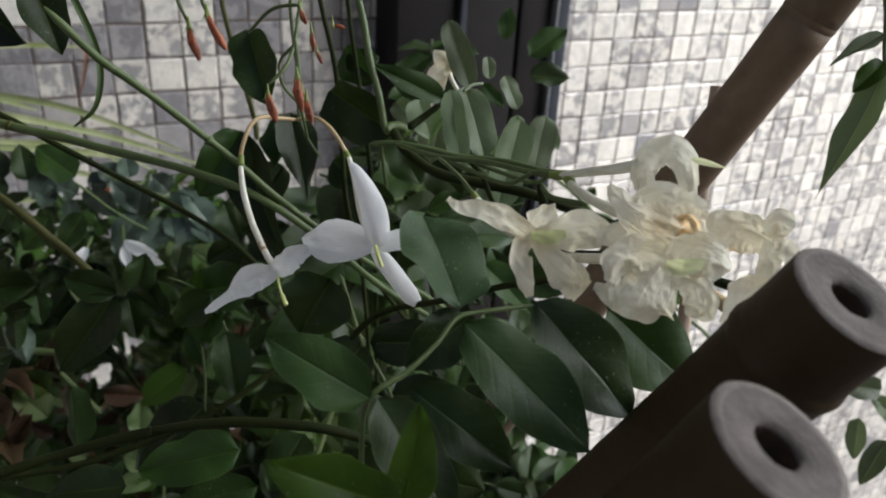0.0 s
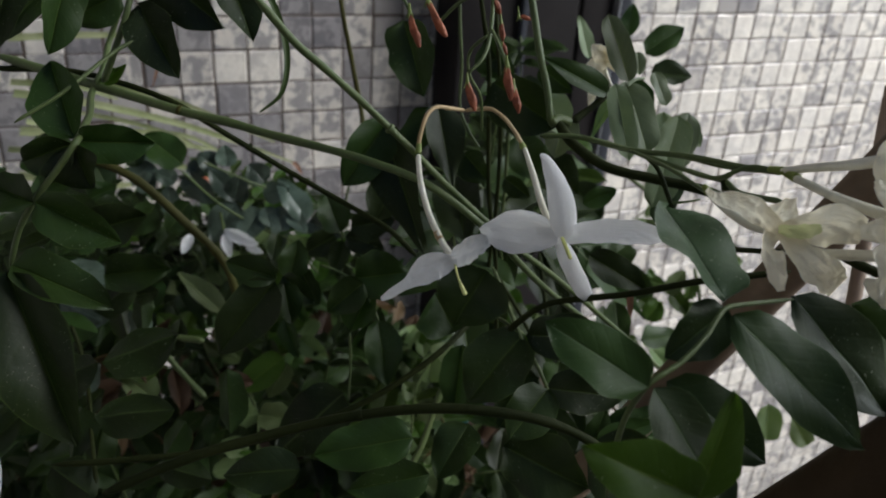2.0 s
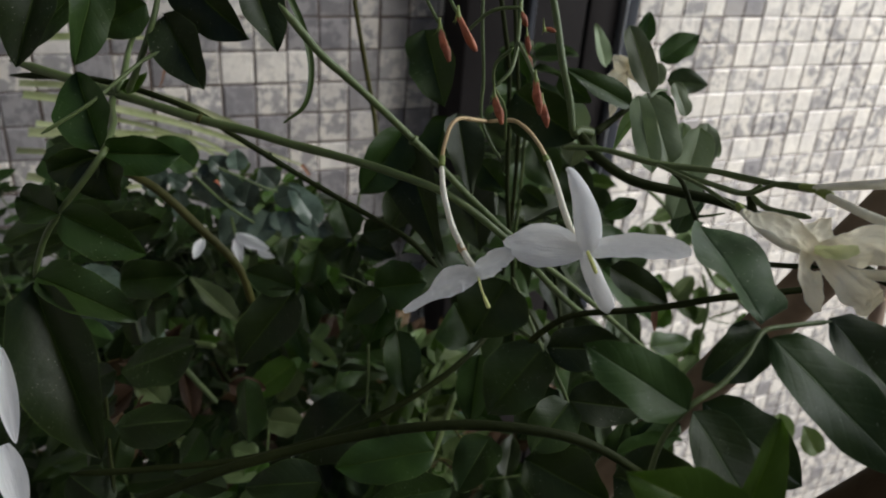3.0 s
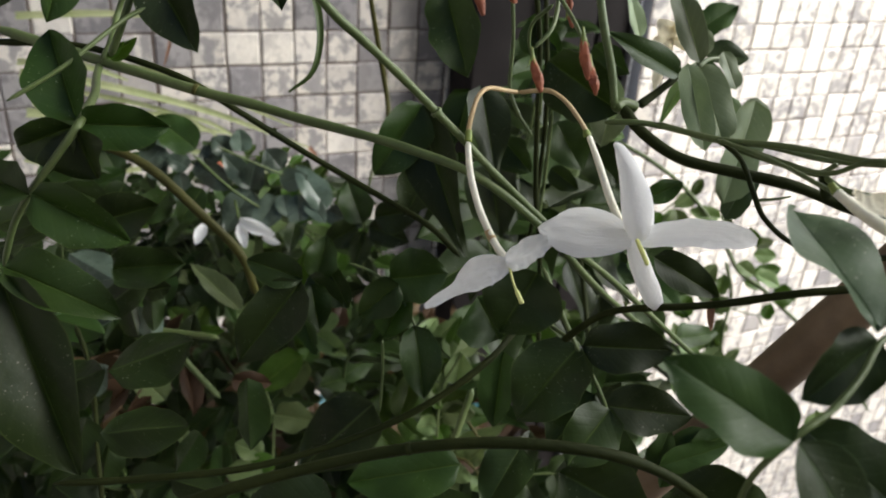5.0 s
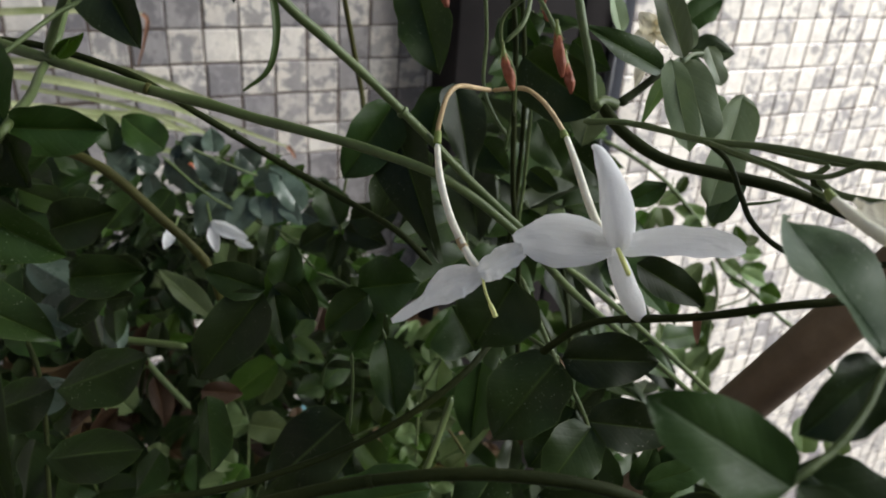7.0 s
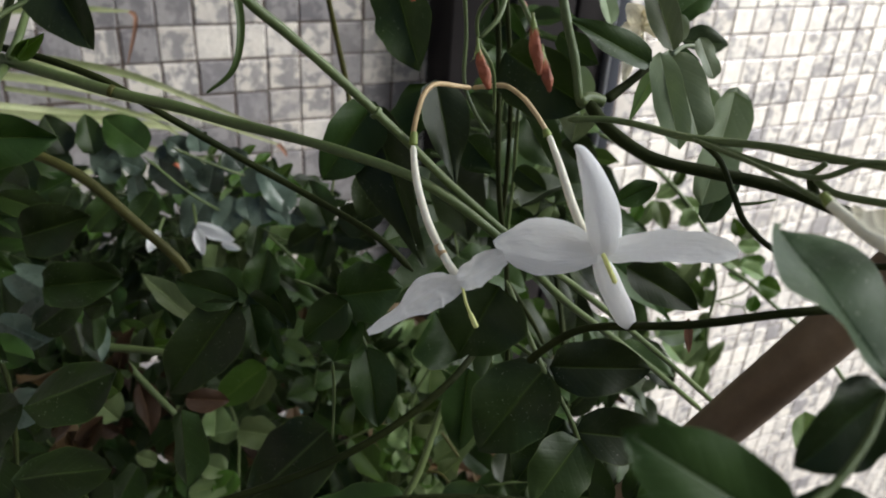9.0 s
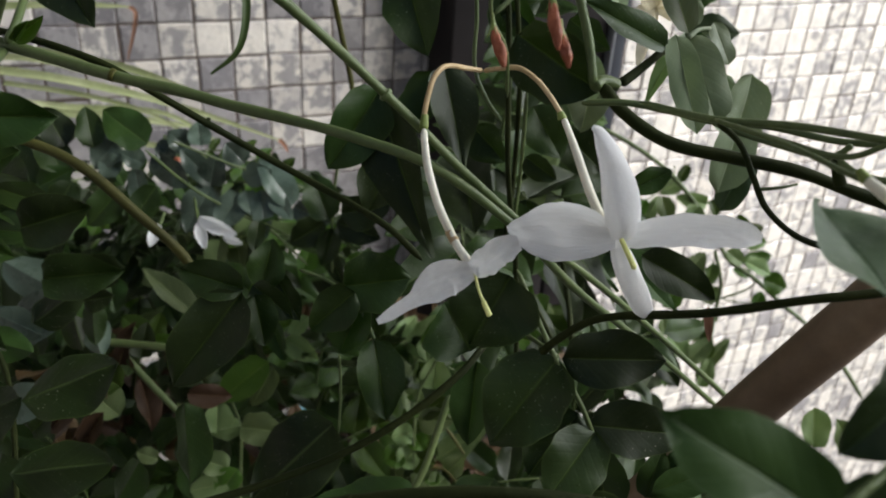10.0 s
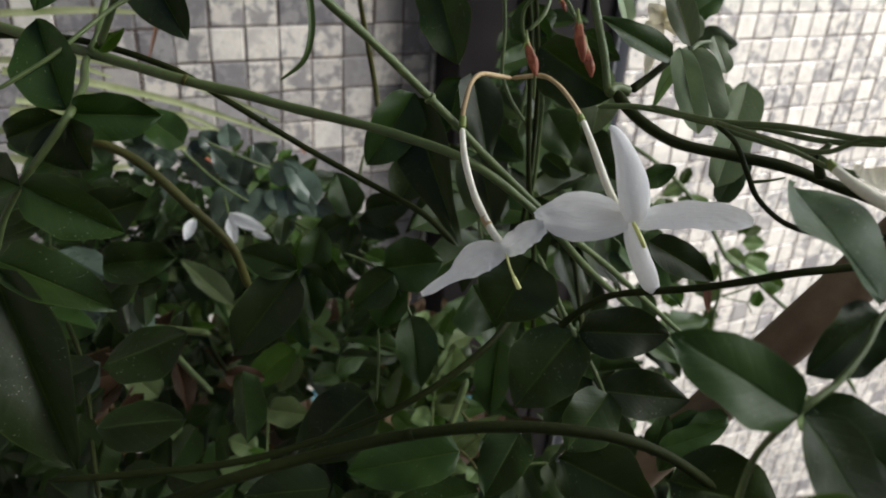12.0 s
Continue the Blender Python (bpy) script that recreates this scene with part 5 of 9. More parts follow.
leaflet(back_shoot, (0.0094, 0.2726, 1.1248), (0.0041, 0.2686, 1.1178), (0.0974, -0.8932, 0.4389), 0.00794, LEAF_SHEEN, fold=0.14, name="leaf")
leaflet(back_shoot, (0.0176, 0.2657, 1.1197), (0.0105, 0.2709, 1.1271), (0.1207, -0.7535, 0.6463), 0.01075, LEAF_SHEEN, fold=0.14, name="leaf")
leaflet(back_shoot, (0.0129, 0.2632, 1.1115), (0.0059, 0.2656, 1.1143), (-0.1500, -0.8947, 0.4207), 0.00794, LEAF_SHEEN, fold=0.14, name="leaf")
leaflet(back_shoot, (0.0338, 0.2574, 1.1188), (0.0278, 0.2607, 1.1239), (-0.0359, -0.8551, 0.5172), 0.00806, LEAF_SHEEN, fold=0.14, name="leaf")
leaflet(back_shoot, (0.0201, 0.2329, 1.1301), (0.0099, 0.2423, 1.1379), (-0.1722, -0.7298, 0.6616), 0.01162, fold=0.14, name="leaf")
leaflet(back_shoot, (0.0062, 0.2386, 1.1283), (0.0055, 0.2449, 1.1386), (0.0023, -0.8508, 0.5255), 0.00795, fold=0.14, name="leaf")
leaflet(back_shoot, (-0.0028, 0.2391, 1.1218), (-0.0073, 0.2470, 1.1317), (0.1113, -0.7491, 0.6530), 0.00969, fold=0.14, name="leaf")
leaflet(back_shoot, (-0.0126, 0.2411, 1.1170), (-0.0139, 0.2493, 1.1302), (-0.0963, -0.8467, 0.5233), 0.00969, fold=0.14, name="leaf")
leaflet(back_shoot, (-0.0007, 0.2368, 1.1196), (-0.0071, 0.2346, 1.1106), (-0.1792, -0.9198, 0.3490), 0.00839, fold=0.14, name="leaf")
leaflet(back_shoot, (-0.0099, 0.2401, 1.1176), (0.0002, 0.2382, 1.1227), (-0.2872, -0.9330, 0.2170), 0.00795, fold=0.14, name="leaf")
leaflet(back_shoot, (-0.0126, 0.2470, 1.1272), (-0.0221, 0.2562, 1.1353), (-0.2025, -0.7530, 0.6261), 0.01272, fold=0.14, name="leaf")
leaflet(back_shoot, (0.0110, 0.2303, 1.1180), (0.0015, 0.2293, 1.1086), (-0.2691, -0.8937, 0.3591), 0.00969, fold=0.14, name="leaf")
leaflet(back_shoot, (-0.0168, 0.2393, 1.1105), (-0.0275, 0.2473, 1.1155), (-0.2643, -0.7357, 0.6237), 0.01113, fold=0.14, name="leaf")
leaflet(back_shoot, (-0.0010, 0.2420, 1.1282), (-0.0052, 0.2495, 1.1377), (0.1009, -0.7570, 0.6456), 0.00969, fold=0.14, name="leaf")
leaflet(back_shoot, (-0.0076, 0.2320, 1.1055), (-0.0173, 0.2379, 1.1077), (-0.3325, -0.7521, 0.5691), 0.00954, fold=0.14, name="leaf")
leaflet(back_shoot, (0.0206, 0.2266, 1.1197), (0.0124, 0.2246, 1.1095), (-0.2591, -0.8869, 0.3824), 0.00807, fold=0.14, name="leaf")

# Leaflets too deep for the lamps, so their light is in their colour.
lit_shoot = thing("jasmine_shoot", "jasmine shoot deep in the bush, its leaflets coloured pale as if lit", "climbing plant", "jasmine vines")
stalk("stem", lit_shoot, [(0.0002, 0.1907, 1.0950), (0.0084, 0.1867, 1.0950), (0.0172, 0.1805, 1.0957)], 0.00105, 0.00090, STEM)
stalk("stem", lit_shoot, [(0.0042, 0.1973, 1.0881), (0.0109, 0.1894, 1.0801), (0.0166, 0.1831, 1.0739)], 0.00096, 0.00081, STEM)
stalk("stem", lit_shoot, [(0.0304, 0.1880, 1.0292), (0.0326, 0.1940, 1.0413), (0.0340, 0.1990, 1.0510), (0.0328, 0.2087, 1.0559)], 0.00043, 0.00043, STEM)
leaflet(lit_shoot, (0.0250, 0.1920, 1.0962), (0.0131, 0.2040, 1.1069), (0.1651, -0.5586, 0.8128), 0.00685, LEAF_FRESH_LIT, fold=0.3, name="leaf")
leaflet(lit_shoot, (0.0130, 0.2034, 1.0844), (0.0063, 0.2098, 1.0897), (-0.0184, -0.6547, 0.7557), 0.00662, LEAF_YOUNG, fold=0.3, name="leaf")
leaflet(lit_shoot, (0.0130, 0.2033, 1.0841), (0.0167, 0.2058, 1.0914), (0.1983, -0.9552, 0.2195), 0.00562, LEAF_YOUNG, fold=0.25, name="leaf")
leaflet(lit_shoot, (0.0119, 0.1946, 1.0898), (0.0205, 0.1912, 1.0910), (-0.3893, -0.8351, 0.3886), 0.00360, LEAF_YOUNG, fold=0.3, name="leaf")
leaflet(lit_shoot, (0.0024, 0.1889, 1.0721), (-0.0055, 0.1968, 1.0791), (0.0737, -0.6206, 0.7807), 0.00931, LEAF_FRESH_LIT, fold=0.35, name="leaf")
leaflet(lit_shoot, (0.0265, 0.1929, 1.0559), (0.0282, 0.1973, 1.0648), (0.0568, -0.9020, 0.4279), 0.00826, LEAF_FRESH_LIT, fold=0.35, name="leaf")
leaflet(lit_shoot, (0.0330, 0.1910, 1.0580), (0.0241, 0.1940, 1.0558), (-0.3859, -0.6984, 0.6028), 0.00683, LEAF_FRESH_LIT, fold=-0.35, name="leaf")
leaflet(lit_shoot, (0.0329, 0.1909, 1.0577), (0.0443, 0.1850, 1.0570), (-0.3047, -0.6714, 0.6756), 0.00944, LEAF_FRESH_LIT, fold=0.35, name="leaf")
leaflet(lit_shoot, (0.0431, 0.1959, 1.0748), (0.0281, 0.1967, 1.0637), (-0.4460, -0.7029, 0.5542), 0.01024, LEAF_YOUNG, fold=0.3, name="leaf")
leaflet(lit_shoot, (0.0459, 0.2027, 1.0674), (0.0380, 0.2002, 1.0565), (-0.4835, -0.7072, 0.5159), 0.00880, LEAF_FRESH_LIT, fold=0.3, name="leaf")
leaflet(lit_shoot, (0.0282, 0.1868, 1.0469), (0.0205, 0.1918, 1.0490), (-0.1229, -0.5444, 0.8298), 0.00727, LEAF_FRESH_LIT, fold=0.25, name="leaf")
leaflet(lit_shoot, (0.0304, 0.1858, 1.0470), (0.0241, 0.1845, 1.0395), (-0.4586, -0.7242, 0.5150), 0.00760, LEAF_YOUNG, fold=0.25, name="leaf")
leaflet(lit_shoot, (0.0100, 0.1962, 1.0480), (0.0045, 0.1999, 1.0498), (-0.0906, -0.5392, 0.8373), 0.00496, LEAF_FRESH_LIT, fold=0.2, name="leaf")
leaflet(lit_shoot, (0.0038, 0.1739, 1.1121), (-0.0035, 0.1797, 1.1161), (0.0365, -0.5311, 0.8465), 0.00736, fold=0.25, name="leaf")
leaflet(lit_shoot, (0.0520, 0.2134, 1.0693), (0.0607, 0.2060, 1.0636), (-0.3612, -0.7920, 0.4922), 0.00721, LEAF_FRESH_LIT, fold=0.3, name="leaf")
leaflet(lit_shoot, (0.0482, 0.2188, 1.0752), (0.0510, 0.2103, 1.0630), (-0.4777, -0.7695, 0.4239), 0.00680, fold=0.3, name="leaf")
leaflet(lit_shoot, (0.0637, 0.2304, 1.0649), (0.0564, 0.2297, 1.0577), (-0.4397, -0.7360, 0.5147), 0.00586, LEAF_FRESH_LIT, fold=0.2, name="leaf")
leaflet(lit_shoot, (0.0437, 0.2263, 1.0629), (0.0457, 0.2178, 1.0500), (-0.4545, -0.7753, 0.4385), 0.00708, fold=0.3, name="leaf")
leaflet(lit_shoot, (0.0682, 0.2202, 1.0943), (0.0710, 0.2136, 1.0851), (-0.4139, -0.7910, 0.4506), 0.00541, fold=0.3, name="leaf")
leaflet(lit_shoot, (0.0089, 0.1598, 1.1309), (-0.0037, 0.1643, 1.1282), (-0.3838, -0.8196, 0.4253), 0.00787, fold=0.4, name="leaf")
leaflet(lit_shoot, (0.0169, 0.1886, 1.0405), (0.0307, 0.1841, 1.0442), (-0.3868, -0.6559, 0.6482), 0.00651, LEAF_FRESH_LIT, fold=0.2, name="leaf")

# ---- small bright sprays near the wall ----

far_shoot = thing("jasmine_shoot", "thin jasmine runner with small fresh green leaflets before the bright wall", "climbing plant", "jasmine vines")
stalk("stem", far_shoot, [(0.2223, 0.2942, 1.0962), (0.2290, 0.2893, 1.0933), (0.2410, 0.2793, 1.0859), (0.2504, 0.2697, 1.0771), (0.2601, 0.2569, 1.0630), (0.2649, 0.2477, 1.0511), (0.2679, 0.2426, 1.0448), (0.2776, 0.2340, 1.0379), (0.2876, 0.2235, 1.0280), (0.2964, 0.2148, 1.0203), (0.3084, 0.2003, 1.0051), (0.3156, 0.1885, 0.9906)], 0.00110, 0.00100, STEM)
stalk("twig", far_shoot, [(0.2622, 0.2479, 1.0491), (0.2630, 0.2419, 1.0393), (0.2616, 0.2378, 1.0311), (0.2579, 0.2347, 1.0227), (0.2540, 0.2297, 1.0108), (0.2453, 0.2242, 0.9939)], 0.00090, 0.00060, STEM)
stalk("twig", far_shoot, [(0.2613, 0.2367, 1.0289), (0.2694, 0.2344, 1.0318), (0.2752, 0.2332, 1.0345), (0.2784, 0.2339, 1.0384)], 0.00060, 0.00040, STEM)
stalk("twig", far_shoot, [(0.2622, 0.2361, 1.0288), (0.2688, 0.2324, 1.0278), (0.2730, 0.2300, 1.0271), (0.2744, 0.2265, 1.0223)], 0.00040, 0.00030, STEM)
stalk("twig", far_shoot, [(0.2730, 0.2300, 1.0271), (0.2748, 0.2305, 1.0295), (0.2756, 0.2319, 1.0326)], 0.00030, 0.00020, STEM)
stalk("twig", far_shoot, [(0.2504, 0.2697, 1.0771), (0.2423, 0.2706, 1.0720), (0.2355, 0.2710, 1.0669)], 0.00060, 0.00030, STEM)
stalk("twig", far_shoot, [(0.2498, 0.2706, 1.0782), (0.2509, 0.2728, 1.0830)], 0.00040, 0.00030, STEM)
leaflet(far_shoot, (0.2528, 0.2702, 1.0757), (0.2586, 0.2718, 1.0834), (-0.1632, -0.6492, 0.7429), 0.00589, LEAF_YOUNG, fold=0.25, name="leaf")
leaflet(far_shoot, (0.2575, 0.2733, 1.0739), (0.2471, 0.2746, 1.0676), (-0.1502, -0.6017, 0.7845), 0.00814, LEAF_FRESH_LIT, fold=0.25, name="leaf")
leaflet(far_shoot, (0.2314, 0.2659, 1.0710), (0.2253, 0.2638, 1.0622), (-0.3081, -0.5297, 0.7903), 0.00625, LEAF_YOUNG, fold=0.25, name="leaf")
leaflet(far_shoot, (0.2440, 0.2710, 1.0689), (0.2337, 0.2686, 1.0561), (-0.1290, -0.8933, 0.4306), 0.00697, LEAF_FRESH_LIT, fold=0.25, name="leaf")
leaflet(far_shoot, (0.2431, 0.2685, 1.0701), (0.2444, 0.2607, 1.0576), (-0.4943, -0.6032, 0.6259), 0.00851, LEAF_FRESH_LIT, fold=0.25, name="leaf")
leaflet(far_shoot, (0.2632, 0.2594, 1.0673), (0.2495, 0.2671, 1.0693), (-0.6543, -0.6127, 0.4433), 0.00855, LEAF_FRESH_LIT, fold=0.25, name="leaf")
leaflet(far_shoot, (0.2563, 0.2572, 1.0680), (0.2488, 0.2568, 1.0611), (-0.0615, -0.6898, 0.7214), 0.00843, LEAF_FRESH_LIT, fold=0.25, name="leaf")
leaflet(far_shoot, (0.2602, 0.2551, 1.0719), (0.2614, 0.2503, 1.0646), (-0.1938, -0.8731, 0.4474), 0.00577, LEAF_YOUNG, fold=0.25, name="leaf")
leaflet(far_shoot, (0.2778, 0.2467, 1.0561), (0.2764, 0.2520, 1.0640), (-0.6141, -0.7096, 0.3454), 0.00642, LEAF_YOUNG, fold=0.25, name="leaf")
leaflet(far_shoot, (0.2799, 0.2501, 1.0548), (0.2894, 0.2469, 1.0573), (-0.5548, -0.6895, 0.4656), 0.00595, LEAF_FRESH_LIT, fold=0.25, name="leaf")
leaflet(far_shoot, (0.2805, 0.2491, 1.0498), (0.2909, 0.2442, 1.0499), (-0.1322, -0.8432, 0.5212), 0.00816, LEAF_FRESH_LIT, fold=0.25, name="leaf")
leaflet(far_shoot, (0.2788, 0.2443, 1.0408), (0.2923, 0.2403, 1.0451), (-0.3020, -0.6458, 0.7013), 0.00815, LEAF_YOUNG, fold=0.25, name="leaf")
leaflet(far_shoot, (0.2710, 0.2367, 1.0473), (0.2811, 0.2290, 1.0424), (-0.0535, -0.7202, 0.6917), 0.00893, LEAF_FRESH_LIT, fold=0.25, name="leaf")
leaflet(far_shoot, (0.2815, 0.2402, 1.0356), (0.2735, 0.2454, 1.0380), (-0.1178, -0.8431, 0.5246), 0.00489, LEAF_YOUNG, fold=0.25, name="leaf")
leaflet(far_shoot, (0.2794, 0.2311, 1.0391), (0.2884, 0.2249, 1.0360), (-0.5843, -0.6913, 0.4251), 0.01111, LEAF_YOUNG, fold=0.25, name="leaf")
leaflet(far_shoot, (0.2705, 0.2237, 1.0292), (0.2743, 0.2262, 1.0367), (-0.4546, -0.6017, 0.6567), 0.00626, LEAF_YOUNG, fold=0.25, name="leaf")
leaflet(far_shoot, (0.2617, 0.2401, 1.0525), (0.2679, 0.2342, 1.0474), (-0.2536, -0.7949, 0.5512), 0.00781, LEAF_FRESH_LIT, fold=0.25, name="leaf")
leaflet(far_shoot, (0.2387, 0.2549, 1.0482), (0.2410, 0.2517, 1.0447), (-0.1486, -0.7752, 0.6140), 0.00422, LEAF_YOUNG, fold=0.25, name="leaf")
leaflet(far_shoot, (0.2454, 0.2458, 1.0379), (0.2561, 0.2472, 1.0492), (-0.3337, -0.6205, 0.7097), 0.00950, LEAF_FRESH_LIT, fold=0.25, name="leaf")
leaflet(far_shoot, (0.2518, 0.2377, 1.0382), (0.2559, 0.2411, 1.0476), (-0.0893, -0.9205, 0.3804), 0.00783, LEAF_YOUNG, fold=0.25, name="leaf")
leaflet(far_shoot, (0.2519, 0.2501, 1.0357), (0.2586, 0.2414, 1.0261), (-0.1724, -0.9078, 0.3822), 0.00969, LEAF_YOUNG, fold=0.25, name="leaf")
leaflet(far_shoot, (0.2569, 0.2421, 1.0248), (0.2644, 0.2426, 1.0318), (-0.4205, -0.6310, 0.6520), 0.00917, LEAF_FRESH_LIT, fold=0.25, name="leaf")
leaflet(far_shoot, (0.2315, 0.2408, 1.0282), (0.2400, 0.2418, 1.0370), (-0.6416, -0.6354, 0.4297), 0.01094, LEAF_YOUNG, fold=0.25, name="leaf")
leaflet(far_shoot, (0.2422, 0.2609, 1.0391), (0.2529, 0.2547, 1.0374), (-0.4880, -0.5152, 0.7045), 0.00815, LEAF_YOUNG, fold=0.25, name="leaf")
leaflet(far_shoot, (0.2381, 0.2575, 1.0307), (0.2491, 0.2478, 1.0231), (-0.0834, -0.8353, 0.5435), 0.01085, LEAF_YOUNG, fold=0.25, name="leaf")
leaflet(far_shoot, (0.2340, 0.2379, 1.0133), (0.2341, 0.2432, 1.0226), (-0.2975, -0.6064, 0.7374), 0.00635, LEAF_FRESH_LIT, fold=0.25, name="leaf")
leaflet(far_shoot, (0.2325, 0.2352, 1.0160), (0.2403, 0.2255, 1.0056), (-0.1589, -0.6498, 0.7433), 0.00942, LEAF_FRESH_LIT, fold=0.25, name="leaf")
leaflet(far_shoot, (0.2453, 0.2397, 1.0083), (0.2575, 0.2372, 1.0142), (-0.5332, -0.4011, 0.7449), 0.00919, LEAF_FRESH_LIT, fold=0.25, name="leaf")
leaflet(far_shoot, (0.2392, 0.2258, 1.0057), (0.2513, 0.2261, 1.0163), (-0.4308, -0.6118, 0.6634), 0.00941, LEAF_FRESH_LIT, fold=0.25, name="leaf")
leaflet(far_shoot, (0.2532, 0.2293, 0.9949), (0.2680, 0.2306, 1.0095), (-0.3820, -0.5015, 0.7763), 0.00705, LEAF_FRESH_LIT, fold=0.25, name="leaf")
leaflet(far_shoot, (0.2475, 0.2225, 0.9912), (0.2540, 0.2269, 1.0043), (-0.4858, -0.6977, 0.5265), 0.00800, LEAF_FRESH_LIT, fold=0.25, name="leaf")
leaflet(far_shoot, (0.2484, 0.2236, 1.0066), (0.2489, 0.2300, 1.0181), (-0.6290, -0.6560, 0.4171), 0.00735, LEAF_YOUNG, fold=0.25, name="leaf")
leaflet(far_shoot, (0.2502, 0.2342, 1.0087), (0.2585, 0.2373, 1.0210), (-0.0649, -0.8905, 0.4503), 0.00805, LEAF_YOUNG, fold=0.25, name="leaf")
leaflet(far_shoot, (0.2266, 0.2315, 1.0065), (0.2275, 0.2245, 0.9952), (-0.0398, -0.7799, 0.6247), 0.00730, LEAF_YOUNG, fold=0.25, name="leaf")
leaflet(far_shoot, (0.2370, 0.2306, 1.0013), (0.2325, 0.2273, 0.9918), (-0.4919, -0.5834, 0.6462), 0.00689, LEAF_FRESH_LIT, fold=0.25, name="leaf")
leaflet(far_shoot, (0.2625, 0.2375, 1.0200), (0.2556, 0.2389, 1.0168), (-0.3867, -0.7110, 0.5873), 0.00702, LEAF_FRESH_LIT, fold=0.25, name="leaf")
leaflet(far_shoot, (0.2265, 0.2395, 1.0202), (0.2186, 0.2404, 1.0152), (-0.1257, -0.9131, 0.3879), 0.00783, LEAF_YOUNG, fold=0.25, name="leaf")
leaflet(far_shoot, (0.1807, 0.1200, 1.0629), (0.1829, 0.1249, 1.0733), (-0.3072, -0.5752, 0.7581), 0.00846, LEAF_FRESH_LIT, fold=0.25, outline=blunt, name="leaf")
leaflet(far_shoot, (0.2078, 0.1243, 1.0496), (0.2044, 0.1308, 1.0580), (-0.5262, -0.5012, 0.6869), 0.00816, LEAF_FRESH_LIT, fold=0.25, name="leaf")

fern_shoot = thing("jasmine_shoot", "young spring-green pinnate spray lit low in the tangle", "climbing plant", "jasmine vines")
stalk("stem", fern_shoot, [(0.0846, 0.1692, 1.0848), (0.0809, 0.1681, 1.0799), (0.0777, 0.1667, 1.0749), (0.0754, 0.1630, 1.0666), (0.0737, 0.1583, 1.0570)], 0.00039, 0.00039, STEM)
stalk("stem", fern_shoot, [(0.0783, 0.1490, 1.0881), (0.0745, 0.1464, 1.0805), (0.0699, 0.1435, 1.0716), (0.0644, 0.1416, 1.0639)], 0.00091, 0.00091, STEM)
stalk("stem", fern_shoot, [(0.0847, 0.1638, 1.0648), (0.0869, 0.1605, 1.0611), (0.0888, 0.1576, 1.0576)], 0.00048, 0.00040, STEM_OLIVE)
stalk("stem", fern_shoot, [(0.0763, 0.1573, 1.0574), (0.0811, 0.1548, 1.0572), (0.0835, 0.1523, 1.0549), (0.0852, 0.1499, 1.0523)], 0.00039, 0.00031, STEM_OLIVE)
leaflet(fern_shoot, (0.0810, 0.1696, 1.0782), (0.0788, 0.1710, 1.0831), (-0.1648, -0.9650, 0.2038), 0.00507, LEAF_YOUNG, fold=0.3, name="leaf")
leaflet(fern_shoot, (0.0825, 0.1672, 1.0753), (0.0840, 0.1696, 1.0851), (-0.4239, -0.8604, 0.2828), 0.00819, LEAF_FRESH_LIT, fold=0.3, name="leaf")
leaflet(fern_shoot, (0.0782, 0.1670, 1.0714), (0.0739, 0.1693, 1.0760), (-0.0633, -0.9189, 0.3894), 0.00624, LEAF_FRESH_LIT, fold=0.3, name="leaf")
leaflet(fern_shoot, (0.0781, 0.1667, 1.0709), (0.0730, 0.1676, 1.0725), (0.0936, -0.7156, 0.6922), 0.00673, LEAF_YOUNG, fold=0.3, name="leaf")
leaflet(fern_shoot, (0.0780, 0.1656, 1.0688), (0.0858, 0.1630, 1.0751), (-0.5965, -0.6526, 0.4672), 0.00585, LEAF_YOUNG, fold=0.3, name="leaf")
leaflet(fern_shoot, (0.0773, 0.1650, 1.0673), (0.0859, 0.1596, 1.0694), (-0.5231, -0.5874, 0.6175), 0.00741, LEAF_FRESH_LIT, fold=0.3, name="leaf")
leaflet(fern_shoot, (0.0756, 0.1643, 1.0647), (0.0691, 0.1646, 1.0641), (-0.0976, -0.7136, 0.6937), 0.00624, LEAF_FRESH_LIT, fold=0.3, name="leaf")
leaflet(fern_shoot, (0.0758, 0.1638, 1.0639), (0.0769, 0.1592, 1.0613), (-0.3499, -0.5278, 0.7739), 0.00585, LEAF_YOUNG, fold=0.3, name="leaf")
leaflet(fern_shoot, (0.0750, 0.1617, 1.0597), (0.0696, 0.1604, 1.0573), (-0.1721, -0.6475, 0.7424), 0.00702, LEAF_FRESH_LIT, fold=0.3, name="leaf")
leaflet(fern_shoot, (0.0749, 0.1610, 1.0583), (0.0792, 0.1564, 1.0584), (-0.5165, -0.4806, 0.7088), 0.00780, LEAF_YOUNG, fold=0.3, name="leaf")
leaflet(fern_shoot, (0.0818, 0.1550, 1.0538), (0.0770, 0.1535, 1.0515), (-0.1838, -0.5995, 0.7790), 0.00741, LEAF_FRESH_LIT, fold=0.3, name="leaf")
leaflet(fern_shoot, (0.0824, 0.1554, 1.0550), (0.0871, 0.1542, 1.0611), (-0.6664, -0.6375, 0.3867), 0.00585, LEAF_FRESH_LIT, fold=0.3, name="leaf")
leaflet(fern_shoot, (0.0855, 0.1513, 1.0505), (0.0819, 0.1498, 1.0493), (-0.0526, -0.5258, 0.8490), 0.00585, LEAF_FRESH_LIT, fold=0.3, name="leaf")
leaflet(fern_shoot, (0.0718, 0.1631, 1.0595), (0.0661, 0.1624, 1.0579), (-0.1259, -0.6688, 0.7327), 0.00702, LEAF_YOUNG, fold=0.3, name="leaf")
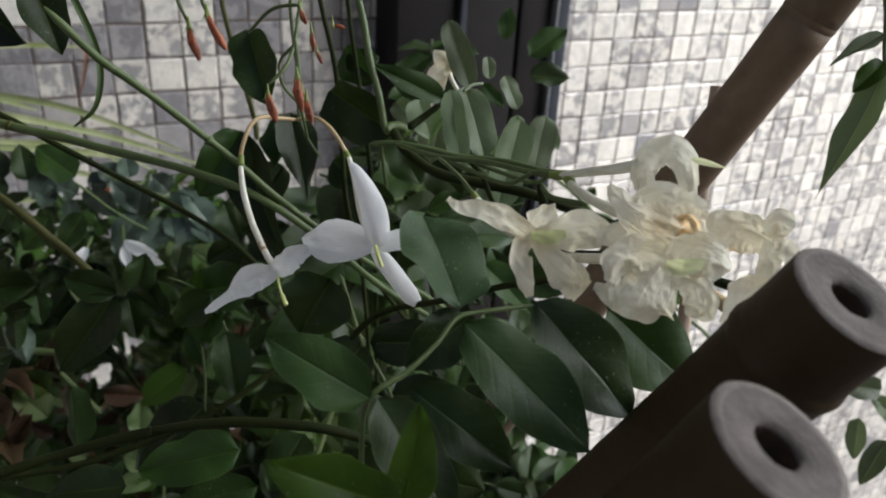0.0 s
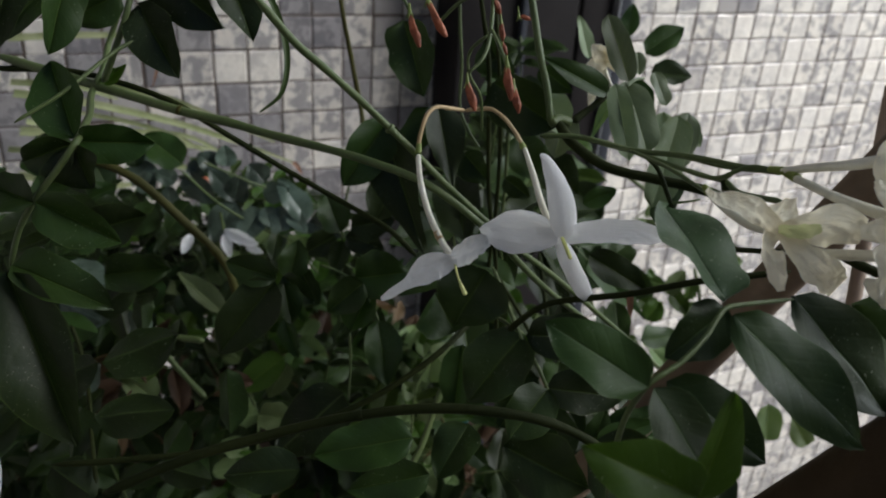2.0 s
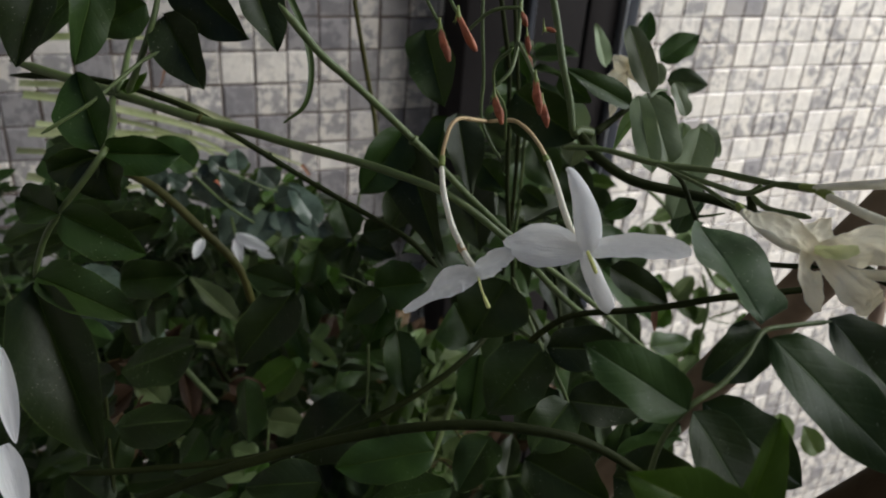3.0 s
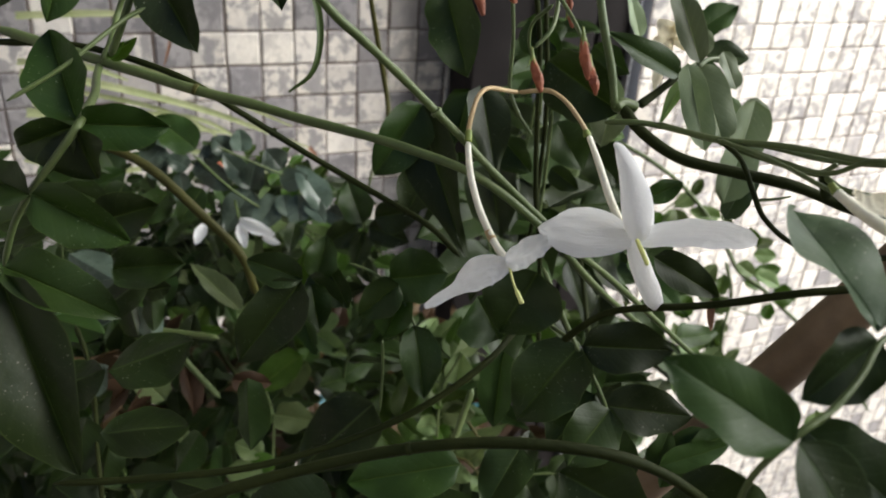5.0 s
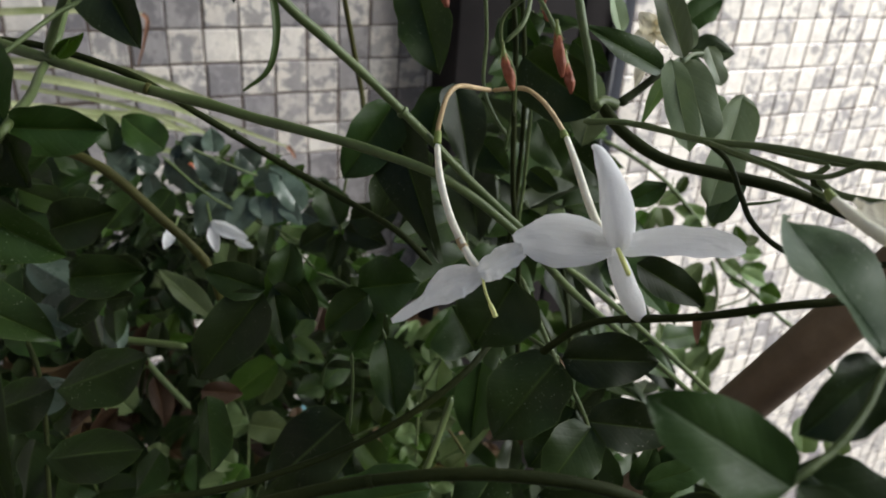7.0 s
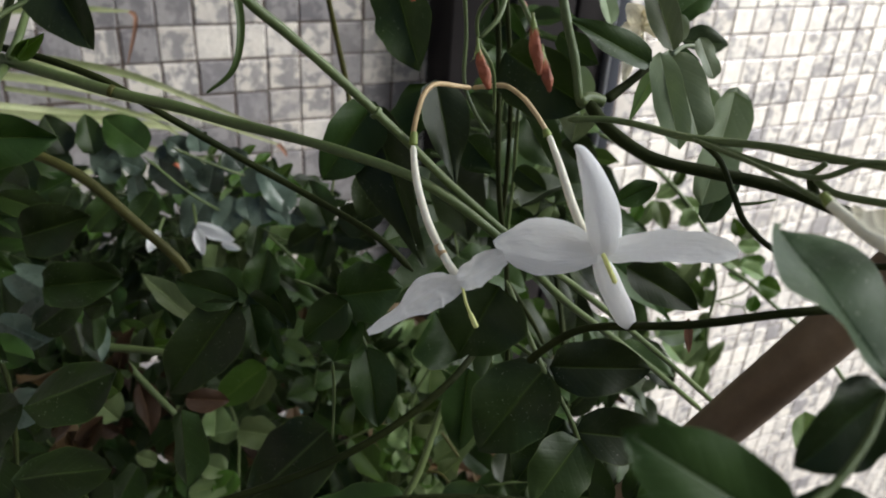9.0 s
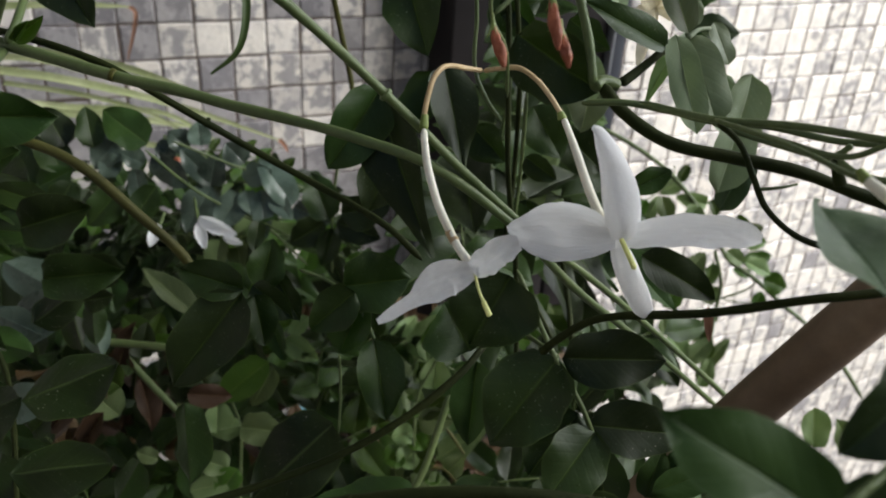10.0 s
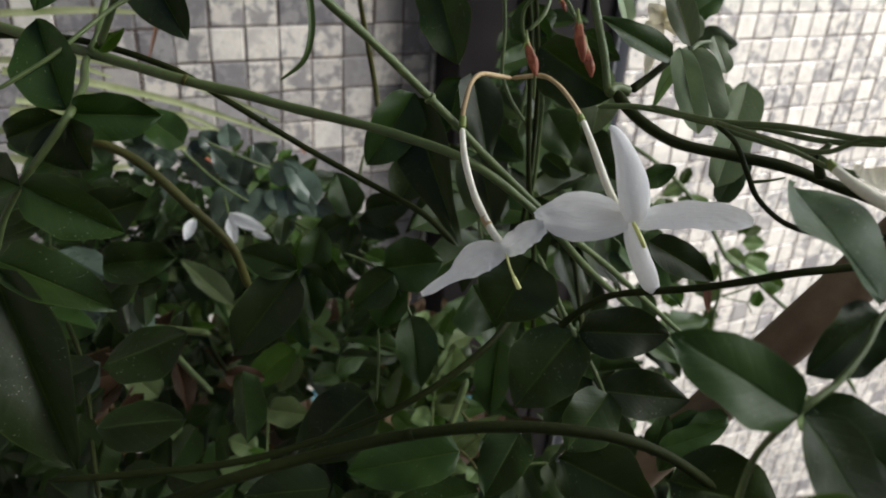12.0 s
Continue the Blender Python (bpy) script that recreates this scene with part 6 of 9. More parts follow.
leaflet(fern_shoot, (0.0821, 0.1745, 1.0876), (0.0812, 0.1699, 1.0833), (-0.3167, -0.6160, 0.7213), 0.00468, LEAF_FRESH_LIT, fold=0.3, name="leaf")
leaflet(fern_shoot, (0.0808, 0.1719, 1.0820), (0.0784, 0.1688, 1.0790), (-0.2112, -0.5885, 0.7804), 0.00468, LEAF_YOUNG, fold=0.3, name="leaf")
leaflet(fern_shoot, (0.0989, 0.1658, 1.0865), (0.0956, 0.1603, 1.0787), (-0.5349, -0.5696, 0.6240), 0.00515, LEAF_FRESH_LIT, fold=0.3, name="leaf")
leaflet(fern_shoot, (0.0978, 0.1660, 1.0861), (0.0944, 0.1632, 1.0827), (-0.2561, -0.5955, 0.7615), 0.00312, LEAF_YOUNG, fold=0.3, name="leaf")
leaflet(fern_shoot, (0.0814, 0.1724, 1.0834), (0.0856, 0.1743, 1.0944), (-0.4632, -0.8275, 0.3174), 0.00429, LEAF_YOUNG, fold=0.3, name="leaf")
leaflet(fern_shoot, (0.0780, 0.1572, 1.0544), (0.0791, 0.1536, 1.0535), (-0.4359, -0.3413, 0.8328), 0.00468, LEAF_YOUNG, fold=0.3, name="leaf")

# ---- green stems low behind the flowers ----

upright_shoot = thing("jasmine_shoot", "bundle of slender upright green jasmine stems before the dark post", "climbing plant", "jasmine vines")
stalk("stem", upright_shoot, [(0.0741, 0.1378, 1.2160), (0.0760, 0.1358, 1.2033), (0.0771, 0.1335, 1.1895), (0.0801, 0.1337, 1.1707), (0.0858, 0.1419, 1.1465), (0.0899, 0.1501, 1.1209), (0.0914, 0.1519, 1.0823)], 0.00044, 0.00059, STEM_DARK)
stalk("stem", upright_shoot, [(0.0863, 0.1411, 1.1672), (0.0928, 0.1508, 1.1460), (0.0941, 0.1523, 1.1282), (0.1038, 0.1569, 1.1011)], 0.00044, 0.00047, STEM)
stalk("stem", upright_shoot, [(0.0980, 0.1768, 1.1306), (0.0993, 0.1726, 1.1459), (0.0991, 0.1697, 1.1622)], 0.00044, 0.00032, STEM)
stalk("stem", upright_shoot, [(0.0974, 0.1269, 1.1089), (0.1033, 0.1400, 1.1147), (0.1036, 0.1473, 1.1276)], 0.00075, 0.00064, STEM_DARK)
stalk("stem", upright_shoot, [(0.0832, 0.1340, 1.1308), (0.0920, 0.1344, 1.1174), (0.0936, 0.1312, 1.1131)], 0.00059, 0.00050, STEM_DARK)
leaflet(upright_shoot, (0.1096, 0.1747, 1.1364), (0.1139, 0.1758, 1.1419), (-0.4067, -0.7785, 0.4780), 0.00592, LEAF_FRESH_LIT, fold=0.2, name="leaf")
leaflet(upright_shoot, (0.1088, 0.1743, 1.1351), (0.1018, 0.1789, 1.1373), (-0.4405, -0.8276, 0.3480), 0.00592, LEAF_FRESH_LIT, fold=0.2, name="leaf")
leaflet(upright_shoot, (0.1083, 0.1753, 1.1364), (0.1074, 0.1794, 1.1428), (-0.4978, -0.7578, 0.4218), 0.00532, LEAF_FRESH_LIT, fold=0.2, name="leaf")
leaflet(upright_shoot, (0.1121, 0.1728, 1.1353), (0.1175, 0.1727, 1.1395), (-0.3848, -0.7973, 0.4650), 0.00503, LEAF_FRESH_LIT, fold=0.2, name="leaf")
leaflet(upright_shoot, (0.1059, 0.1703, 1.1259), (0.1128, 0.1702, 1.1314), (-0.3062, -0.8786, 0.3664), 0.00661, LEAF_FRESH_LIT, fold=0.2, name="leaf")
leaflet(upright_shoot, (0.1050, 0.1722, 1.1284), (0.1001, 0.1691, 1.1190), (-0.5631, -0.6509, 0.5092), 0.00901, LEAF_FRESH_LIT, fold=0.2, name="leaf")
leaflet(upright_shoot, (0.1109, 0.1643, 1.1197), (0.1164, 0.1671, 1.1291), (-0.4700, -0.7307, 0.4952), 0.00739, LEAF_FRESH_LIT, fold=0.2, name="leaf")

# ---- the two white flowers ----

flower_pair = thing("flower_stalk", "two arching brown-green flower stalks meeting at the stem", "flower stalk", "jasmine flowers")
stalk("flower_stalk", flower_pair, [(0.0557, 0.1022, 1.1828), (0.0529, 0.1014, 1.1835), (0.0493, 0.0998, 1.1844), (0.0472, 0.0985, 1.1837), (0.0458, 0.0970, 1.1821), (0.0448, 0.0958, 1.1801), (0.0444, 0.0950, 1.1784)], 0.00033, 0.00035, BROWN_TUBE)
stalk("flower_stalk", flower_pair, [(0.0557, 0.1022, 1.1828), (0.0565, 0.0987, 1.1840), (0.0576, 0.0961, 1.1846), (0.0588, 0.0938, 1.1837), (0.0597, 0.0919, 1.1822), (0.0601, 0.0905, 1.1811), (0.0606, 0.0897, 1.1801)], 0.00033, 0.00035, BROWN_TUBE)

open_flower = thing("jasmine_flower", "open white jasmine flower hanging on a long pale tube", "flower", "jasmine flowers")
stalk("calyx", open_flower, [(0.0603, 0.0902, 1.1807), (0.0605, 0.0896, 1.1798)], 0.00043, 0.00066, CALYX)
stalk("flower_tube", open_flower, [(0.0606, 0.0897, 1.1801), (0.0603, 0.0858, 1.1773), (0.0594, 0.0809, 1.1744), (0.0591, 0.0774, 1.1724), (0.0593, 0.0749, 1.1714)], 0.00044, 0.00068, TUBE)
petal(open_flower, (0.0588, 0.0739, 1.1714), (0.0510, 0.0837, 1.1694), (-0.7015, -0.4351, 0.5645), 0.00685, PETAL, 0.35, -0.12, 0.05)
furled_petal(open_flower, [(0.0593, 0.0738, 1.1713), (0.0596, 0.0742, 1.1730), (0.0593, 0.0752, 1.1761), (0.0586, 0.0763, 1.1791), (0.0578, 0.0772, 1.1812), (0.0572, 0.0778, 1.1825), (0.0566, 0.0781, 1.1830)], (0.00105, 0.00196, 0.00210, 0.00161, 0.00112, 0.00063, 0.00028))
sheet_petal(open_flower, [(0.0596, 0.0736, 1.1715), (0.0614, 0.0720, 1.1725), (0.0642, 0.0703, 1.1732), (0.0675, 0.0686, 1.1735), (0.0703, 0.0672, 1.1733), (0.0723, 0.0664, 1.1729)], (0.00181, 0.00306, 0.00348, 0.00348, 0.00278, 0.00083), 0.7, 0.035, PETAL)
furled_petal(open_flower, [(0.0593, 0.0741, 1.1707), (0.0614, 0.0749, 1.1676), (0.0639, 0.0756, 1.1639), (0.0663, 0.0760, 1.1604), (0.0675, 0.0760, 1.1586)], (0.00090, 0.00142, 0.00157, 0.00149, 0.00097))
stalk("stigma", open_flower, [(0.0590, 0.0733, 1.1717), (0.0587, 0.0716, 1.1710), (0.0587, 0.0698, 1.1697)], 0.00026, 0.00030, STIGMA)

side_flower = thing("jasmine_flower", "white jasmine flower in profile with narrow folded petals", "flower", "jasmine flowers")
stalk("calyx", side_flower, [(0.0448, 0.0957, 1.1799), (0.0444, 0.0949, 1.1783)], 0.00044, 0.00060, CALYX)
stalk("flower_tube", side_flower, [(0.0444, 0.0950, 1.1785), (0.0442, 0.0929, 1.1745), (0.0447, 0.0903, 1.1703), (0.0454, 0.0878, 1.1676), (0.0459, 0.0858, 1.1660), (0.0467, 0.0837, 1.1647)], 0.00044, 0.00060, TUBE)
stalk("tube_end", side_flower, [(0.0453, 0.0881, 1.1678), (0.0455, 0.0874, 1.1671), (0.0456, 0.0867, 1.1668)], 0.00060, 0.00063, BROWN_TUBE)
sheet_petal(side_flower, [(0.0469, 0.0833, 1.1646), (0.0452, 0.0836, 1.1641), (0.0437, 0.0841, 1.1638), (0.0419, 0.0844, 1.1626), (0.0405, 0.0847, 1.1615), (0.0392, 0.0849, 1.1607), (0.0372, 0.0854, 1.1593), (0.0355, 0.0859, 1.1581)], (0.00166, 0.00317, 0.00453, 0.00407, 0.00272, 0.00166, 0.00151, 0.00068), 0.5, 0.07, PETAL)
sheet_petal(side_flower, [(0.0462, 0.0831, 1.1649), (0.0475, 0.0824, 1.1662), (0.0492, 0.0819, 1.1675), (0.0513, 0.0817, 1.1683)], (0.00164, 0.00314, 0.00314, 0.00179), 0.6, 0.09, PETAL)
sheet_petal(side_flower, [(0.0469, 0.0835, 1.1640), (0.0483, 0.0826, 1.1649), (0.0498, 0.0819, 1.1659)], (0.00136, 0.00166, 0.00075), 0.4, 0.09, PETAL)
stalk("stigma", side_flower, [(0.0466, 0.0831, 1.1644), (0.0464, 0.0814, 1.1630), (0.0465, 0.0801, 1.1620)], 0.00017, 0.00020, STIGMA)
stalk("stigma_tip", side_flower, [(0.0465, 0.0803, 1.1621), (0.0467, 0.0787, 1.1609)], 0.00031, 0.00036, STIGMA)

# ---- withered red-brown buds ----

bud_spray = thing("bud_cluster", "drooping green stalks with withered red-brown flower buds", "flower bud", "jasmine flowers")
stalk("stalk", bud_spray, [(0.0563, 0.0968, 1.2081), (0.0536, 0.0913, 1.2024), (0.0516, 0.0876, 1.1983), (0.0495, 0.0849, 1.1958), (0.0468, 0.0839, 1.1938)], 0.00038, 0.00024, STEM)
stalk("stalk", bud_spray, [(0.0519, 0.0879, 1.1991), (0.0504, 0.0814, 1.1973), (0.0494, 0.0775, 1.1959)], 0.00028, 0.00023, STEM)
stalk("stalk", bud_spray, [(0.0471, 0.0963, 1.1985), (0.0502, 0.0942, 1.2022), (0.0534, 0.0918, 1.2032), (0.0536, 0.0913, 1.2024)], 0.00030, 0.00025, STEM)
stalk("stalk", bud_spray, [(0.0522, 0.0896, 1.1979), (0.0505, 0.0915, 1.1951), (0.0509, 0.0919, 1.1916), (0.0538, 0.0932, 1.1876), (0.0556, 0.0951, 1.1813)], 0.00025, 0.00023, STEM)
stalk("stalk", bud_spray, [(0.0355, 0.0868, 1.2090), (0.0354, 0.0839, 1.2060), (0.0363, 0.0804, 1.2027)], 0.00025, 0.00021, STEM)
stalk("stalk", bud_spray, [(0.0387, 0.0852, 1.2092), (0.0383, 0.0824, 1.2058), (0.0387, 0.0798, 1.2038)], 0.00025, 0.00021, STEM)
calyx(bud_spray, (0.0467, 0.0841, 1.1939), (0.0465, 0.0833, 1.1923), 0.00043)
withered_bud(bud_spray, (0.0466, 0.0834, 1.1926), (0.0470, 0.0813, 1.1891), 0.00056)
calyx(bud_spray, (0.0490, 0.0774, 1.1976), (0.0489, 0.0766, 1.1961), 0.00040)
withered_bud(bud_spray, (0.0489, 0.0768, 1.1964), (0.0488, 0.0746, 1.1923), 0.00053)
calyx(bud_spray, (0.0500, 0.0766, 1.1947), (0.0498, 0.0758, 1.1933), 0.00038)
withered_bud(bud_spray, (0.0499, 0.0759, 1.1935), (0.0500, 0.0743, 1.1906), 0.00050)
calyx(bud_spray, (0.0499, 0.0782, 1.1953), (0.0498, 0.0774, 1.1938), 0.00033)
withered_bud(bud_spray, (0.0498, 0.0775, 1.1941), (0.0504, 0.0758, 1.1914), 0.00043)
calyx(bud_spray, (0.0363, 0.0809, 1.2037), (0.0362, 0.0802, 1.2023), 0.00041)
withered_bud(bud_spray, (0.0363, 0.0804, 1.2025), (0.0368, 0.0781, 1.1988), 0.00053)
calyx(bud_spray, (0.0386, 0.0806, 1.2052), (0.0385, 0.0799, 1.2038), 0.00043)
withered_bud(bud_spray, (0.0385, 0.0800, 1.2040), (0.0400, 0.0772, 1.2002), 0.00057)
calyx(bud_spray, (0.0539, 0.0920, 1.2039), (0.0538, 0.0912, 1.2023), 0.00039)
withered_bud(bud_spray, (0.0538, 0.0913, 1.2026), (0.0543, 0.0901, 1.2008), 0.00051)
calyx(bud_spray, (0.0558, 0.0930, 1.2007), (0.0557, 0.0921, 1.1990), 0.00028)
withered_bud(bud_spray, (0.0558, 0.0923, 1.1993), (0.0556, 0.0909, 1.1966), 0.00036)
calyx(bud_spray, (0.0570, 0.0943, 1.1973), (0.0569, 0.0934, 1.1956), 0.00028)
withered_bud(bud_spray, (0.0570, 0.0935, 1.1959), (0.0574, 0.0925, 1.1943), 0.00037)
calyx(bud_spray, (0.0598, 0.0949, 1.2011), (0.0597, 0.0940, 1.1994), 0.00028)
withered_bud(bud_spray, (0.0598, 0.0942, 1.1997), (0.0613, 0.0932, 1.1994), 0.00037)
stalk("node_ring", low_shoot, [(0.0241, 0.0619, 1.1562), (0.0247, 0.0617, 1.1564)], 0.00074, 0.00074, STEM_DARK)
stalk("node_ring", second_shoot, [(0.0399, 0.0967, 1.1825), (0.0403, 0.0966, 1.1821)], 0.00087, 0.00087, STEM)
stalk("node_ring", dark_shoot, [(0.0230, 0.1260, 1.1710), (0.0235, 0.1259, 1.1707)], 0.00078, 0.00078, STEM_DARK)

# ---- near spray of leaves and the cream flowers ----

near_spray = thing("jasmine_shoot", "jasmine shoot with broad dark leaflets and a pale green rachis", "climbing plant", "jasmine vines")
near_rachis = stalk("rachis", near_spray, [(0.0425, 0.0347, 1.1611), (0.0425, 0.0347, 1.1702), (0.0422, 0.0323, 1.1770), (0.0461, 0.0325, 1.1789), (0.0495, 0.0335, 1.1805), (0.0523, 0.0348, 1.1821), (0.0549, 0.0348, 1.1823), (0.0609, 0.0342, 1.1822)], 0.00030, 0.00026, STEM)
leaflet(near_rachis, (0.0422, 0.0319, 1.1773), (0.0341, 0.0384, 1.1822), (-0.2600, -0.7900, 0.5550), 0.00590, LEAF_MID, fold=0.15, name="leaflet")
leaflet(near_rachis, (0.0531, 0.0356, 1.1826), (0.0546, 0.0482, 1.1874), (0.0978, -0.7892, 0.6063), 0.00880, LEAF_SOFT, fold=0.2, outline=blunt, name="leaflet")
leaflet(near_rachis, (0.0546, 0.0364, 1.1808), (0.0474, 0.0360, 1.1767), (-0.2704, -0.8045, 0.5289), 0.00557, LEAF_MID, fold=0.25, name="leaflet")
leaflet(near_rachis, (0.0527, 0.0339, 1.1820), (0.0612, 0.0223, 1.1721), (-0.1034, -0.6888, 0.7175), 0.00811, LEAF_MID, fold=0.15, outline=elliptic, name="leaflet")
leaflet(near_rachis, (0.0612, 0.0347, 1.1823), (0.0689, 0.0256, 1.1717), (-0.1481, -0.8004, 0.5809), 0.00856, LEAF_MID, fold=0.15, outline=elliptic, name="leaflet")
leaflet(near_rachis, (0.0711, 0.0349, 1.1794), (0.0789, 0.0277, 1.1712), (-0.2454, -0.8320, 0.4975), 0.00892, LEAF_MID, fold=0.15, outline=elliptic, name="leaflet")
leaflet(near_rachis, (0.0431, 0.0323, 1.1768), (0.0471, 0.0234, 1.1676), (0.0294, -0.7110, 0.7025), 0.00666, LEAF_MID, fold=0.15, outline=elliptic, name="leaflet")
leaflet(near_rachis, (0.0484, 0.0360, 1.1738), (0.0565, 0.0282, 1.1670), (-0.0956, -0.7076, 0.7001), 0.00686, LEAF_MID, fold=0.15, outline=elliptic, name="leaflet")
leaflet(near_rachis, (0.0419, 0.0232, 1.1715), (0.0433, 0.0235, 1.1827), (-0.2549, -0.9651, 0.0600), 0.00412, LEAF_YOUNG, fold=0.3, name="leaflet")
leaflet(near_rachis, (0.0408, 0.0222, 1.1732), (0.0309, 0.0264, 1.1784), (-0.2187, -0.9199, 0.3254), 0.00639, LEAF_YOUNG, fold=0.3, name="leaflet")

cream_cluster = thing("flower_stalk", "dark stalk bearing a bunch of fading cream jasmine flowers", "flower stalk", "jasmine flowers")
stalk("stalk", cream_cluster, [(0.0657, 0.0825, 1.1838), (0.0687, 0.0737, 1.1843), (0.0721, 0.0654, 1.1859), (0.0743, 0.0573, 1.1870), (0.0759, 0.0520, 1.1879)], 0.00039, 0.00039, STEM)
stalk("stalk", cream_cluster, [(0.0687, 0.0737, 1.1843), (0.0711, 0.0650, 1.1843), (0.0724, 0.0596, 1.1848), (0.0744, 0.0562, 1.1874), (0.0759, 0.0520, 1.1879)], 0.00033, 0.00028, STEM)
stalk("stalk", cream_cluster, [(0.0687, 0.0737, 1.1843), (0.0656, 0.0613, 1.1862), (0.0637, 0.0539, 1.1868), (0.0628, 0.0508, 1.1871)], 0.00029, 0.00027, STEM)

cream_flower_a = thing("jasmine_flower", "fading cream jasmine flower with crinkled spreading petals", "flower", "jasmine flowers")
stalk("flower_tube", cream_flower_a, [(0.0624, 0.0506, 1.1875), (0.0628, 0.0473, 1.1865), (0.0639, 0.0445, 1.1857), (0.0651, 0.0421, 1.1859)], 0.00046, 0.00081, TUBE)
stalk("calyx", cream_flower_a, [(0.0623, 0.0512, 1.1880), (0.0625, 0.0502, 1.1873)], 0.00030, 0.00056, CALYX)
sheet_petal(cream_flower_a, [(0.0648, 0.0412, 1.1863), (0.0620, 0.0418, 1.1882), (0.0586, 0.0420, 1.1899), (0.0559, 0.0425, 1.1905), (0.0550, 0.0433, 1.1912)], (0.0016, 0.0025, 0.0021, 0.0012, 0.0004), 0.3, 0.1)
sheet_petal(cream_flower_a, [(0.0651, 0.0417, 1.1863), (0.0668, 0.0431, 1.1870), (0.0690, 0.0434, 1.1875)], (0.0022, 0.0034, 0.0022), 0.4, 0.14)
sheet_petal(cream_flower_a, [(0.0648, 0.0412, 1.1862), (0.0670, 0.0397, 1.1868), (0.0684, 0.0372, 1.1882), (0.0697, 0.0353, 1.1881)], (0.0017, 0.0036, 0.0043, 0.0026), 0.2, 0.1)
sheet_petal(cream_flower_a, [(0.0645, 0.0414, 1.1863), (0.0624, 0.0400, 1.1852), (0.0619, 0.0380, 1.1834), (0.0621, 0.0369, 1.1815)], (0.0017, 0.0025, 0.0020, 0.0008), 0.4, 0.14)
sheet_petal(cream_flower_a, [(0.0649, 0.0411, 1.1861), (0.0655, 0.0381, 1.1846), (0.0661, 0.0352, 1.1834), (0.0667, 0.0340, 1.1828)], (0.0017, 0.0030, 0.0037, 0.0030), 0.25, 0.12)
sheet_petal(cream_flower_a, [(0.0642, 0.0410, 1.1865), (0.0652, 0.0389, 1.1871), (0.0663, 0.0376, 1.1880)], (0.0008, 0.0016, 0.0008), 0.5, 0.06, TINGE, "green_fold")

cream_flower_b = thing("jasmine_flower", "fading cream jasmine flower with limp folded petals", "flower", "jasmine flowers")
stalk("flower_tube", cream_flower_b, [(0.0685, 0.0428, 1.1823), (0.0716, 0.0362, 1.1847), (0.0729, 0.0300, 1.1872)], 0.00059, 0.00069, TUBE)
sheet_petal(cream_flower_b, [(0.0720, 0.0286, 1.1884), (0.0733, 0.0272, 1.1892), (0.0749, 0.0257, 1.1892), (0.0762, 0.0248, 1.1875)], (0.0022, 0.0041, 0.0046, 0.0022), -0.3, 0.1)
sheet_petal(cream_flower_b, [(0.0721, 0.0288, 1.1881), (0.0693, 0.0297, 1.1888), (0.0672, 0.0298, 1.1883), (0.0661, 0.0293, 1.1863)], (0.0026, 0.0037, 0.0034, 0.0015), 0.3, 0.14)
sheet_petal(cream_flower_b, [(0.0721, 0.0286, 1.1877), (0.0700, 0.0277, 1.1863), (0.0684, 0.0273, 1.1848), (0.0680, 0.0276, 1.1827)], (0.0030, 0.0065, 0.0073, 0.0039), -0.35, 0.1)
sheet_petal(cream_flower_b, [(0.0688, 0.0289, 1.1848), (0.0668, 0.0294, 1.1848), (0.0652, 0.0306, 1.1855)], (0.0036, 0.0025, 0.0007), 0.2, 0.12)
sheet_petal(cream_flower_b, [(0.0729, 0.0279, 1.1874), (0.0737, 0.0261, 1.1861), (0.0740, 0.0249, 1.1846), (0.0735, 0.0250, 1.1832)], (0.0022, 0.0031, 0.0034, 0.0019), 0.2, 0.14)
sheet_petal(cream_flower_b, [(0.0714, 0.0279, 1.1880), (0.0719, 0.0259, 1.1886), (0.0735, 0.0250, 1.1893)], (0.0008, 0.0016, 0.0008), 0.5, 0.06, TINGE, "green_fold")

cream_flower_c = thing("jasmine_flower", "fading cream jasmine flower with a peach-tinted throat", "flower", "jasmine flowers")
stalk("flower_tube", cream_flower_c, [(0.0759, 0.0520, 1.1879), (0.0737, 0.0460, 1.1887), (0.0737, 0.0410, 1.1887), (0.0750, 0.0366, 1.1887), (0.0774, 0.0336, 1.1888)], 0.00043, 0.00084, TUBE)
stalk("calyx", cream_flower_c, [(0.0760, 0.0526, 1.1880), (0.0748, 0.0490, 1.1884)], 0.00043, 0.00069, CALYX)
part("throat", tube_bm([(0.0781, 0.0332, 1.1888), (0.0769, 0.0317, 1.1896), (0.0761, 0.0308, 1.1900)], lambda v: 0.00012 + 0.00133 * v, 14, 8, closed=False, wobble=0.2), THROAT, cream_flower_c, "peach-tinted flower throat")
sheet_petal(cream_flower_c, [(0.0767, 0.0318, 1.1906), (0.0759, 0.0323, 1.1921), (0.0743, 0.0335, 1.1927), (0.0722, 0.0347, 1.1916)], (0.0026, 0.0035, 0.0030, 0.0015), 0.3, 0.12)
sheet_petal(cream_flower_c, [(0.0768, 0.0316, 1.1907), (0.0780, 0.0323, 1.1916), (0.0795, 0.0330, 1.1921)], (0.0026, 0.0032, 0.0018), 0.3, 0.12)
sheet_petal(cream_flower_c, [(0.0750, 0.0309, 1.1892), (0.0722, 0.0318, 1.1909), (0.0702, 0.0328, 1.1921), (0.0695, 0.0344, 1.1931), (0.0690, 0.0351, 1.1940)], (0.0030, 0.0044, 0.0031, 0.0017, 0.0006), 0.25, 0.1)
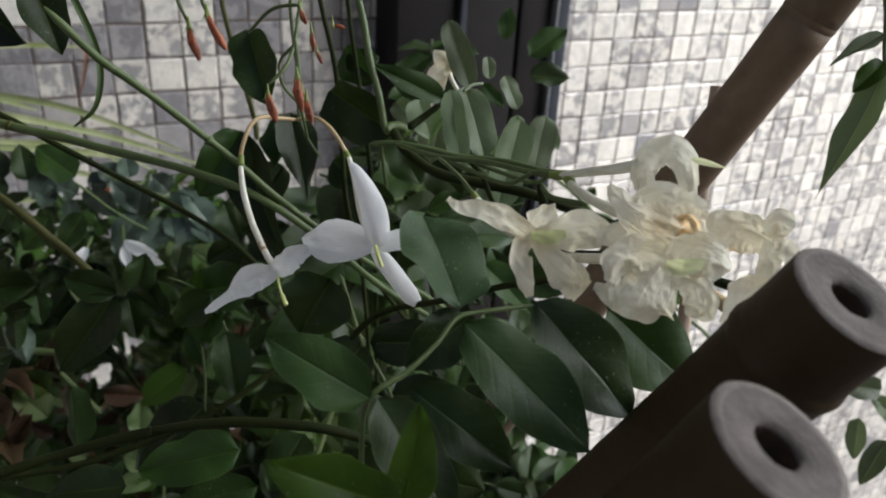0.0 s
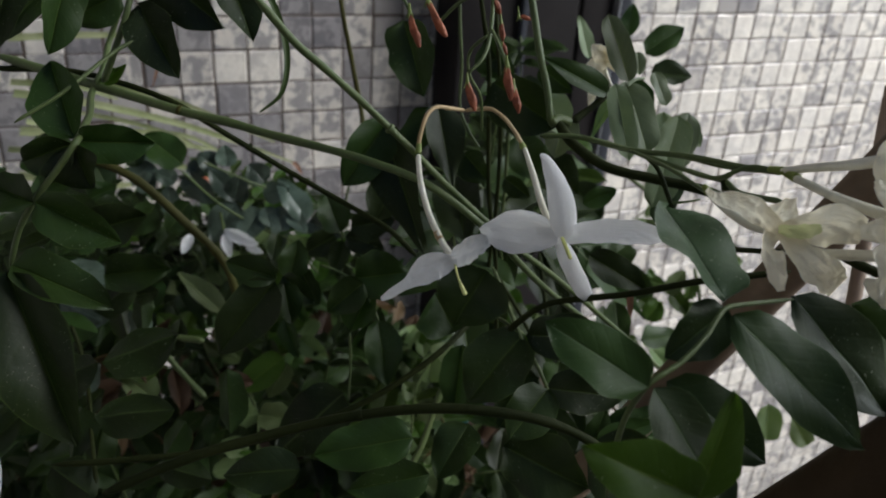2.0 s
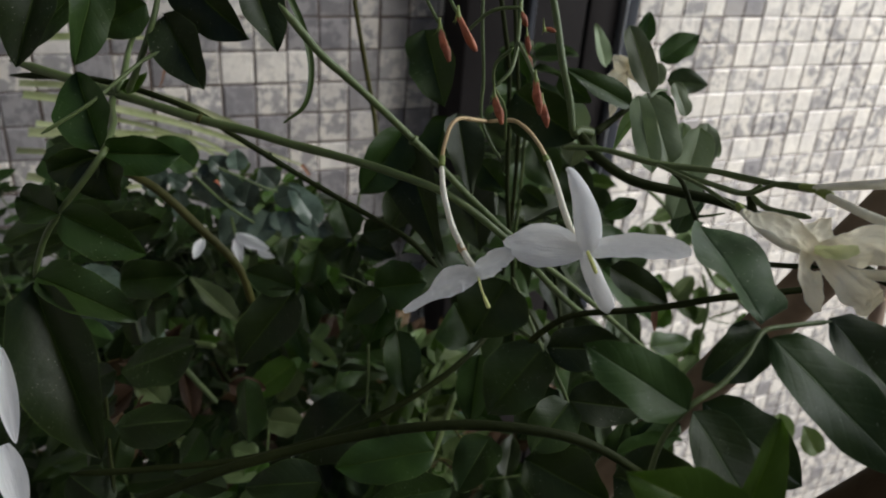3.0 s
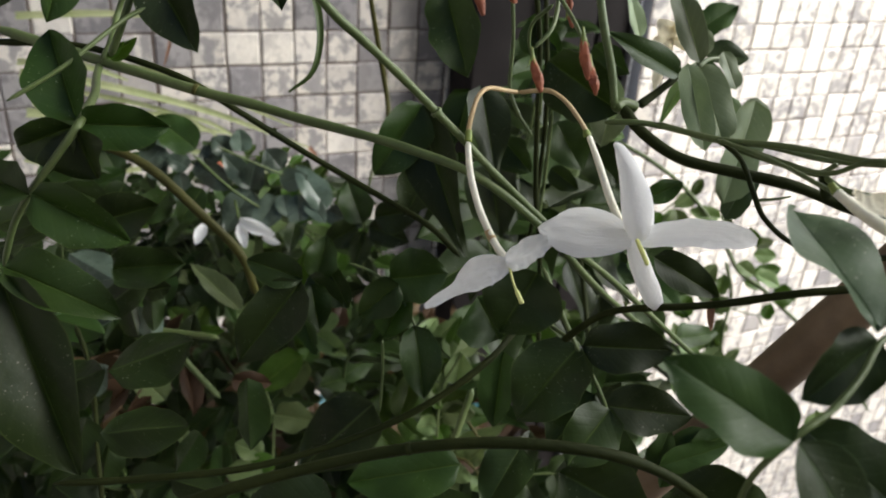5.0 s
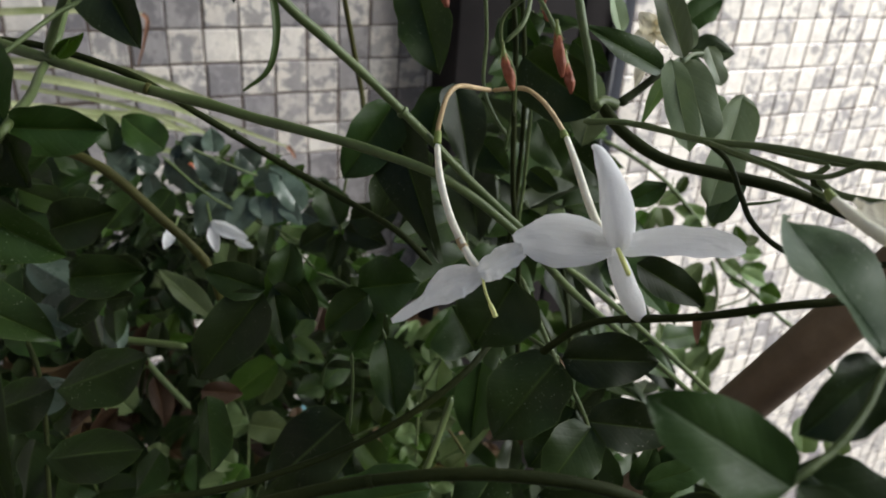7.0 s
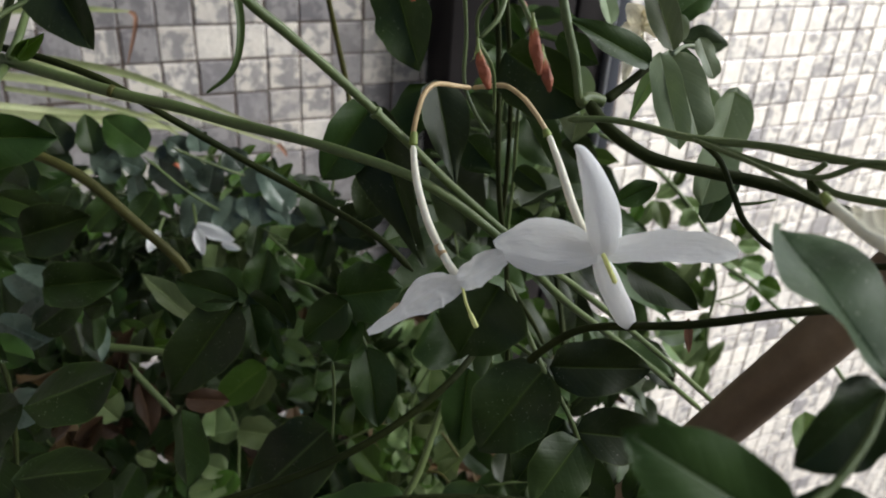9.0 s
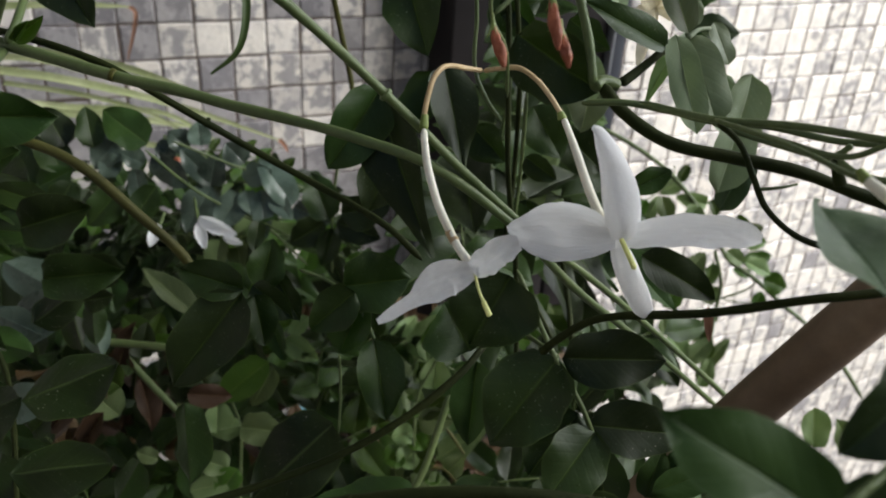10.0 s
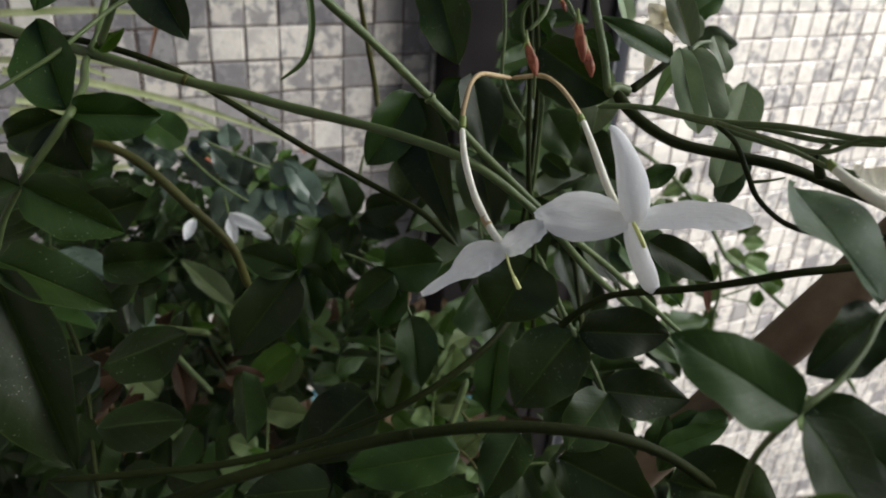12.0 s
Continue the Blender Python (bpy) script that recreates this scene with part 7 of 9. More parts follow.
sheet_petal(cream_flower_c, [(0.0743, 0.0308, 1.1883), (0.0712, 0.0317, 1.1894), (0.0692, 0.0331, 1.1893), (0.0676, 0.0342, 1.1888)], (0.0035, 0.0042, 0.0028, 0.0014), 0.2, 0.1)
sheet_petal(cream_flower_c, [(0.0767, 0.0308, 1.1899), (0.0777, 0.0307, 1.1901), (0.0789, 0.0309, 1.1899)], (0.0029, 0.0036, 0.0029), 0.4, 0.12)

cream_flower_d = thing("jasmine_flower", "fading cream jasmine flower hooked over at the end of its tube", "flower", "jasmine flowers")
stalk("flower_tube", cream_flower_d, [(0.0750, 0.0525, 1.1881), (0.0765, 0.0484, 1.1899), (0.0777, 0.0448, 1.1914), (0.0790, 0.0419, 1.1929)], 0.00043, 0.00077, TUBE)
stalk("calyx", cream_flower_d, [(0.0746, 0.0537, 1.1880), (0.0755, 0.0515, 1.1884)], 0.00039, 0.00060, CALYX)
sheet_petal(cream_flower_d, [(0.0784, 0.0402, 1.1905), (0.0786, 0.0413, 1.1926), (0.0802, 0.0414, 1.1944), (0.0820, 0.0401, 1.1949), (0.0823, 0.0385, 1.1934), (0.0818, 0.0365, 1.1904)], (0.0022, 0.0028, 0.0031, 0.0032, 0.0029, 0.0015), -0.3, 0.12)
sheet_petal(cream_flower_d, [(0.0800, 0.0426, 1.1917), (0.0822, 0.0429, 1.1933), (0.0843, 0.0416, 1.1930), (0.0844, 0.0390, 1.1904)], (0.0024, 0.0029, 0.0028, 0.0016), 0.3, 0.12)
leaflet(cream_flower_d, (0.0825, 0.0383, 1.1944), (0.0844, 0.0348, 1.1942), (-0.8814, -0.4713, -0.0303), 0.00086, TINGE, outline=slender, fold=0.4, droop=-0.2, name="green_tip")

cream_flower_e = thing("jasmine_flower", "fading cream jasmine flower with a thick crumpled tube", "flower", "jasmine flowers")
sheet_petal(cream_flower_e, [(0.0803, 0.0331, 1.1885), (0.0825, 0.0310, 1.1890), (0.0839, 0.0291, 1.1891), (0.0852, 0.0275, 1.1886)], (0.0031, 0.0040, 0.0042, 0.0030), -0.7, 0.12)
sheet_petal(cream_flower_e, [(0.0814, 0.0336, 1.1869), (0.0835, 0.0315, 1.1873), (0.0851, 0.0295, 1.1875)], (0.0022, 0.0027, 0.0024), 0.2, 0.12, THROAT)
sheet_petal(cream_flower_e, [(0.0846, 0.0275, 1.1891), (0.0854, 0.0273, 1.1907), (0.0861, 0.0261, 1.1903)], (0.0021, 0.0030, 0.0015), 0.3, 0.14)
sheet_petal(cream_flower_e, [(0.0848, 0.0272, 1.1887), (0.0839, 0.0260, 1.1867), (0.0829, 0.0253, 1.1845)], (0.0021, 0.0026, 0.0016), 0.3, 0.12)
sheet_petal(cream_flower_e, [(0.0851, 0.0272, 1.1889), (0.0854, 0.0252, 1.1880), (0.0854, 0.0237, 1.1863)], (0.0018, 0.0021, 0.0010), 0.3, 0.12)
sheet_petal(cream_flower_e, [(0.0839, 0.0261, 1.1846), (0.0824, 0.0264, 1.1826), (0.0807, 0.0263, 1.1797)], (0.0027, 0.0043, 0.0026), -0.2, 0.12)
stalk("old_tube", cream_flower_e, [(0.0929, 0.0406, 1.1739), (0.0935, 0.0375, 1.1734), (0.0936, 0.0340, 1.1740)], 0.00096, 0.00091, BROWN_TUBE)

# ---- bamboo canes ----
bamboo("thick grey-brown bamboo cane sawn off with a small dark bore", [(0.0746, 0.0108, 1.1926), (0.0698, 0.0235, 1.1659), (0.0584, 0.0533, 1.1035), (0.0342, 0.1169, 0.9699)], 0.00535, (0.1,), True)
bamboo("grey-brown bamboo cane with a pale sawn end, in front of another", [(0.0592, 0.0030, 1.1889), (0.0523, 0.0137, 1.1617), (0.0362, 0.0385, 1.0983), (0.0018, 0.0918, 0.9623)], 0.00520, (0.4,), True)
bamboo("long brown bamboo cane slanting behind the cream flowers and the leaves", [(0.0666, 0.1133, 1.0419), (0.0822, 0.0881, 1.1053), (0.0955, 0.0665, 1.1597), (0.1177, 0.0305, 1.2503)], 0.0036, (0.33, 0.85), False, BAMBOO_LIT)
bamboo("thin pale bamboo stick behind the slanting cane", [(0.1224, 0.0746, 1.1911), (0.1197, 0.0715, 1.1827), (0.1160, 0.0663, 1.1672), (0.1107, 0.0593, 1.1471)], 0.0012, (), False, BAMBOO_PALE)

# ---- striped grassy plant ----
spider_plant = thing("spider_plant", "pale green and cream striped arching grassy leaves with dry brown tips", "plant")
strap_leaf(spider_plant, [(-0.0396, 0.3960, 1.1132), (-0.0052, 0.3889, 1.1080), (0.0407, 0.3840, 1.0944), (0.0864, 0.3654, 1.0789)], 0.00402)
strap_leaf(spider_plant, [(-0.0422, 0.4197, 1.0872), (-0.0089, 0.4147, 1.0847), (0.0260, 0.4080, 1.0805), (0.0521, 0.4050, 1.0754)], 0.00492)
strap_leaf(spider_plant, [(-0.0329, 0.3540, 1.1113), (-0.0017, 0.3597, 1.1037), (0.0332, 0.3535, 1.1004), (0.0550, 0.3480, 1.0874)], 0.00284)
strap_leaf(spider_plant, [(-0.0483, 0.5147, 1.1160), (-0.0030, 0.5068, 1.1185), (0.0336, 0.5011, 1.1175)], 0.00477)
strap_leaf(spider_plant, [(-0.0455, 0.4096, 1.0672), (-0.0123, 0.3921, 1.0645), (0.0174, 0.3904, 1.0647)], 0.00426)
strap_leaf(spider_plant, [(-0.0500, 0.4289, 1.0750), (0.0020, 0.4043, 1.0757), (0.0466, 0.3905, 1.0674), (0.0726, 0.3848, 1.0577)], 0.00328)
strap_leaf(spider_plant, [(-0.0448, 0.4447, 1.1065), (-0.0151, 0.4307, 1.1070), (0.0063, 0.4286, 1.0995)], 0.00383)
strap_leaf(spider_plant, [(0.0336, 0.5011, 1.1175), (0.0362, 0.4978, 1.1140), (0.0336, 0.4987, 1.1026), (0.0287, 0.4989, 1.0880)], 0.00260, DRY_TIP, 'dry_tip')
strap_leaf(spider_plant, [(0.0864, 0.3654, 1.0789), (0.0885, 0.3631, 1.0766), (0.0896, 0.3609, 1.0738)], 0.00246, DRY_TIP, 'dry_tip')
strap_leaf(spider_plant, [(-0.0177, 0.3277, 1.1372), (0.0172, 0.3076, 1.1333), (0.0379, 0.2936, 1.1274), (0.0594, 0.2785, 1.1199)], 0.00288)
strap_leaf(spider_plant, [(-0.0250, 0.3684, 1.1131), (0.0059, 0.3510, 1.1104), (0.0275, 0.3373, 1.1057), (0.0419, 0.3257, 1.0980)], 0.00226)

# ---- white flowers deep in the tangle ----

far_flower = thing("jasmine_flower", "small white jasmine flower half hidden deep in the foliage", "flower", "jasmine flowers")
petal(far_flower, (0.0311, 0.2281, 1.1073), (0.0407, 0.2195, 1.1047), (-0.5404, -0.7265, 0.4244), 0.00439, PETAL, 0.5, 0, 0.05)
petal(far_flower, (0.0310, 0.2276, 1.1063), (0.0316, 0.2214, 1.1004), (-0.2930, -0.6710, 0.6811), 0.00372, PETAL, 0.5, 0, 0.05)
petal(far_flower, (0.0372, 0.2227, 1.1030), (0.0419, 0.2176, 1.1025), (-0.6399, -0.6395, 0.4261), 0.00270, PETAL, 0.5, 0, 0.05)
stalk("flower_tube", far_flower, [(0.0323, 0.2449, 1.1069), (0.0312, 0.2289, 1.1065)], 0.00044, 0.00050, STEM)

far_flower_b = thing("jasmine_flower", "white jasmine bud deep in the shade of the foliage", "flower", "jasmine flowers")
petal(far_flower_b, (0.0199, 0.2215, 1.1102), (0.0163, 0.2179, 1.1054), (-0.0942, -0.7640, 0.6383), 0.00353, PETAL, 0.6, 0, 0.03)
stalk("flower_tube", far_flower_b, [(0.0220, 0.2273, 1.1113), (0.0198, 0.2213, 1.1099)], 0.00041, 0.00056, STEM)

edge_flower = thing("jasmine_flower", "white jasmine flower drooping beside the dark leaves", "flower", "jasmine flowers")
petal(edge_flower, (-0.0183, 0.0793, 1.1660), (-0.0178, 0.0737, 1.1560), (-0.0165, -0.8728, 0.4878), 0.00243, PETAL, 0.4, 0, 0)
petal(edge_flower, (-0.0187, 0.0723, 1.1573), (-0.0172, 0.0660, 1.1514), (-0.0415, -0.6881, 0.7244), 0.00314, PETAL, 0.4, 0, 0)
stalk("flower_tube", edge_flower, [(-0.0215, 0.0866, 1.1655), (-0.0183, 0.0793, 1.1660)], 0.00028, 0.00033, TUBE)
petal(edge_flower, (-0.0183, 0.0793, 1.1660), (-0.0223, 0.0772, 1.1586), (-0.1297, -0.9324, 0.3374), 0.00243, PETAL, 0.4, 0, 0)

orange_flower = thing("withered_flower", "small withered orange flower behind the leaves", "flower", "jasmine flowers")
withered_bud(orange_flower, (0.0286, 0.2730, 1.1091), (0.0329, 0.2700, 1.1075), 0.0016)

# ---- leaf at the bright edge ----

edge_shoot = thing("jasmine_shoot", "light green jasmine shoot hanging before the bright wall", "climbing plant", "jasmine vines")
stalk("stem", edge_shoot, [(0.1391, 0.0625, 1.2123), (0.1387, 0.0592, 1.2060), (0.1375, 0.0564, 1.1996), (0.1369, 0.0524, 1.1916)], 0.00040, 0.00035, STEM)
leaflet(edge_shoot, (0.1371, 0.0553, 1.1972), (0.1248, 0.0521, 1.1795), (-0.8036, -0.1296, 0.5809), 0.00568, LEAF_PALE, outline=slender, fold=0.3, droop=-0.12, name="leaf")
leaflet(edge_shoot, (0.1380, 0.0578, 1.2028), (0.1292, 0.0596, 1.1977), (-0.5211, -0.3672, 0.7705), 0.00307, LEAF_PALE, outline=slender, fold=0.3, droop=0.1, name="leaf")
leaflet(edge_shoot, (0.1374, 0.0560, 1.1988), (0.1319, 0.0563, 1.1941), (-0.5700, -0.5204, 0.6359), 0.00360, LEAF_YOUNG, fold=0.3, name="leaf")
leaflet(edge_shoot, (0.2015, 0.0731, 1.1069), (0.1905, 0.0792, 1.1076), (-0.3250, -0.6652, 0.6722), 0.00661, LEAF_PALE, fold=0.3, name="leaf")
leaflet(edge_shoot, (0.1951, 0.0726, 1.1000), (0.1922, 0.0687, 1.0899), (-0.8744, -0.3064, 0.3763), 0.00511, LEAF_PALE, fold=0.3, name="leaf")
leaflet(edge_shoot, (0.2009, 0.0670, 1.0950), (0.1925, 0.0653, 1.0840), (-0.7654, -0.2013, 0.6112), 0.00601, LEAF_PALE, fold=0.3, name="leaf")
leaflet(edge_shoot, (0.2044, 0.0681, 1.1005), (0.1987, 0.0738, 1.1055), (-0.4290, -0.8016, 0.4165), 0.00601, LEAF_PALE, fold=0.3, name="leaf")

# ---- the depth of the bush ----

# Many deep sprays take the dead-leaf brown to colour in the bush's dark shade.
deep_shoot_a = thing("jasmine_shoot", "jasmine shoot deep in the shaded bush with dark leaflets", "climbing plant", "jasmine vines")
stalk("stem", deep_shoot_a, [(-0.0325, 0.2612, 0.7368), (-0.0267, 0.2900, 0.8772), (-0.0013, 0.2860, 0.9774), (0.0133, 0.2944, 1.0471)], 0.00237, 0.00067, STEM_DARK)
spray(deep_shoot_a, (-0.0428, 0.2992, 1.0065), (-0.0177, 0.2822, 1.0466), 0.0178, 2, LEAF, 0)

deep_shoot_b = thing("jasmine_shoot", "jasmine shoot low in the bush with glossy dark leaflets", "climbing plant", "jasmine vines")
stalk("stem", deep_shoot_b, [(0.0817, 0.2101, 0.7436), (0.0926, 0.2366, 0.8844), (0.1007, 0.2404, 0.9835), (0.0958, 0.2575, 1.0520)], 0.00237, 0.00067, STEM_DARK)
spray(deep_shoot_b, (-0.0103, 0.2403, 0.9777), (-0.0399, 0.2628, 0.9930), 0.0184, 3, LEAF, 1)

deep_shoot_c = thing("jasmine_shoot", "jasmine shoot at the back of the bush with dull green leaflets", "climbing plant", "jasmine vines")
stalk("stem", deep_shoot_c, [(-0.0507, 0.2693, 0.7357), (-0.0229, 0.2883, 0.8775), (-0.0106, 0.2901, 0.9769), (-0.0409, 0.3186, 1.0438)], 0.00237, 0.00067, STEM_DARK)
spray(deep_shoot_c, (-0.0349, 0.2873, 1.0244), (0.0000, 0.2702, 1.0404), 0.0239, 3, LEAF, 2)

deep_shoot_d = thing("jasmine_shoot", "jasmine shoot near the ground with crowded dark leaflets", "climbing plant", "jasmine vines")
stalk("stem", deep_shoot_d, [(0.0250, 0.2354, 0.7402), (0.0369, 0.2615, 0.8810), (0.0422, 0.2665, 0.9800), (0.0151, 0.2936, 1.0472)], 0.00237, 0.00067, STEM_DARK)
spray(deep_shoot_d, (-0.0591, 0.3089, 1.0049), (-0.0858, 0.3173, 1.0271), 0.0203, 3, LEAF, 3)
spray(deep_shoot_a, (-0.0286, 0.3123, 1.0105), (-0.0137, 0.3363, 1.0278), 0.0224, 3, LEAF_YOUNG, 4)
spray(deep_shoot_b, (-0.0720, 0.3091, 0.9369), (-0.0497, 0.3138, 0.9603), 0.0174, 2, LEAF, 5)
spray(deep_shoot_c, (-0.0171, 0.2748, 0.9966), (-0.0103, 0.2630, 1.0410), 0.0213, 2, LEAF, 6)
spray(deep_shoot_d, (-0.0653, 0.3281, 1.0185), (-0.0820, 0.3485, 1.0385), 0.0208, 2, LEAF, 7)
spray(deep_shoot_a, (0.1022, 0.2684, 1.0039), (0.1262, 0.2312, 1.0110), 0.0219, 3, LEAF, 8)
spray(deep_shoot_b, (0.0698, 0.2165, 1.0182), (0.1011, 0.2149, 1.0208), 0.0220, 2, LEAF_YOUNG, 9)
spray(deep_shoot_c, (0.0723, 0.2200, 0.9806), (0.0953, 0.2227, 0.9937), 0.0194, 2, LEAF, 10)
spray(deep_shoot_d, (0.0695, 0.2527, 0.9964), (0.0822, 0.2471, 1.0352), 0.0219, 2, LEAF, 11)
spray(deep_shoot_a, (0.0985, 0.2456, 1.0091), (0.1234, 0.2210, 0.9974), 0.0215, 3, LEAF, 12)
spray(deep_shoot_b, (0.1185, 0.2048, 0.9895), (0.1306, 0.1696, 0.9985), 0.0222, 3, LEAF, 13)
spray(deep_shoot_c, (0.0773, 0.2103, 0.9791), (0.1031, 0.2039, 1.0106), 0.0208, 2, LEAF_FRESH_LIT, 14)
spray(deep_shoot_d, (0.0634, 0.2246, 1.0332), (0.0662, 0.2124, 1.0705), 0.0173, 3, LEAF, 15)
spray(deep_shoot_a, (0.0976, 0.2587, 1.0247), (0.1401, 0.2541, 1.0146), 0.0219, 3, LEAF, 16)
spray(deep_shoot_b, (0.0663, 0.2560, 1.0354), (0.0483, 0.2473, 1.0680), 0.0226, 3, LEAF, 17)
spray(deep_shoot_c, (0.0269, 0.2787, 1.0653), (0.0547, 0.2583, 1.0836), 0.0195, 3, LEAF_FRESH_LIT, 18)
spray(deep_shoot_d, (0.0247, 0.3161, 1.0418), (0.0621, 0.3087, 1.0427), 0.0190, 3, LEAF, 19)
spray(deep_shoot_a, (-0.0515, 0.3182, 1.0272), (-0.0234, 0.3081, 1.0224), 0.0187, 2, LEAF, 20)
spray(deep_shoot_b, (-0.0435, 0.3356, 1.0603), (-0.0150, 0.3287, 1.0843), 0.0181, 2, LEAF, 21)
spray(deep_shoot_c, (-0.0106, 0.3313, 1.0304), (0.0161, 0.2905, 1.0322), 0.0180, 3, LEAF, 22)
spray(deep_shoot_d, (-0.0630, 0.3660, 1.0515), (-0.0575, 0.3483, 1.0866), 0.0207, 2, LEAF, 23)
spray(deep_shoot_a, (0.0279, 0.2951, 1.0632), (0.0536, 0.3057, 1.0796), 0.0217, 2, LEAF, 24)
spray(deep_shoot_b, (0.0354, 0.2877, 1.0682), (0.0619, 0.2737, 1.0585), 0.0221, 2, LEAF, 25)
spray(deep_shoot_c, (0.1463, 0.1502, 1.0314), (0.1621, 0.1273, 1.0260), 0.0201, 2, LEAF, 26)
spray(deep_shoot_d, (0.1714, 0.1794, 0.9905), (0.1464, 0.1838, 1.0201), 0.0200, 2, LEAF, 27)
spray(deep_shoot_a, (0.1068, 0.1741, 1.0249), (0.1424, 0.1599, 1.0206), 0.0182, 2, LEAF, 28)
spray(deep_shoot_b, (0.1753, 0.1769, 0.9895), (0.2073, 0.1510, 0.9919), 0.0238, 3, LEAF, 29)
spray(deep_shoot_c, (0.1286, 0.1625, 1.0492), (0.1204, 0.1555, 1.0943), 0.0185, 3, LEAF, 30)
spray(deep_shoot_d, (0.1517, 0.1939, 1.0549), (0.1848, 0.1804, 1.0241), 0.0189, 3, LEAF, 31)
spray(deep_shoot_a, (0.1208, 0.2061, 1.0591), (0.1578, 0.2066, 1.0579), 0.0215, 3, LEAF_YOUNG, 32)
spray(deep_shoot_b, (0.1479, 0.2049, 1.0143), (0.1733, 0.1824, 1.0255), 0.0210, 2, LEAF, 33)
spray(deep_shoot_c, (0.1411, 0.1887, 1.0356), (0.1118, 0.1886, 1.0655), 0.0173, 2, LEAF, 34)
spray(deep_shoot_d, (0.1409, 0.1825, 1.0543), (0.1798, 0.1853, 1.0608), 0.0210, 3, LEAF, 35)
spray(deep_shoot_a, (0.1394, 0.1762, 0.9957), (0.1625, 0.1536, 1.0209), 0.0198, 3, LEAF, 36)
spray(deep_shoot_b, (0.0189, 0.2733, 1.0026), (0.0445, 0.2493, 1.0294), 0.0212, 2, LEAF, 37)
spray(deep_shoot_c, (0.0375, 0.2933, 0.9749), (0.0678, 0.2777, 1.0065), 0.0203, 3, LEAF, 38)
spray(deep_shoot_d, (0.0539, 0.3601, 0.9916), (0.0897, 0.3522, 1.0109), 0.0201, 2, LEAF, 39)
spray(deep_shoot_a, (0.0953, 0.2731, 1.0177), (0.1263, 0.2402, 1.0193), 0.0182, 3, LEAF_FRESH_LIT, 40)
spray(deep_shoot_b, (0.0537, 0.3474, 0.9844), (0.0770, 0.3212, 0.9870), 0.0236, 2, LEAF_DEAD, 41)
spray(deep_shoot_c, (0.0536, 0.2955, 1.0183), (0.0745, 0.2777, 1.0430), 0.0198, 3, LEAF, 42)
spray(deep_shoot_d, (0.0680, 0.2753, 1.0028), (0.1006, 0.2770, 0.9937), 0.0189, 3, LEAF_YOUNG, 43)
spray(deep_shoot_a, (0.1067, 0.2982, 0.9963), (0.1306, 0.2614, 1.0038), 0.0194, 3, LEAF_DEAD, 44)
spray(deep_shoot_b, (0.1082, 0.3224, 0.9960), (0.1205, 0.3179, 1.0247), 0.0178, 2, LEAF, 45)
spray(deep_shoot_c, (0.0162, 0.3099, 0.9776), (0.0513, 0.3076, 0.9766), 0.0185, 3, LEAF_FRESH_LIT, 46)
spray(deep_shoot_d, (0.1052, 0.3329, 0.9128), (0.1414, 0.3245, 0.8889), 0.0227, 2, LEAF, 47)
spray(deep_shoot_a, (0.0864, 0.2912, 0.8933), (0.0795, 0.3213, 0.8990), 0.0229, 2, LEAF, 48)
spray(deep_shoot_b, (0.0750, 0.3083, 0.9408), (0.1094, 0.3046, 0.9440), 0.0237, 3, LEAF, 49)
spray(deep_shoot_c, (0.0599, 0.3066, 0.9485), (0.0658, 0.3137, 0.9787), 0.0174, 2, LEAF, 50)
spray(deep_shoot_d, (0.2060, 0.2370, 0.8772), (0.2037, 0.2448, 0.9055), 0.0198, 2, LEAF_DEAD, 51)
spray(deep_shoot_a, (-0.0084, 0.3679, 0.9664), (-0.0016, 0.3750, 0.9904), 0.0197, 2, LEAF_DEAD, 52)
spray(deep_shoot_b, (0.1785, 0.2728, 0.8595), (0.1991, 0.2647, 0.8814), 0.0186, 2, LEAF_YOUNG, 53)
spray(deep_shoot_c, (-0.0663, 0.4166, 0.8871), (-0.0816, 0.4149, 0.9149), 0.0174, 2, LEAF_DEAD, 54)
spray(deep_shoot_d, (-0.0787, 0.4581, 0.9217), (-0.0504, 0.4381, 0.9516), 0.0200, 3, LEAF, 55)
spray(deep_shoot_a, (-0.0959, 0.3963, 0.9590), (-0.0664, 0.3897, 0.9584), 0.0190, 3, LEAF, 56)
spray(deep_shoot_b, (0.0819, 0.2691, 0.9227), (0.0692, 0.2905, 0.9447), 0.0224, 2, LEAF, 57)
spray(deep_shoot_c, (0.2312, 0.2211, 0.9284), (0.2526, 0.1986, 0.9331), 0.0183, 3, LEAF_DEAD, 58)
spray(deep_shoot_d, (0.1634, 0.3416, 0.9412), (0.1586, 0.3321, 0.9782), 0.0194, 2, LEAF_DEAD, 59)
spray(deep_shoot_a, (-0.0352, 0.3816, 0.8367), (-0.0463, 0.3914, 0.8638), 0.0174, 2, LEAF_DEAD, 60)
spray(deep_shoot_b, (0.0895, 0.3076, 0.9846), (0.0673, 0.3003, 1.0136), 0.0227, 3, LEAF_DEAD, 61)
spray(deep_shoot_c, (0.0826, 0.3679, 0.8884), (0.1103, 0.3520, 0.8993), 0.0223, 3, LEAF_DEAD, 62)
spray(deep_shoot_d, (-0.0243, 0.3435, 0.9291), (-0.0150, 0.3640, 0.9491), 0.0238, 3, LEAF, 63)
spray(deep_shoot_b, (0.1085, 0.3410, 0.9342), (0.1181, 0.3452, 0.9572), 0.0214, 2, LEAF_DEAD, 65)
spray(deep_shoot_c, (-0.1190, 0.3816, 0.8682), (-0.0785, 0.3443, 0.8894), 0.0190, 2, LEAF_DEAD, 66)
spray(deep_shoot_d, (0.1099, 0.3004, 0.9044), (0.1359, 0.3048, 0.9131), 0.0171, 3, LEAF_DEAD, 67)
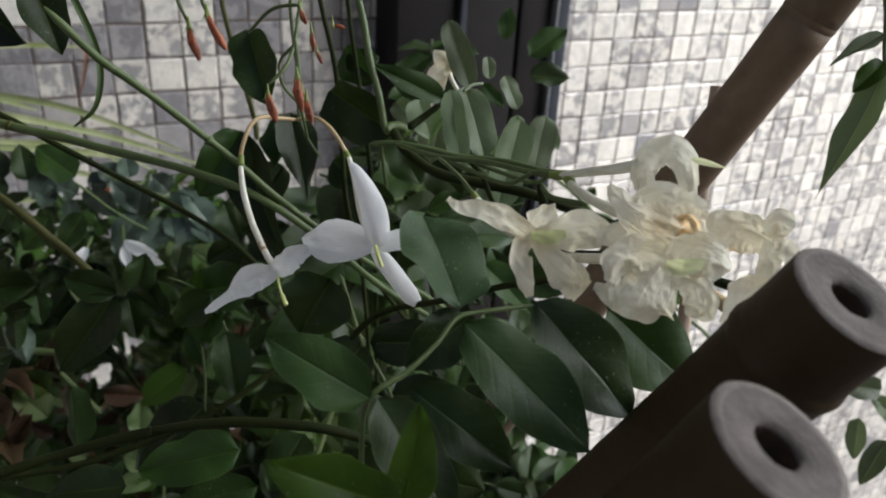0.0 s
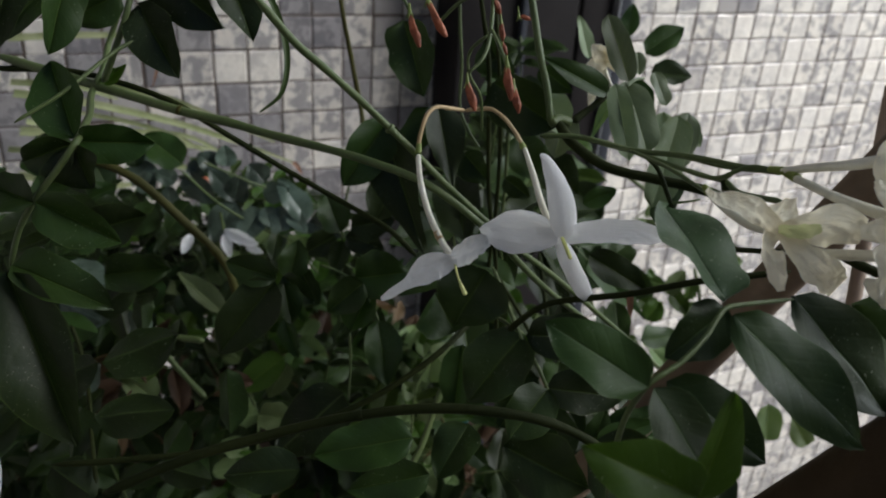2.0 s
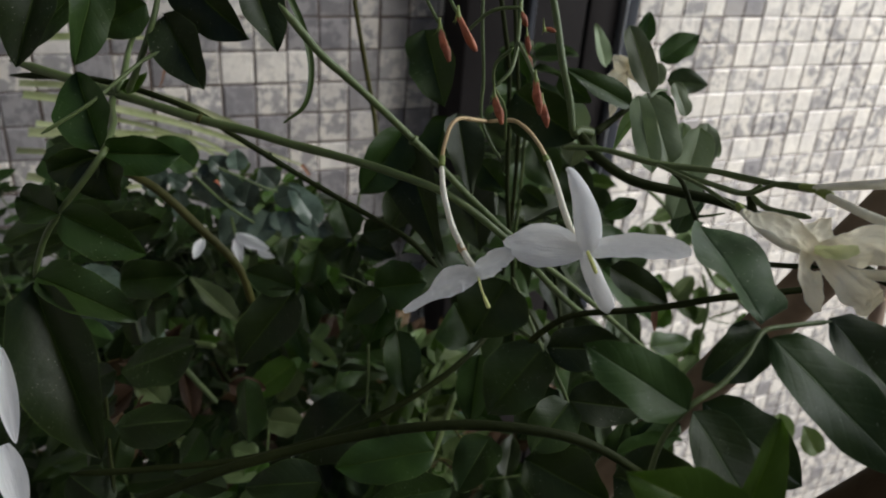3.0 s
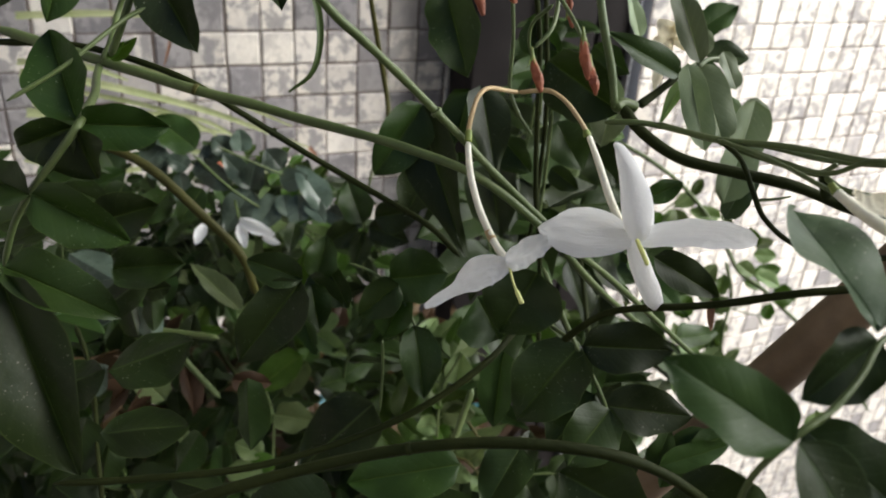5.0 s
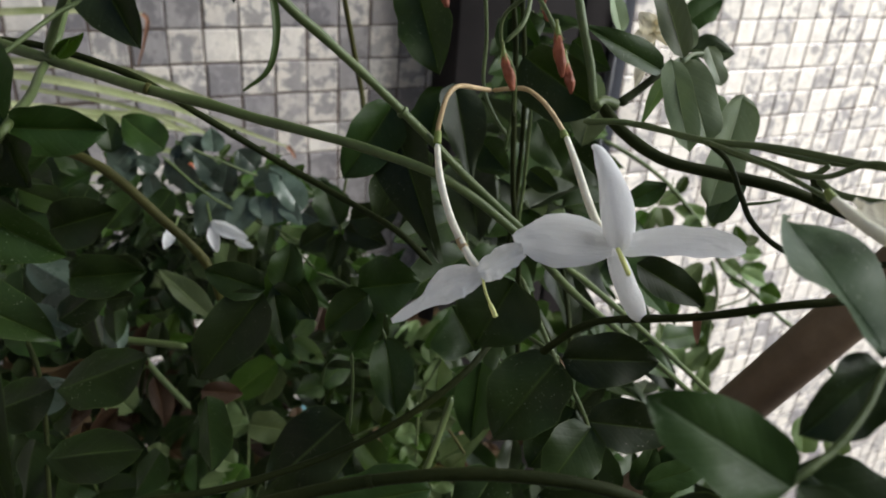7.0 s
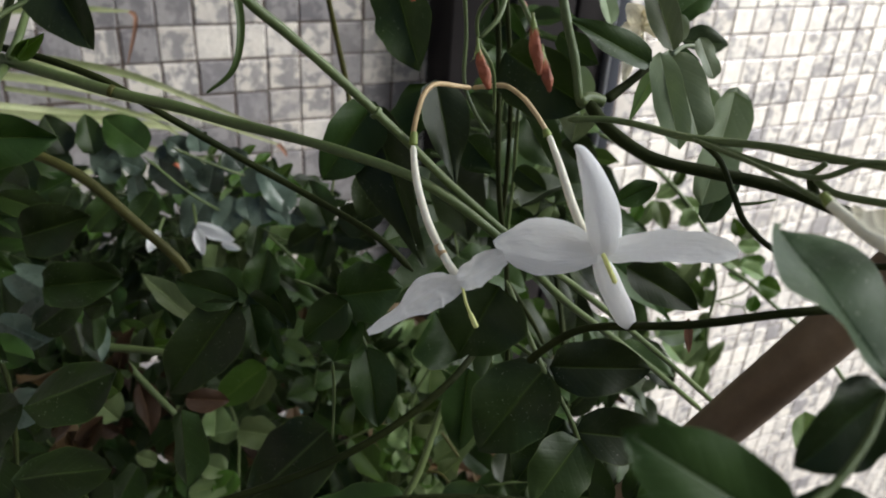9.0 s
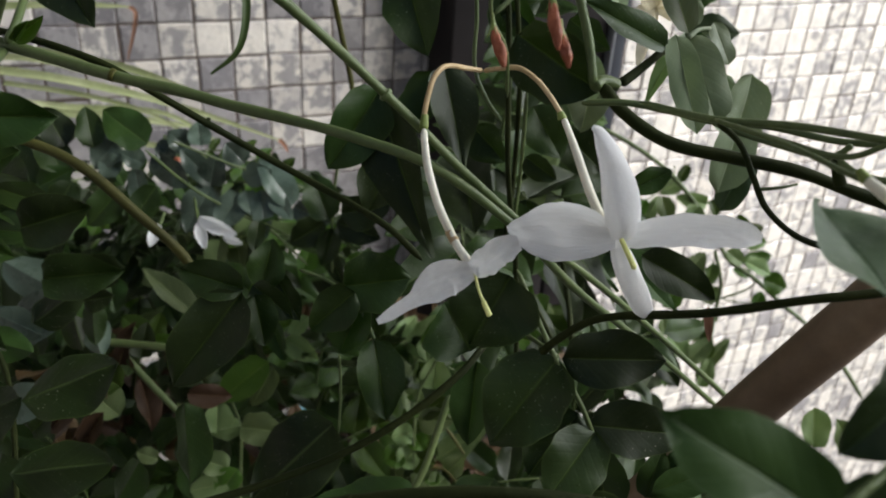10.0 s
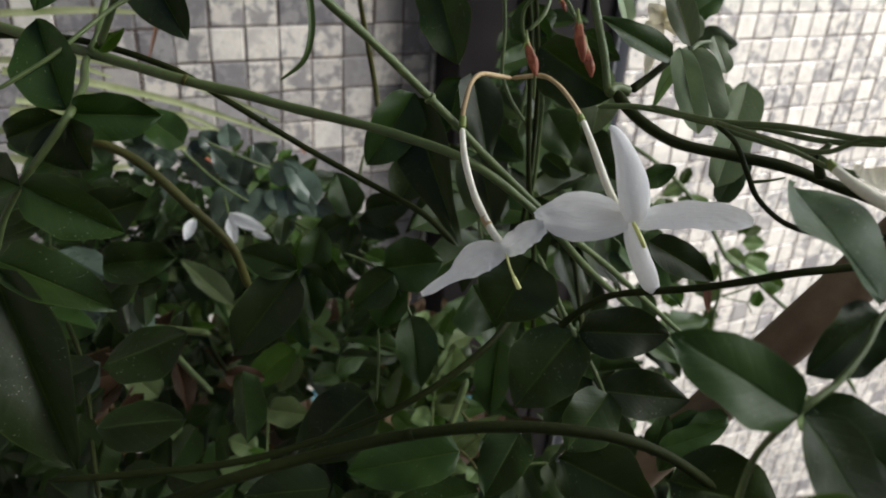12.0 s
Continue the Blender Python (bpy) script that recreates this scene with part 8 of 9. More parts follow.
spray(deep_shoot_b, (0.1900, 0.2734, 0.8409), (0.1562, 0.2742, 0.8729), 0.0211, 3, LEAF_DEAD, 69)
spray(deep_shoot_c, (0.1980, 0.2443, 0.9270), (0.2308, 0.2560, 0.9351), 0.0213, 3, LEAF, 70)
spray(deep_shoot_d, (0.1589, 0.2586, 0.9061), (0.1584, 0.2744, 0.9309), 0.0228, 3, LEAF_DEAD, 71)
spray(deep_shoot_a, (-0.0272, 0.3509, 0.9805), (0.0022, 0.3381, 1.0007), 0.0187, 2, LEAF_DEAD, 72)
spray(deep_shoot_b, (0.2011, 0.2231, 0.8996), (0.2431, 0.2126, 0.8787), 0.0202, 3, LEAF_DEAD, 73)
spray(deep_shoot_c, (0.1086, 0.3106, 0.9526), (0.1365, 0.2860, 0.9689), 0.0175, 2, LEAF_DEAD, 74)
spray(deep_shoot_d, (0.0346, 0.3459, 0.9361), (0.0716, 0.3364, 0.9306), 0.0240, 2, LEAF_DEAD, 75)
spray(deep_shoot_a, (0.1051, 0.3141, 0.9554), (0.1286, 0.2853, 0.9552), 0.0219, 3, LEAF, 76)
spray(deep_shoot_b, (0.0395, 0.4244, 0.9229), (0.0663, 0.3901, 0.9507), 0.0184, 2, LEAF, 77)
spray(deep_shoot_c, (0.0198, 0.3716, 0.8832), (0.0374, 0.3653, 0.9180), 0.0178, 2, LEAF, 78)
spray(deep_shoot_d, (-0.0595, 0.4836, 0.9298), (-0.0297, 0.4694, 0.9305), 0.0223, 2, LEAF, 79)
spray(deep_shoot_a, (0.1044, 0.3851, 0.8210), (0.1292, 0.3531, 0.8332), 0.0221, 2, LEAF, 80)
spray(deep_shoot_b, (0.0546, 0.3320, 0.8846), (0.0919, 0.3252, 0.8920), 0.0215, 2, LEAF_DEAD, 81)
spray(deep_shoot_c, (0.0017, 0.4300, 0.9752), (0.0333, 0.4143, 0.9947), 0.0235, 3, LEAF_FRESH_LIT, 82)
spray(deep_shoot_d, (0.0838, 0.3943, 0.9416), (0.0928, 0.3800, 0.9857), 0.0178, 3, LEAF, 83)
spray(deep_shoot_a, (0.1069, 0.4213, 0.8801), (0.0821, 0.4466, 0.8905), 0.0236, 2, LEAF_DEAD, 84)
spray(deep_shoot_b, (0.0166, 0.4490, 0.9041), (0.0427, 0.4214, 0.9262), 0.0201, 3, LEAF, 85)
spray(deep_shoot_c, (-0.0859, 0.4799, 0.9419), (-0.0498, 0.4474, 0.9447), 0.0174, 2, LEAF_YOUNG, 86)
spray(deep_shoot_d, (-0.1054, 0.4828, 0.8417), (-0.0957, 0.5049, 0.8550), 0.0177, 2, LEAF, 87)
spray(deep_shoot_a, (0.0909, 0.3829, 0.9084), (0.0665, 0.3859, 0.9285), 0.0182, 2, LEAF_DEAD, 88)
spray(deep_shoot_b, (-0.0003, 0.4289, 0.8519), (-0.0095, 0.4205, 0.8915), 0.0199, 3, LEAF, 89)
spray(deep_shoot_c, (-0.0386, 0.4068, 0.9014), (-0.0571, 0.4379, 0.9191), 0.0212, 2, LEAF_DEAD, 90)
spray(deep_shoot_d, (-0.0384, 0.4470, 0.8672), (-0.0240, 0.4514, 0.8865), 0.0189, 3, LEAF_DEAD, 91)
spray(deep_shoot_a, (0.0551, 0.3939, 0.9263), (0.0904, 0.3911, 0.9220), 0.0224, 2, LEAF_DEAD, 92)
spray(deep_shoot_b, (0.0518, 0.4601, 0.9232), (0.0596, 0.4588, 0.9560), 0.0228, 3, LEAF, 93)
spray(deep_shoot_c, (0.0226, 0.3516, 0.8855), (0.0317, 0.3697, 0.9099), 0.0171, 3, LEAF_DEAD, 94)
spray(deep_shoot_d, (-0.1103, 0.4513, 0.8333), (-0.1368, 0.4861, 0.8301), 0.0238, 3, LEAF, 95)
spray(deep_shoot_a, (0.0093, 0.4350, 0.8932), (0.0357, 0.4029, 0.9179), 0.0194, 2, LEAF_DEAD, 96)
spray(deep_shoot_b, (0.0396, 0.3630, 0.8890), (0.0291, 0.3827, 0.9067), 0.0223, 3, LEAF, 97)
spray(deep_shoot_c, (0.0963, 0.3920, 0.9492), (0.1292, 0.3837, 0.9675), 0.0227, 2, LEAF_DEAD, 98)
spray(deep_shoot_d, (0.0453, 0.4030, 0.9334), (0.0570, 0.3982, 0.9664), 0.0207, 3, LEAF_FRESH_LIT, 99)
spray(deep_shoot_a, (-0.0363, 0.4528, 0.8614), (-0.0067, 0.4511, 0.8639), 0.0223, 2, LEAF_DEAD, 100)
spray(deep_shoot_b, (0.0282, 0.4267, 0.9016), (0.0494, 0.4319, 0.9221), 0.0205, 3, LEAF_DEAD, 101)
spray(deep_shoot_c, (0.0813, 0.4060, 0.9466), (0.1090, 0.3650, 0.9513), 0.0180, 2, LEAF_DEAD, 102)
spray(deep_shoot_d, (0.0131, 0.3767, 0.8831), (0.0505, 0.3690, 0.8964), 0.0203, 3, LEAF, 103)
spray(deep_shoot_a, (0.0124, 0.4160, 0.9713), (0.0386, 0.3960, 0.9911), 0.0179, 2, LEAF, 104)
spray(deep_shoot_b, (-0.0393, 0.4391, 0.8942), (-0.0443, 0.4449, 0.9215), 0.0235, 2, LEAF_DEAD, 105)
spray(deep_shoot_c, (0.0071, 0.3599, 0.8694), (0.0411, 0.3529, 0.8777), 0.0178, 3, LEAF, 106)
spray(deep_shoot_d, (0.0135, 0.2673, 0.9766), (0.0468, 0.2537, 0.9945), 0.0205, 2, LEAF, 107)
spray(deep_shoot_a, (-0.0009, 0.3126, 0.9923), (-0.0152, 0.3292, 1.0091), 0.0173, 3, LEAF, 108)
spray(deep_shoot_b, (0.0700, 0.2349, 1.0235), (0.0886, 0.2462, 1.0401), 0.0171, 2, LEAF, 109)
spray(deep_shoot_c, (0.0771, 0.2750, 0.9527), (0.1077, 0.2588, 0.9615), 0.0215, 3, LEAF_DEAD, 110)
spray(deep_shoot_d, (0.0744, 0.2672, 0.9468), (0.0811, 0.2701, 0.9746), 0.0182, 3, LEAF_DEAD, 111)
spray(deep_shoot_a, (0.0453, 0.2488, 1.0348), (0.0505, 0.2467, 1.0628), 0.0222, 3, LEAF_YOUNG, 112)
spray(deep_shoot_b, (-0.0117, 0.3109, 0.9942), (-0.0270, 0.3335, 1.0153), 0.0220, 3, LEAF_FRESH_LIT, 113)
spray(deep_shoot_c, (0.0370, 0.2905, 0.9670), (0.0154, 0.2945, 0.9987), 0.0226, 3, LEAF_DEAD, 114)
spray(deep_shoot_d, (-0.0108, 0.3074, 0.9329), (0.0269, 0.2757, 0.9520), 0.0221, 3, LEAF_YOUNG, 115)
spray(deep_shoot_a, (-0.0251, 0.3212, 1.0028), (-0.0491, 0.3258, 1.0277), 0.0215, 2, LEAF, 116)
spray(deep_shoot_b, (0.0934, 0.2470, 1.0069), (0.0927, 0.2448, 1.0400), 0.0175, 2, LEAF, 117)
spray(deep_shoot_c, (-0.0016, 0.3112, 0.9838), (0.0123, 0.2963, 1.0257), 0.0208, 3, LEAF_FRESH_LIT, 118)
spray(deep_shoot_d, (-0.0031, 0.2956, 0.9751), (0.0131, 0.2768, 1.0116), 0.0176, 3, LEAF, 119)
spray(deep_shoot_a, (0.0410, 0.2951, 0.9664), (0.0681, 0.3133, 0.9825), 0.0191, 3, LEAF_DEAD, 120)
spray(deep_shoot_b, (0.0696, 0.2769, 0.9829), (0.0990, 0.2494, 0.9992), 0.0187, 2, LEAF, 121)
spray(deep_shoot_c, (-0.0131, 0.2941, 1.0041), (-0.0337, 0.3199, 1.0125), 0.0180, 2, LEAF, 122)
spray(deep_shoot_d, (0.1089, 0.1899, 1.1278), (0.1258, 0.1543, 1.1185), 0.0208, 3, LEAF, 123)
spray(deep_shoot_a, (0.0996, 0.1914, 1.1346), (0.0976, 0.1908, 1.1095), 0.0194, 2, LEAF, 124)
spray(deep_shoot_b, (0.0871, 0.1778, 1.1347), (0.0789, 0.1435, 1.1198), 0.0216, 2, LEAF, 125)
spray(deep_shoot_c, (0.1103, 0.1899, 1.1334), (0.1150, 0.1678, 1.1121), 0.0209, 2, LEAF, 126)
spray(deep_shoot_d, (0.0807, 0.1699, 1.1463), (0.1098, 0.1583, 1.1240), 0.0236, 2, LEAF, 127)
spray(deep_shoot_a, (0.1087, 0.2156, 1.0995), (0.1259, 0.1970, 1.0793), 0.0218, 2, LEAF, 128)
spray(deep_shoot_b, (0.1121, 0.2108, 1.1151), (0.1249, 0.1835, 1.1107), 0.0238, 2, LEAF, 129)
spray(deep_shoot_c, (0.1140, 0.1986, 1.1290), (0.0975, 0.1722, 1.1104), 0.0216, 2, LEAF, 130)
spray(deep_shoot_d, (0.1848, 0.3651, 1.0992), (0.2087, 0.3327, 1.1005), 0.0228, 3, LEAF, 131)
spray(deep_shoot_a, (0.1543, 0.3077, 1.0793), (0.1374, 0.2733, 1.0636), 0.0208, 3, LEAF, 132)
spray(deep_shoot_b, (0.1609, 0.2875, 1.1154), (0.1586, 0.2811, 1.0842), 0.0197, 3, LEAF, 133)
spray(deep_shoot_c, (0.1772, 0.3508, 1.0657), (0.2116, 0.3310, 1.0506), 0.0215, 3, LEAF, 134)
spray(deep_shoot_d, (0.1984, 0.3253, 1.1047), (0.1956, 0.3165, 1.0780), 0.0217, 3, LEAF, 135)
spray(deep_shoot_a, (0.1775, 0.3546, 1.0956), (0.1958, 0.3484, 1.0731), 0.0224, 2, LEAF_YOUNG, 136)
spray(deep_shoot_b, (0.1872, 0.3348, 1.0438), (0.2104, 0.3151, 1.0393), 0.0175, 3, LEAF, 137)
spray(deep_shoot_c, (0.1789, 0.3327, 1.0953), (0.1879, 0.2953, 1.0795), 0.0176, 3, LEAF, 138)
spray(deep_shoot_d, (-0.0162, 0.2148, 1.1369), (-0.0180, 0.1994, 1.1143), 0.0188, 3, LEAF, 139)
spray(deep_shoot_a, (-0.0541, 0.3376, 1.0386), (-0.0234, 0.3225, 1.0194), 0.0192, 3, LEAF, 140)
spray(deep_shoot_b, (-0.0542, 0.3234, 1.0624), (-0.0172, 0.2796, 1.0731), 0.0172, 2, LEAF, 141)
spray(deep_shoot_c, (-0.0602, 0.2873, 1.0100), (-0.0703, 0.3094, 1.0316), 0.0184, 2, LEAF, 142)
spray(deep_shoot_d, (-0.0455, 0.3030, 0.9754), (-0.0670, 0.3432, 0.9875), 0.0216, 3, LEAF, 143)
spray(deep_shoot_a, (-0.0886, 0.3356, 0.9852), (-0.0640, 0.2908, 0.9812), 0.0178, 3, LEAF, 144)
spray(deep_shoot_b, (-0.0618, 0.2827, 1.0113), (-0.0564, 0.3089, 1.0269), 0.0231, 3, LEAF, 145)
spray(deep_shoot_c, (0.1373, 0.2381, 1.1207), (0.1471, 0.2106, 1.1011), 0.0219, 2, LEAF, 146)
spray(deep_shoot_d, (0.1792, 0.2692, 1.1188), (0.1784, 0.2364, 1.0992), 0.0184, 3, LEAF_YOUNG, 147)
spray(deep_shoot_a, (0.1635, 0.2747, 1.1602), (0.1495, 0.2460, 1.1375), 0.0193, 3, LEAF, 148)
spray(deep_shoot_b, (0.1255, 0.2048, 1.1409), (0.0995, 0.2087, 1.1197), 0.0211, 3, LEAF, 149)
spray(deep_shoot_c, (0.1635, 0.2646, 1.1271), (0.1867, 0.2612, 1.1028), 0.0185, 3, LEAF, 150)
spray(deep_shoot_a, (-0.0189, 0.2328, 0.9911), (0.0179, 0.2129, 0.9885), 0.0207, 2, LEAF, 156)
spray(deep_shoot_b, (-0.0271, 0.2430, 0.9706), (0.0069, 0.2340, 0.9801), 0.0173, 2, LEAF_YOUNG, 157)
spray(deep_shoot_c, (-0.0517, 0.2263, 1.0211), (-0.0626, 0.2423, 1.0380), 0.0234, 3, LEAF, 158)
spray(deep_shoot_d, (-0.0434, 0.2662, 0.9900), (-0.0532, 0.2994, 0.9966), 0.0221, 2, LEAF, 159)
spray(deep_shoot_a, (-0.0107, 0.2235, 1.0057), (-0.0203, 0.2204, 1.0478), 0.0224, 3, LEAF, 160)
spray(deep_shoot_b, (-0.0181, 0.2314, 0.9879), (0.0100, 0.2273, 0.9930), 0.0174, 2, LEAF, 161)
spray(deep_shoot_c, (-0.0085, 0.2715, 0.9659), (0.0103, 0.2516, 1.0084), 0.0232, 2, LEAF, 162)
spray(deep_shoot_d, (0.0801, 0.2388, 0.9642), (0.0689, 0.2649, 0.9732), 0.0193, 2, LEAF, 163)
spray(deep_shoot_a, (0.0944, 0.2245, 0.9547), (0.0910, 0.2422, 0.9826), 0.0181, 2, LEAF, 164)
spray(deep_shoot_b, (0.0951, 0.2218, 0.9605), (0.1192, 0.2032, 0.9783), 0.0205, 3, LEAF, 165)
spray(deep_shoot_c, (0.0740, 0.2190, 0.9447), (0.0772, 0.2128, 0.9876), 0.0171, 2, LEAF, 166)
spray(deep_shoot_d, (0.0735, 0.2396, 0.9635), (0.0977, 0.2465, 0.9798), 0.0219, 2, LEAF, 167)
spray(deep_shoot_a, (0.1010, 0.2463, 0.9329), (0.0901, 0.2502, 0.9737), 0.0201, 3, LEAF_DEAD, 168)
spray(deep_shoot_b, (0.0873, 0.2514, 0.9519), (0.0585, 0.2602, 0.9764), 0.0179, 3, LEAF, 169)
spray(deep_shoot_c, (0.0887, 0.2475, 0.9394), (0.0804, 0.2415, 0.9819), 0.0200, 2, LEAF, 170)
spray(deep_shoot_d, (0.0203, 0.2514, 0.9382), (0.0468, 0.2539, 0.9478), 0.0187, 2, LEAF, 171)
spray(deep_shoot_a, (0.0630, 0.2191, 0.9626), (0.0876, 0.2211, 0.9827), 0.0178, 3, LEAF, 172)
spray(deep_shoot_b, (0.0214, 0.2717, 0.9163), (0.0498, 0.2759, 0.9219), 0.0215, 2, LEAF, 173)
spray(deep_shoot_c, (0.0194, 0.3906, 1.0388), (0.0273, 0.3677, 1.0235), 0.0223, 3, LEAF, 174)
spray(deep_shoot_d, (-0.0003, 0.4215, 1.0419), (-0.0271, 0.3986, 1.0293), 0.0207, 3, LEAF, 175)
spray(deep_shoot_a, (0.0062, 0.3233, 1.0609), (0.0193, 0.3003, 1.0455), 0.0219, 3, LEAF, 176)
spray(deep_shoot_b, (-0.0032, 0.3685, 1.0568), (0.0070, 0.3538, 1.0277), 0.0238, 2, LEAF_YOUNG, 177)
spray(deep_shoot_c, (0.0032, 0.3223, 1.0552), (-0.0236, 0.3049, 1.0503), 0.0208, 3, LEAF, 178)
spray(deep_shoot_d, (0.0532, 0.3624, 1.0527), (0.0810, 0.3325, 1.0521), 0.0223, 2, LEAF, 179)
spray(deep_shoot_a, (0.0559, 0.3157, 1.0486), (0.0695, 0.3024, 1.0244), 0.0186, 2, LEAF, 180)
spray(deep_shoot_b, (0.0605, 0.3759, 1.0236), (0.0453, 0.3727, 0.9996), 0.0175, 2, LEAF, 181)
spray(deep_shoot_c, (0.0892, 0.3409, 0.8358), (0.0700, 0.3599, 0.8624), 0.0192, 3, LEAF_DEAD, 182)
spray(deep_shoot_d, (-0.1516, 0.5448, 0.8464), (-0.1144, 0.5223, 0.8603), 0.0203, 2, LEAF, 183)
spray(deep_shoot_a, (0.2175, 0.3254, 0.9534), (0.2340, 0.3086, 0.9768), 0.0179, 2, LEAF, 184)
spray(deep_shoot_b, (0.1435, 0.3425, 0.8476), (0.1289, 0.3488, 0.8794), 0.0225, 2, LEAF, 185)
spray(deep_shoot_c, (-0.0727, 0.4773, 0.8779), (-0.0599, 0.5008, 0.8903), 0.0233, 2, LEAF, 186)
spray(deep_shoot_d, (-0.0224, 0.3901, 0.8379), (-0.0486, 0.3936, 0.8683), 0.0185, 2, LEAF_DEAD, 187)
spray(deep_shoot_a, (0.0862, 0.4000, 0.9351), (0.1150, 0.3746, 0.9577), 0.0217, 3, LEAF_DEAD, 188)
spray(deep_shoot_b, (0.0821, 0.3824, 0.9200), (0.0635, 0.3863, 0.9559), 0.0201, 2, LEAF_DEAD, 189)
spray(deep_shoot_c, (0.2522, 0.3068, 0.7731), (0.2889, 0.3023, 0.7696), 0.0207, 2, LEAF, 190)
spray(deep_shoot_d, (0.2371, 0.3135, 0.9152), (0.2246, 0.3210, 0.9435), 0.0209, 3, LEAF, 191)
spray(deep_shoot_a, (0.2379, 0.3048, 0.8747), (0.2742, 0.2968, 0.8573), 0.0203, 3, LEAF, 192)
spray(deep_shoot_b, (0.0288, 0.3821, 0.8767), (0.0327, 0.3983, 0.9046), 0.0214, 2, LEAF_DEAD, 193)
spray(deep_shoot_c, (-0.1259, 0.4447, 0.8380), (-0.1437, 0.4455, 0.8659), 0.0219, 2, LEAF_DEAD, 194)
spray(deep_shoot_d, (-0.0615, 0.4431, 0.8441), (-0.0346, 0.4493, 0.8453), 0.0218, 3, LEAF_YOUNG, 195)
spray(deep_shoot_a, (0.2172, 0.3220, 0.9425), (0.2380, 0.2908, 0.9485), 0.0224, 2, LEAF_DEAD, 196)
spray(deep_shoot_b, (0.0448, 0.3863, 0.8075), (0.0633, 0.3871, 0.8258), 0.0191, 3, LEAF, 197)
spray(deep_shoot_c, (0.2483, 0.2863, 0.8313), (0.2692, 0.3088, 0.8464), 0.0196, 2, LEAF_DEAD, 198)
spray(deep_shoot_d, (0.0376, 0.4577, 0.8900), (0.0502, 0.4691, 0.9105), 0.0191, 3, LEAF_DEAD, 199)
spray(deep_shoot_a, (0.0915, 0.3803, 0.8187), (0.1204, 0.3427, 0.8409), 0.0174, 2, LEAF, 200)
spray(deep_shoot_b, (-0.1150, 0.4072, 0.8219), (-0.0899, 0.4076, 0.8425), 0.0215, 3, LEAF, 201)
spray(deep_shoot_c, (0.1580, 0.3093, 0.8889), (0.1377, 0.3375, 0.8973), 0.0219, 2, LEAF_DEAD, 202)
spray(deep_shoot_d, (0.1878, 0.2910, 0.8557), (0.2025, 0.2658, 0.8849), 0.0223, 2, LEAF_DEAD, 203)
spray(deep_shoot_a, (-0.1363, 0.5001, 0.7815), (-0.1034, 0.4813, 0.7766), 0.0186, 3, LEAF_DEAD, 204)
spray(deep_shoot_b, (0.0507, 0.3957, 0.8305), (0.0581, 0.3886, 0.8667), 0.0203, 2, LEAF, 205)
spray(deep_shoot_c, (0.1989, 0.3744, 0.8444), (0.1753, 0.3728, 0.8804), 0.0231, 3, LEAF, 206)
spray(deep_shoot_d, (-0.1084, 0.4650, 0.7868), (-0.1244, 0.4916, 0.8070), 0.0220, 2, LEAF, 207)
spray(deep_shoot_a, (0.0204, 0.3768, 0.8894), (0.0076, 0.3910, 0.9113), 0.0221, 2, LEAF_DEAD, 208)
spray(deep_shoot_b, (-0.1371, 0.4447, 0.8037), (-0.0992, 0.4135, 0.8429), 0.0171, 2, LEAF, 209)
spray(deep_shoot_c, (0.1108, 0.3923, 0.9137), (0.0989, 0.4126, 0.9373), 0.0199, 3, LEAF_DEAD, 210)
spray(deep_shoot_d, (0.0496, 0.4262, 0.8571), (0.0386, 0.4368, 0.8817), 0.0223, 3, LEAF_DEAD, 211)
spray(deep_shoot_a, (0.1740, 0.3092, 0.8610), (0.2013, 0.2980, 0.8461), 0.0188, 2, LEAF_DEAD, 212)
spray(deep_shoot_b, (0.0254, 0.4421, 0.8816), (0.0315, 0.4546, 0.9038), 0.0178, 3, LEAF, 213)
spray(deep_shoot_c, (0.0851, 0.3774, 0.8268), (0.1212, 0.3567, 0.8196), 0.0233, 2, LEAF_DEAD, 214)
spray(deep_shoot_d, (0.2213, 0.2740, 0.8589), (0.2158, 0.2973, 0.8669), 0.0183, 3, LEAF_DEAD, 215)
spray(deep_shoot_a, (0.0034, 0.4046, 0.7924), (0.0346, 0.3765, 0.8116), 0.0175, 2, LEAF, 216)
spray(deep_shoot_b, (-0.1357, 0.5043, 0.8621), (-0.1092, 0.5044, 0.8783), 0.0172, 3, LEAF, 217)
spray(deep_shoot_c, (0.1121, 0.3519, 0.8927), (0.1445, 0.3366, 0.8949), 0.0193, 3, LEAF, 218)
spray(deep_shoot_d, (0.2279, 0.2970, 0.8011), (0.2488, 0.2665, 0.8117), 0.0193, 2, LEAF, 219)
spray(deep_shoot_a, (-0.1117, 0.5091, 0.7970), (-0.0762, 0.4831, 0.8240), 0.0215, 3, LEAF_DEAD, 220)
spray(deep_shoot_b, (0.2563, 0.2755, 0.8010), (0.2796, 0.2756, 0.8306), 0.0211, 2, LEAF_DEAD, 221)
spray(deep_shoot_c, (0.1659, 0.3166, 0.8891), (0.1882, 0.2917, 0.9231), 0.0237, 2, LEAF_DEAD, 222)
spray(deep_shoot_d, (0.1233, 0.3524, 0.9312), (0.1674, 0.3518, 0.9247), 0.0183, 3, LEAF, 223)
spray(deep_shoot_a, (0.2505, 0.2852, 0.8411), (0.2322, 0.2888, 0.8847), 0.0187, 2, LEAF_DEAD, 224)
spray(deep_shoot_b, (0.2466, 0.2707, 0.8287), (0.2319, 0.2891, 0.8470), 0.0181, 2, LEAF_DEAD, 225)
spray(deep_shoot_c, (0.2180, 0.2967, 0.8632), (0.2456, 0.2758, 0.8551), 0.0202, 3, LEAF_DEAD, 226)
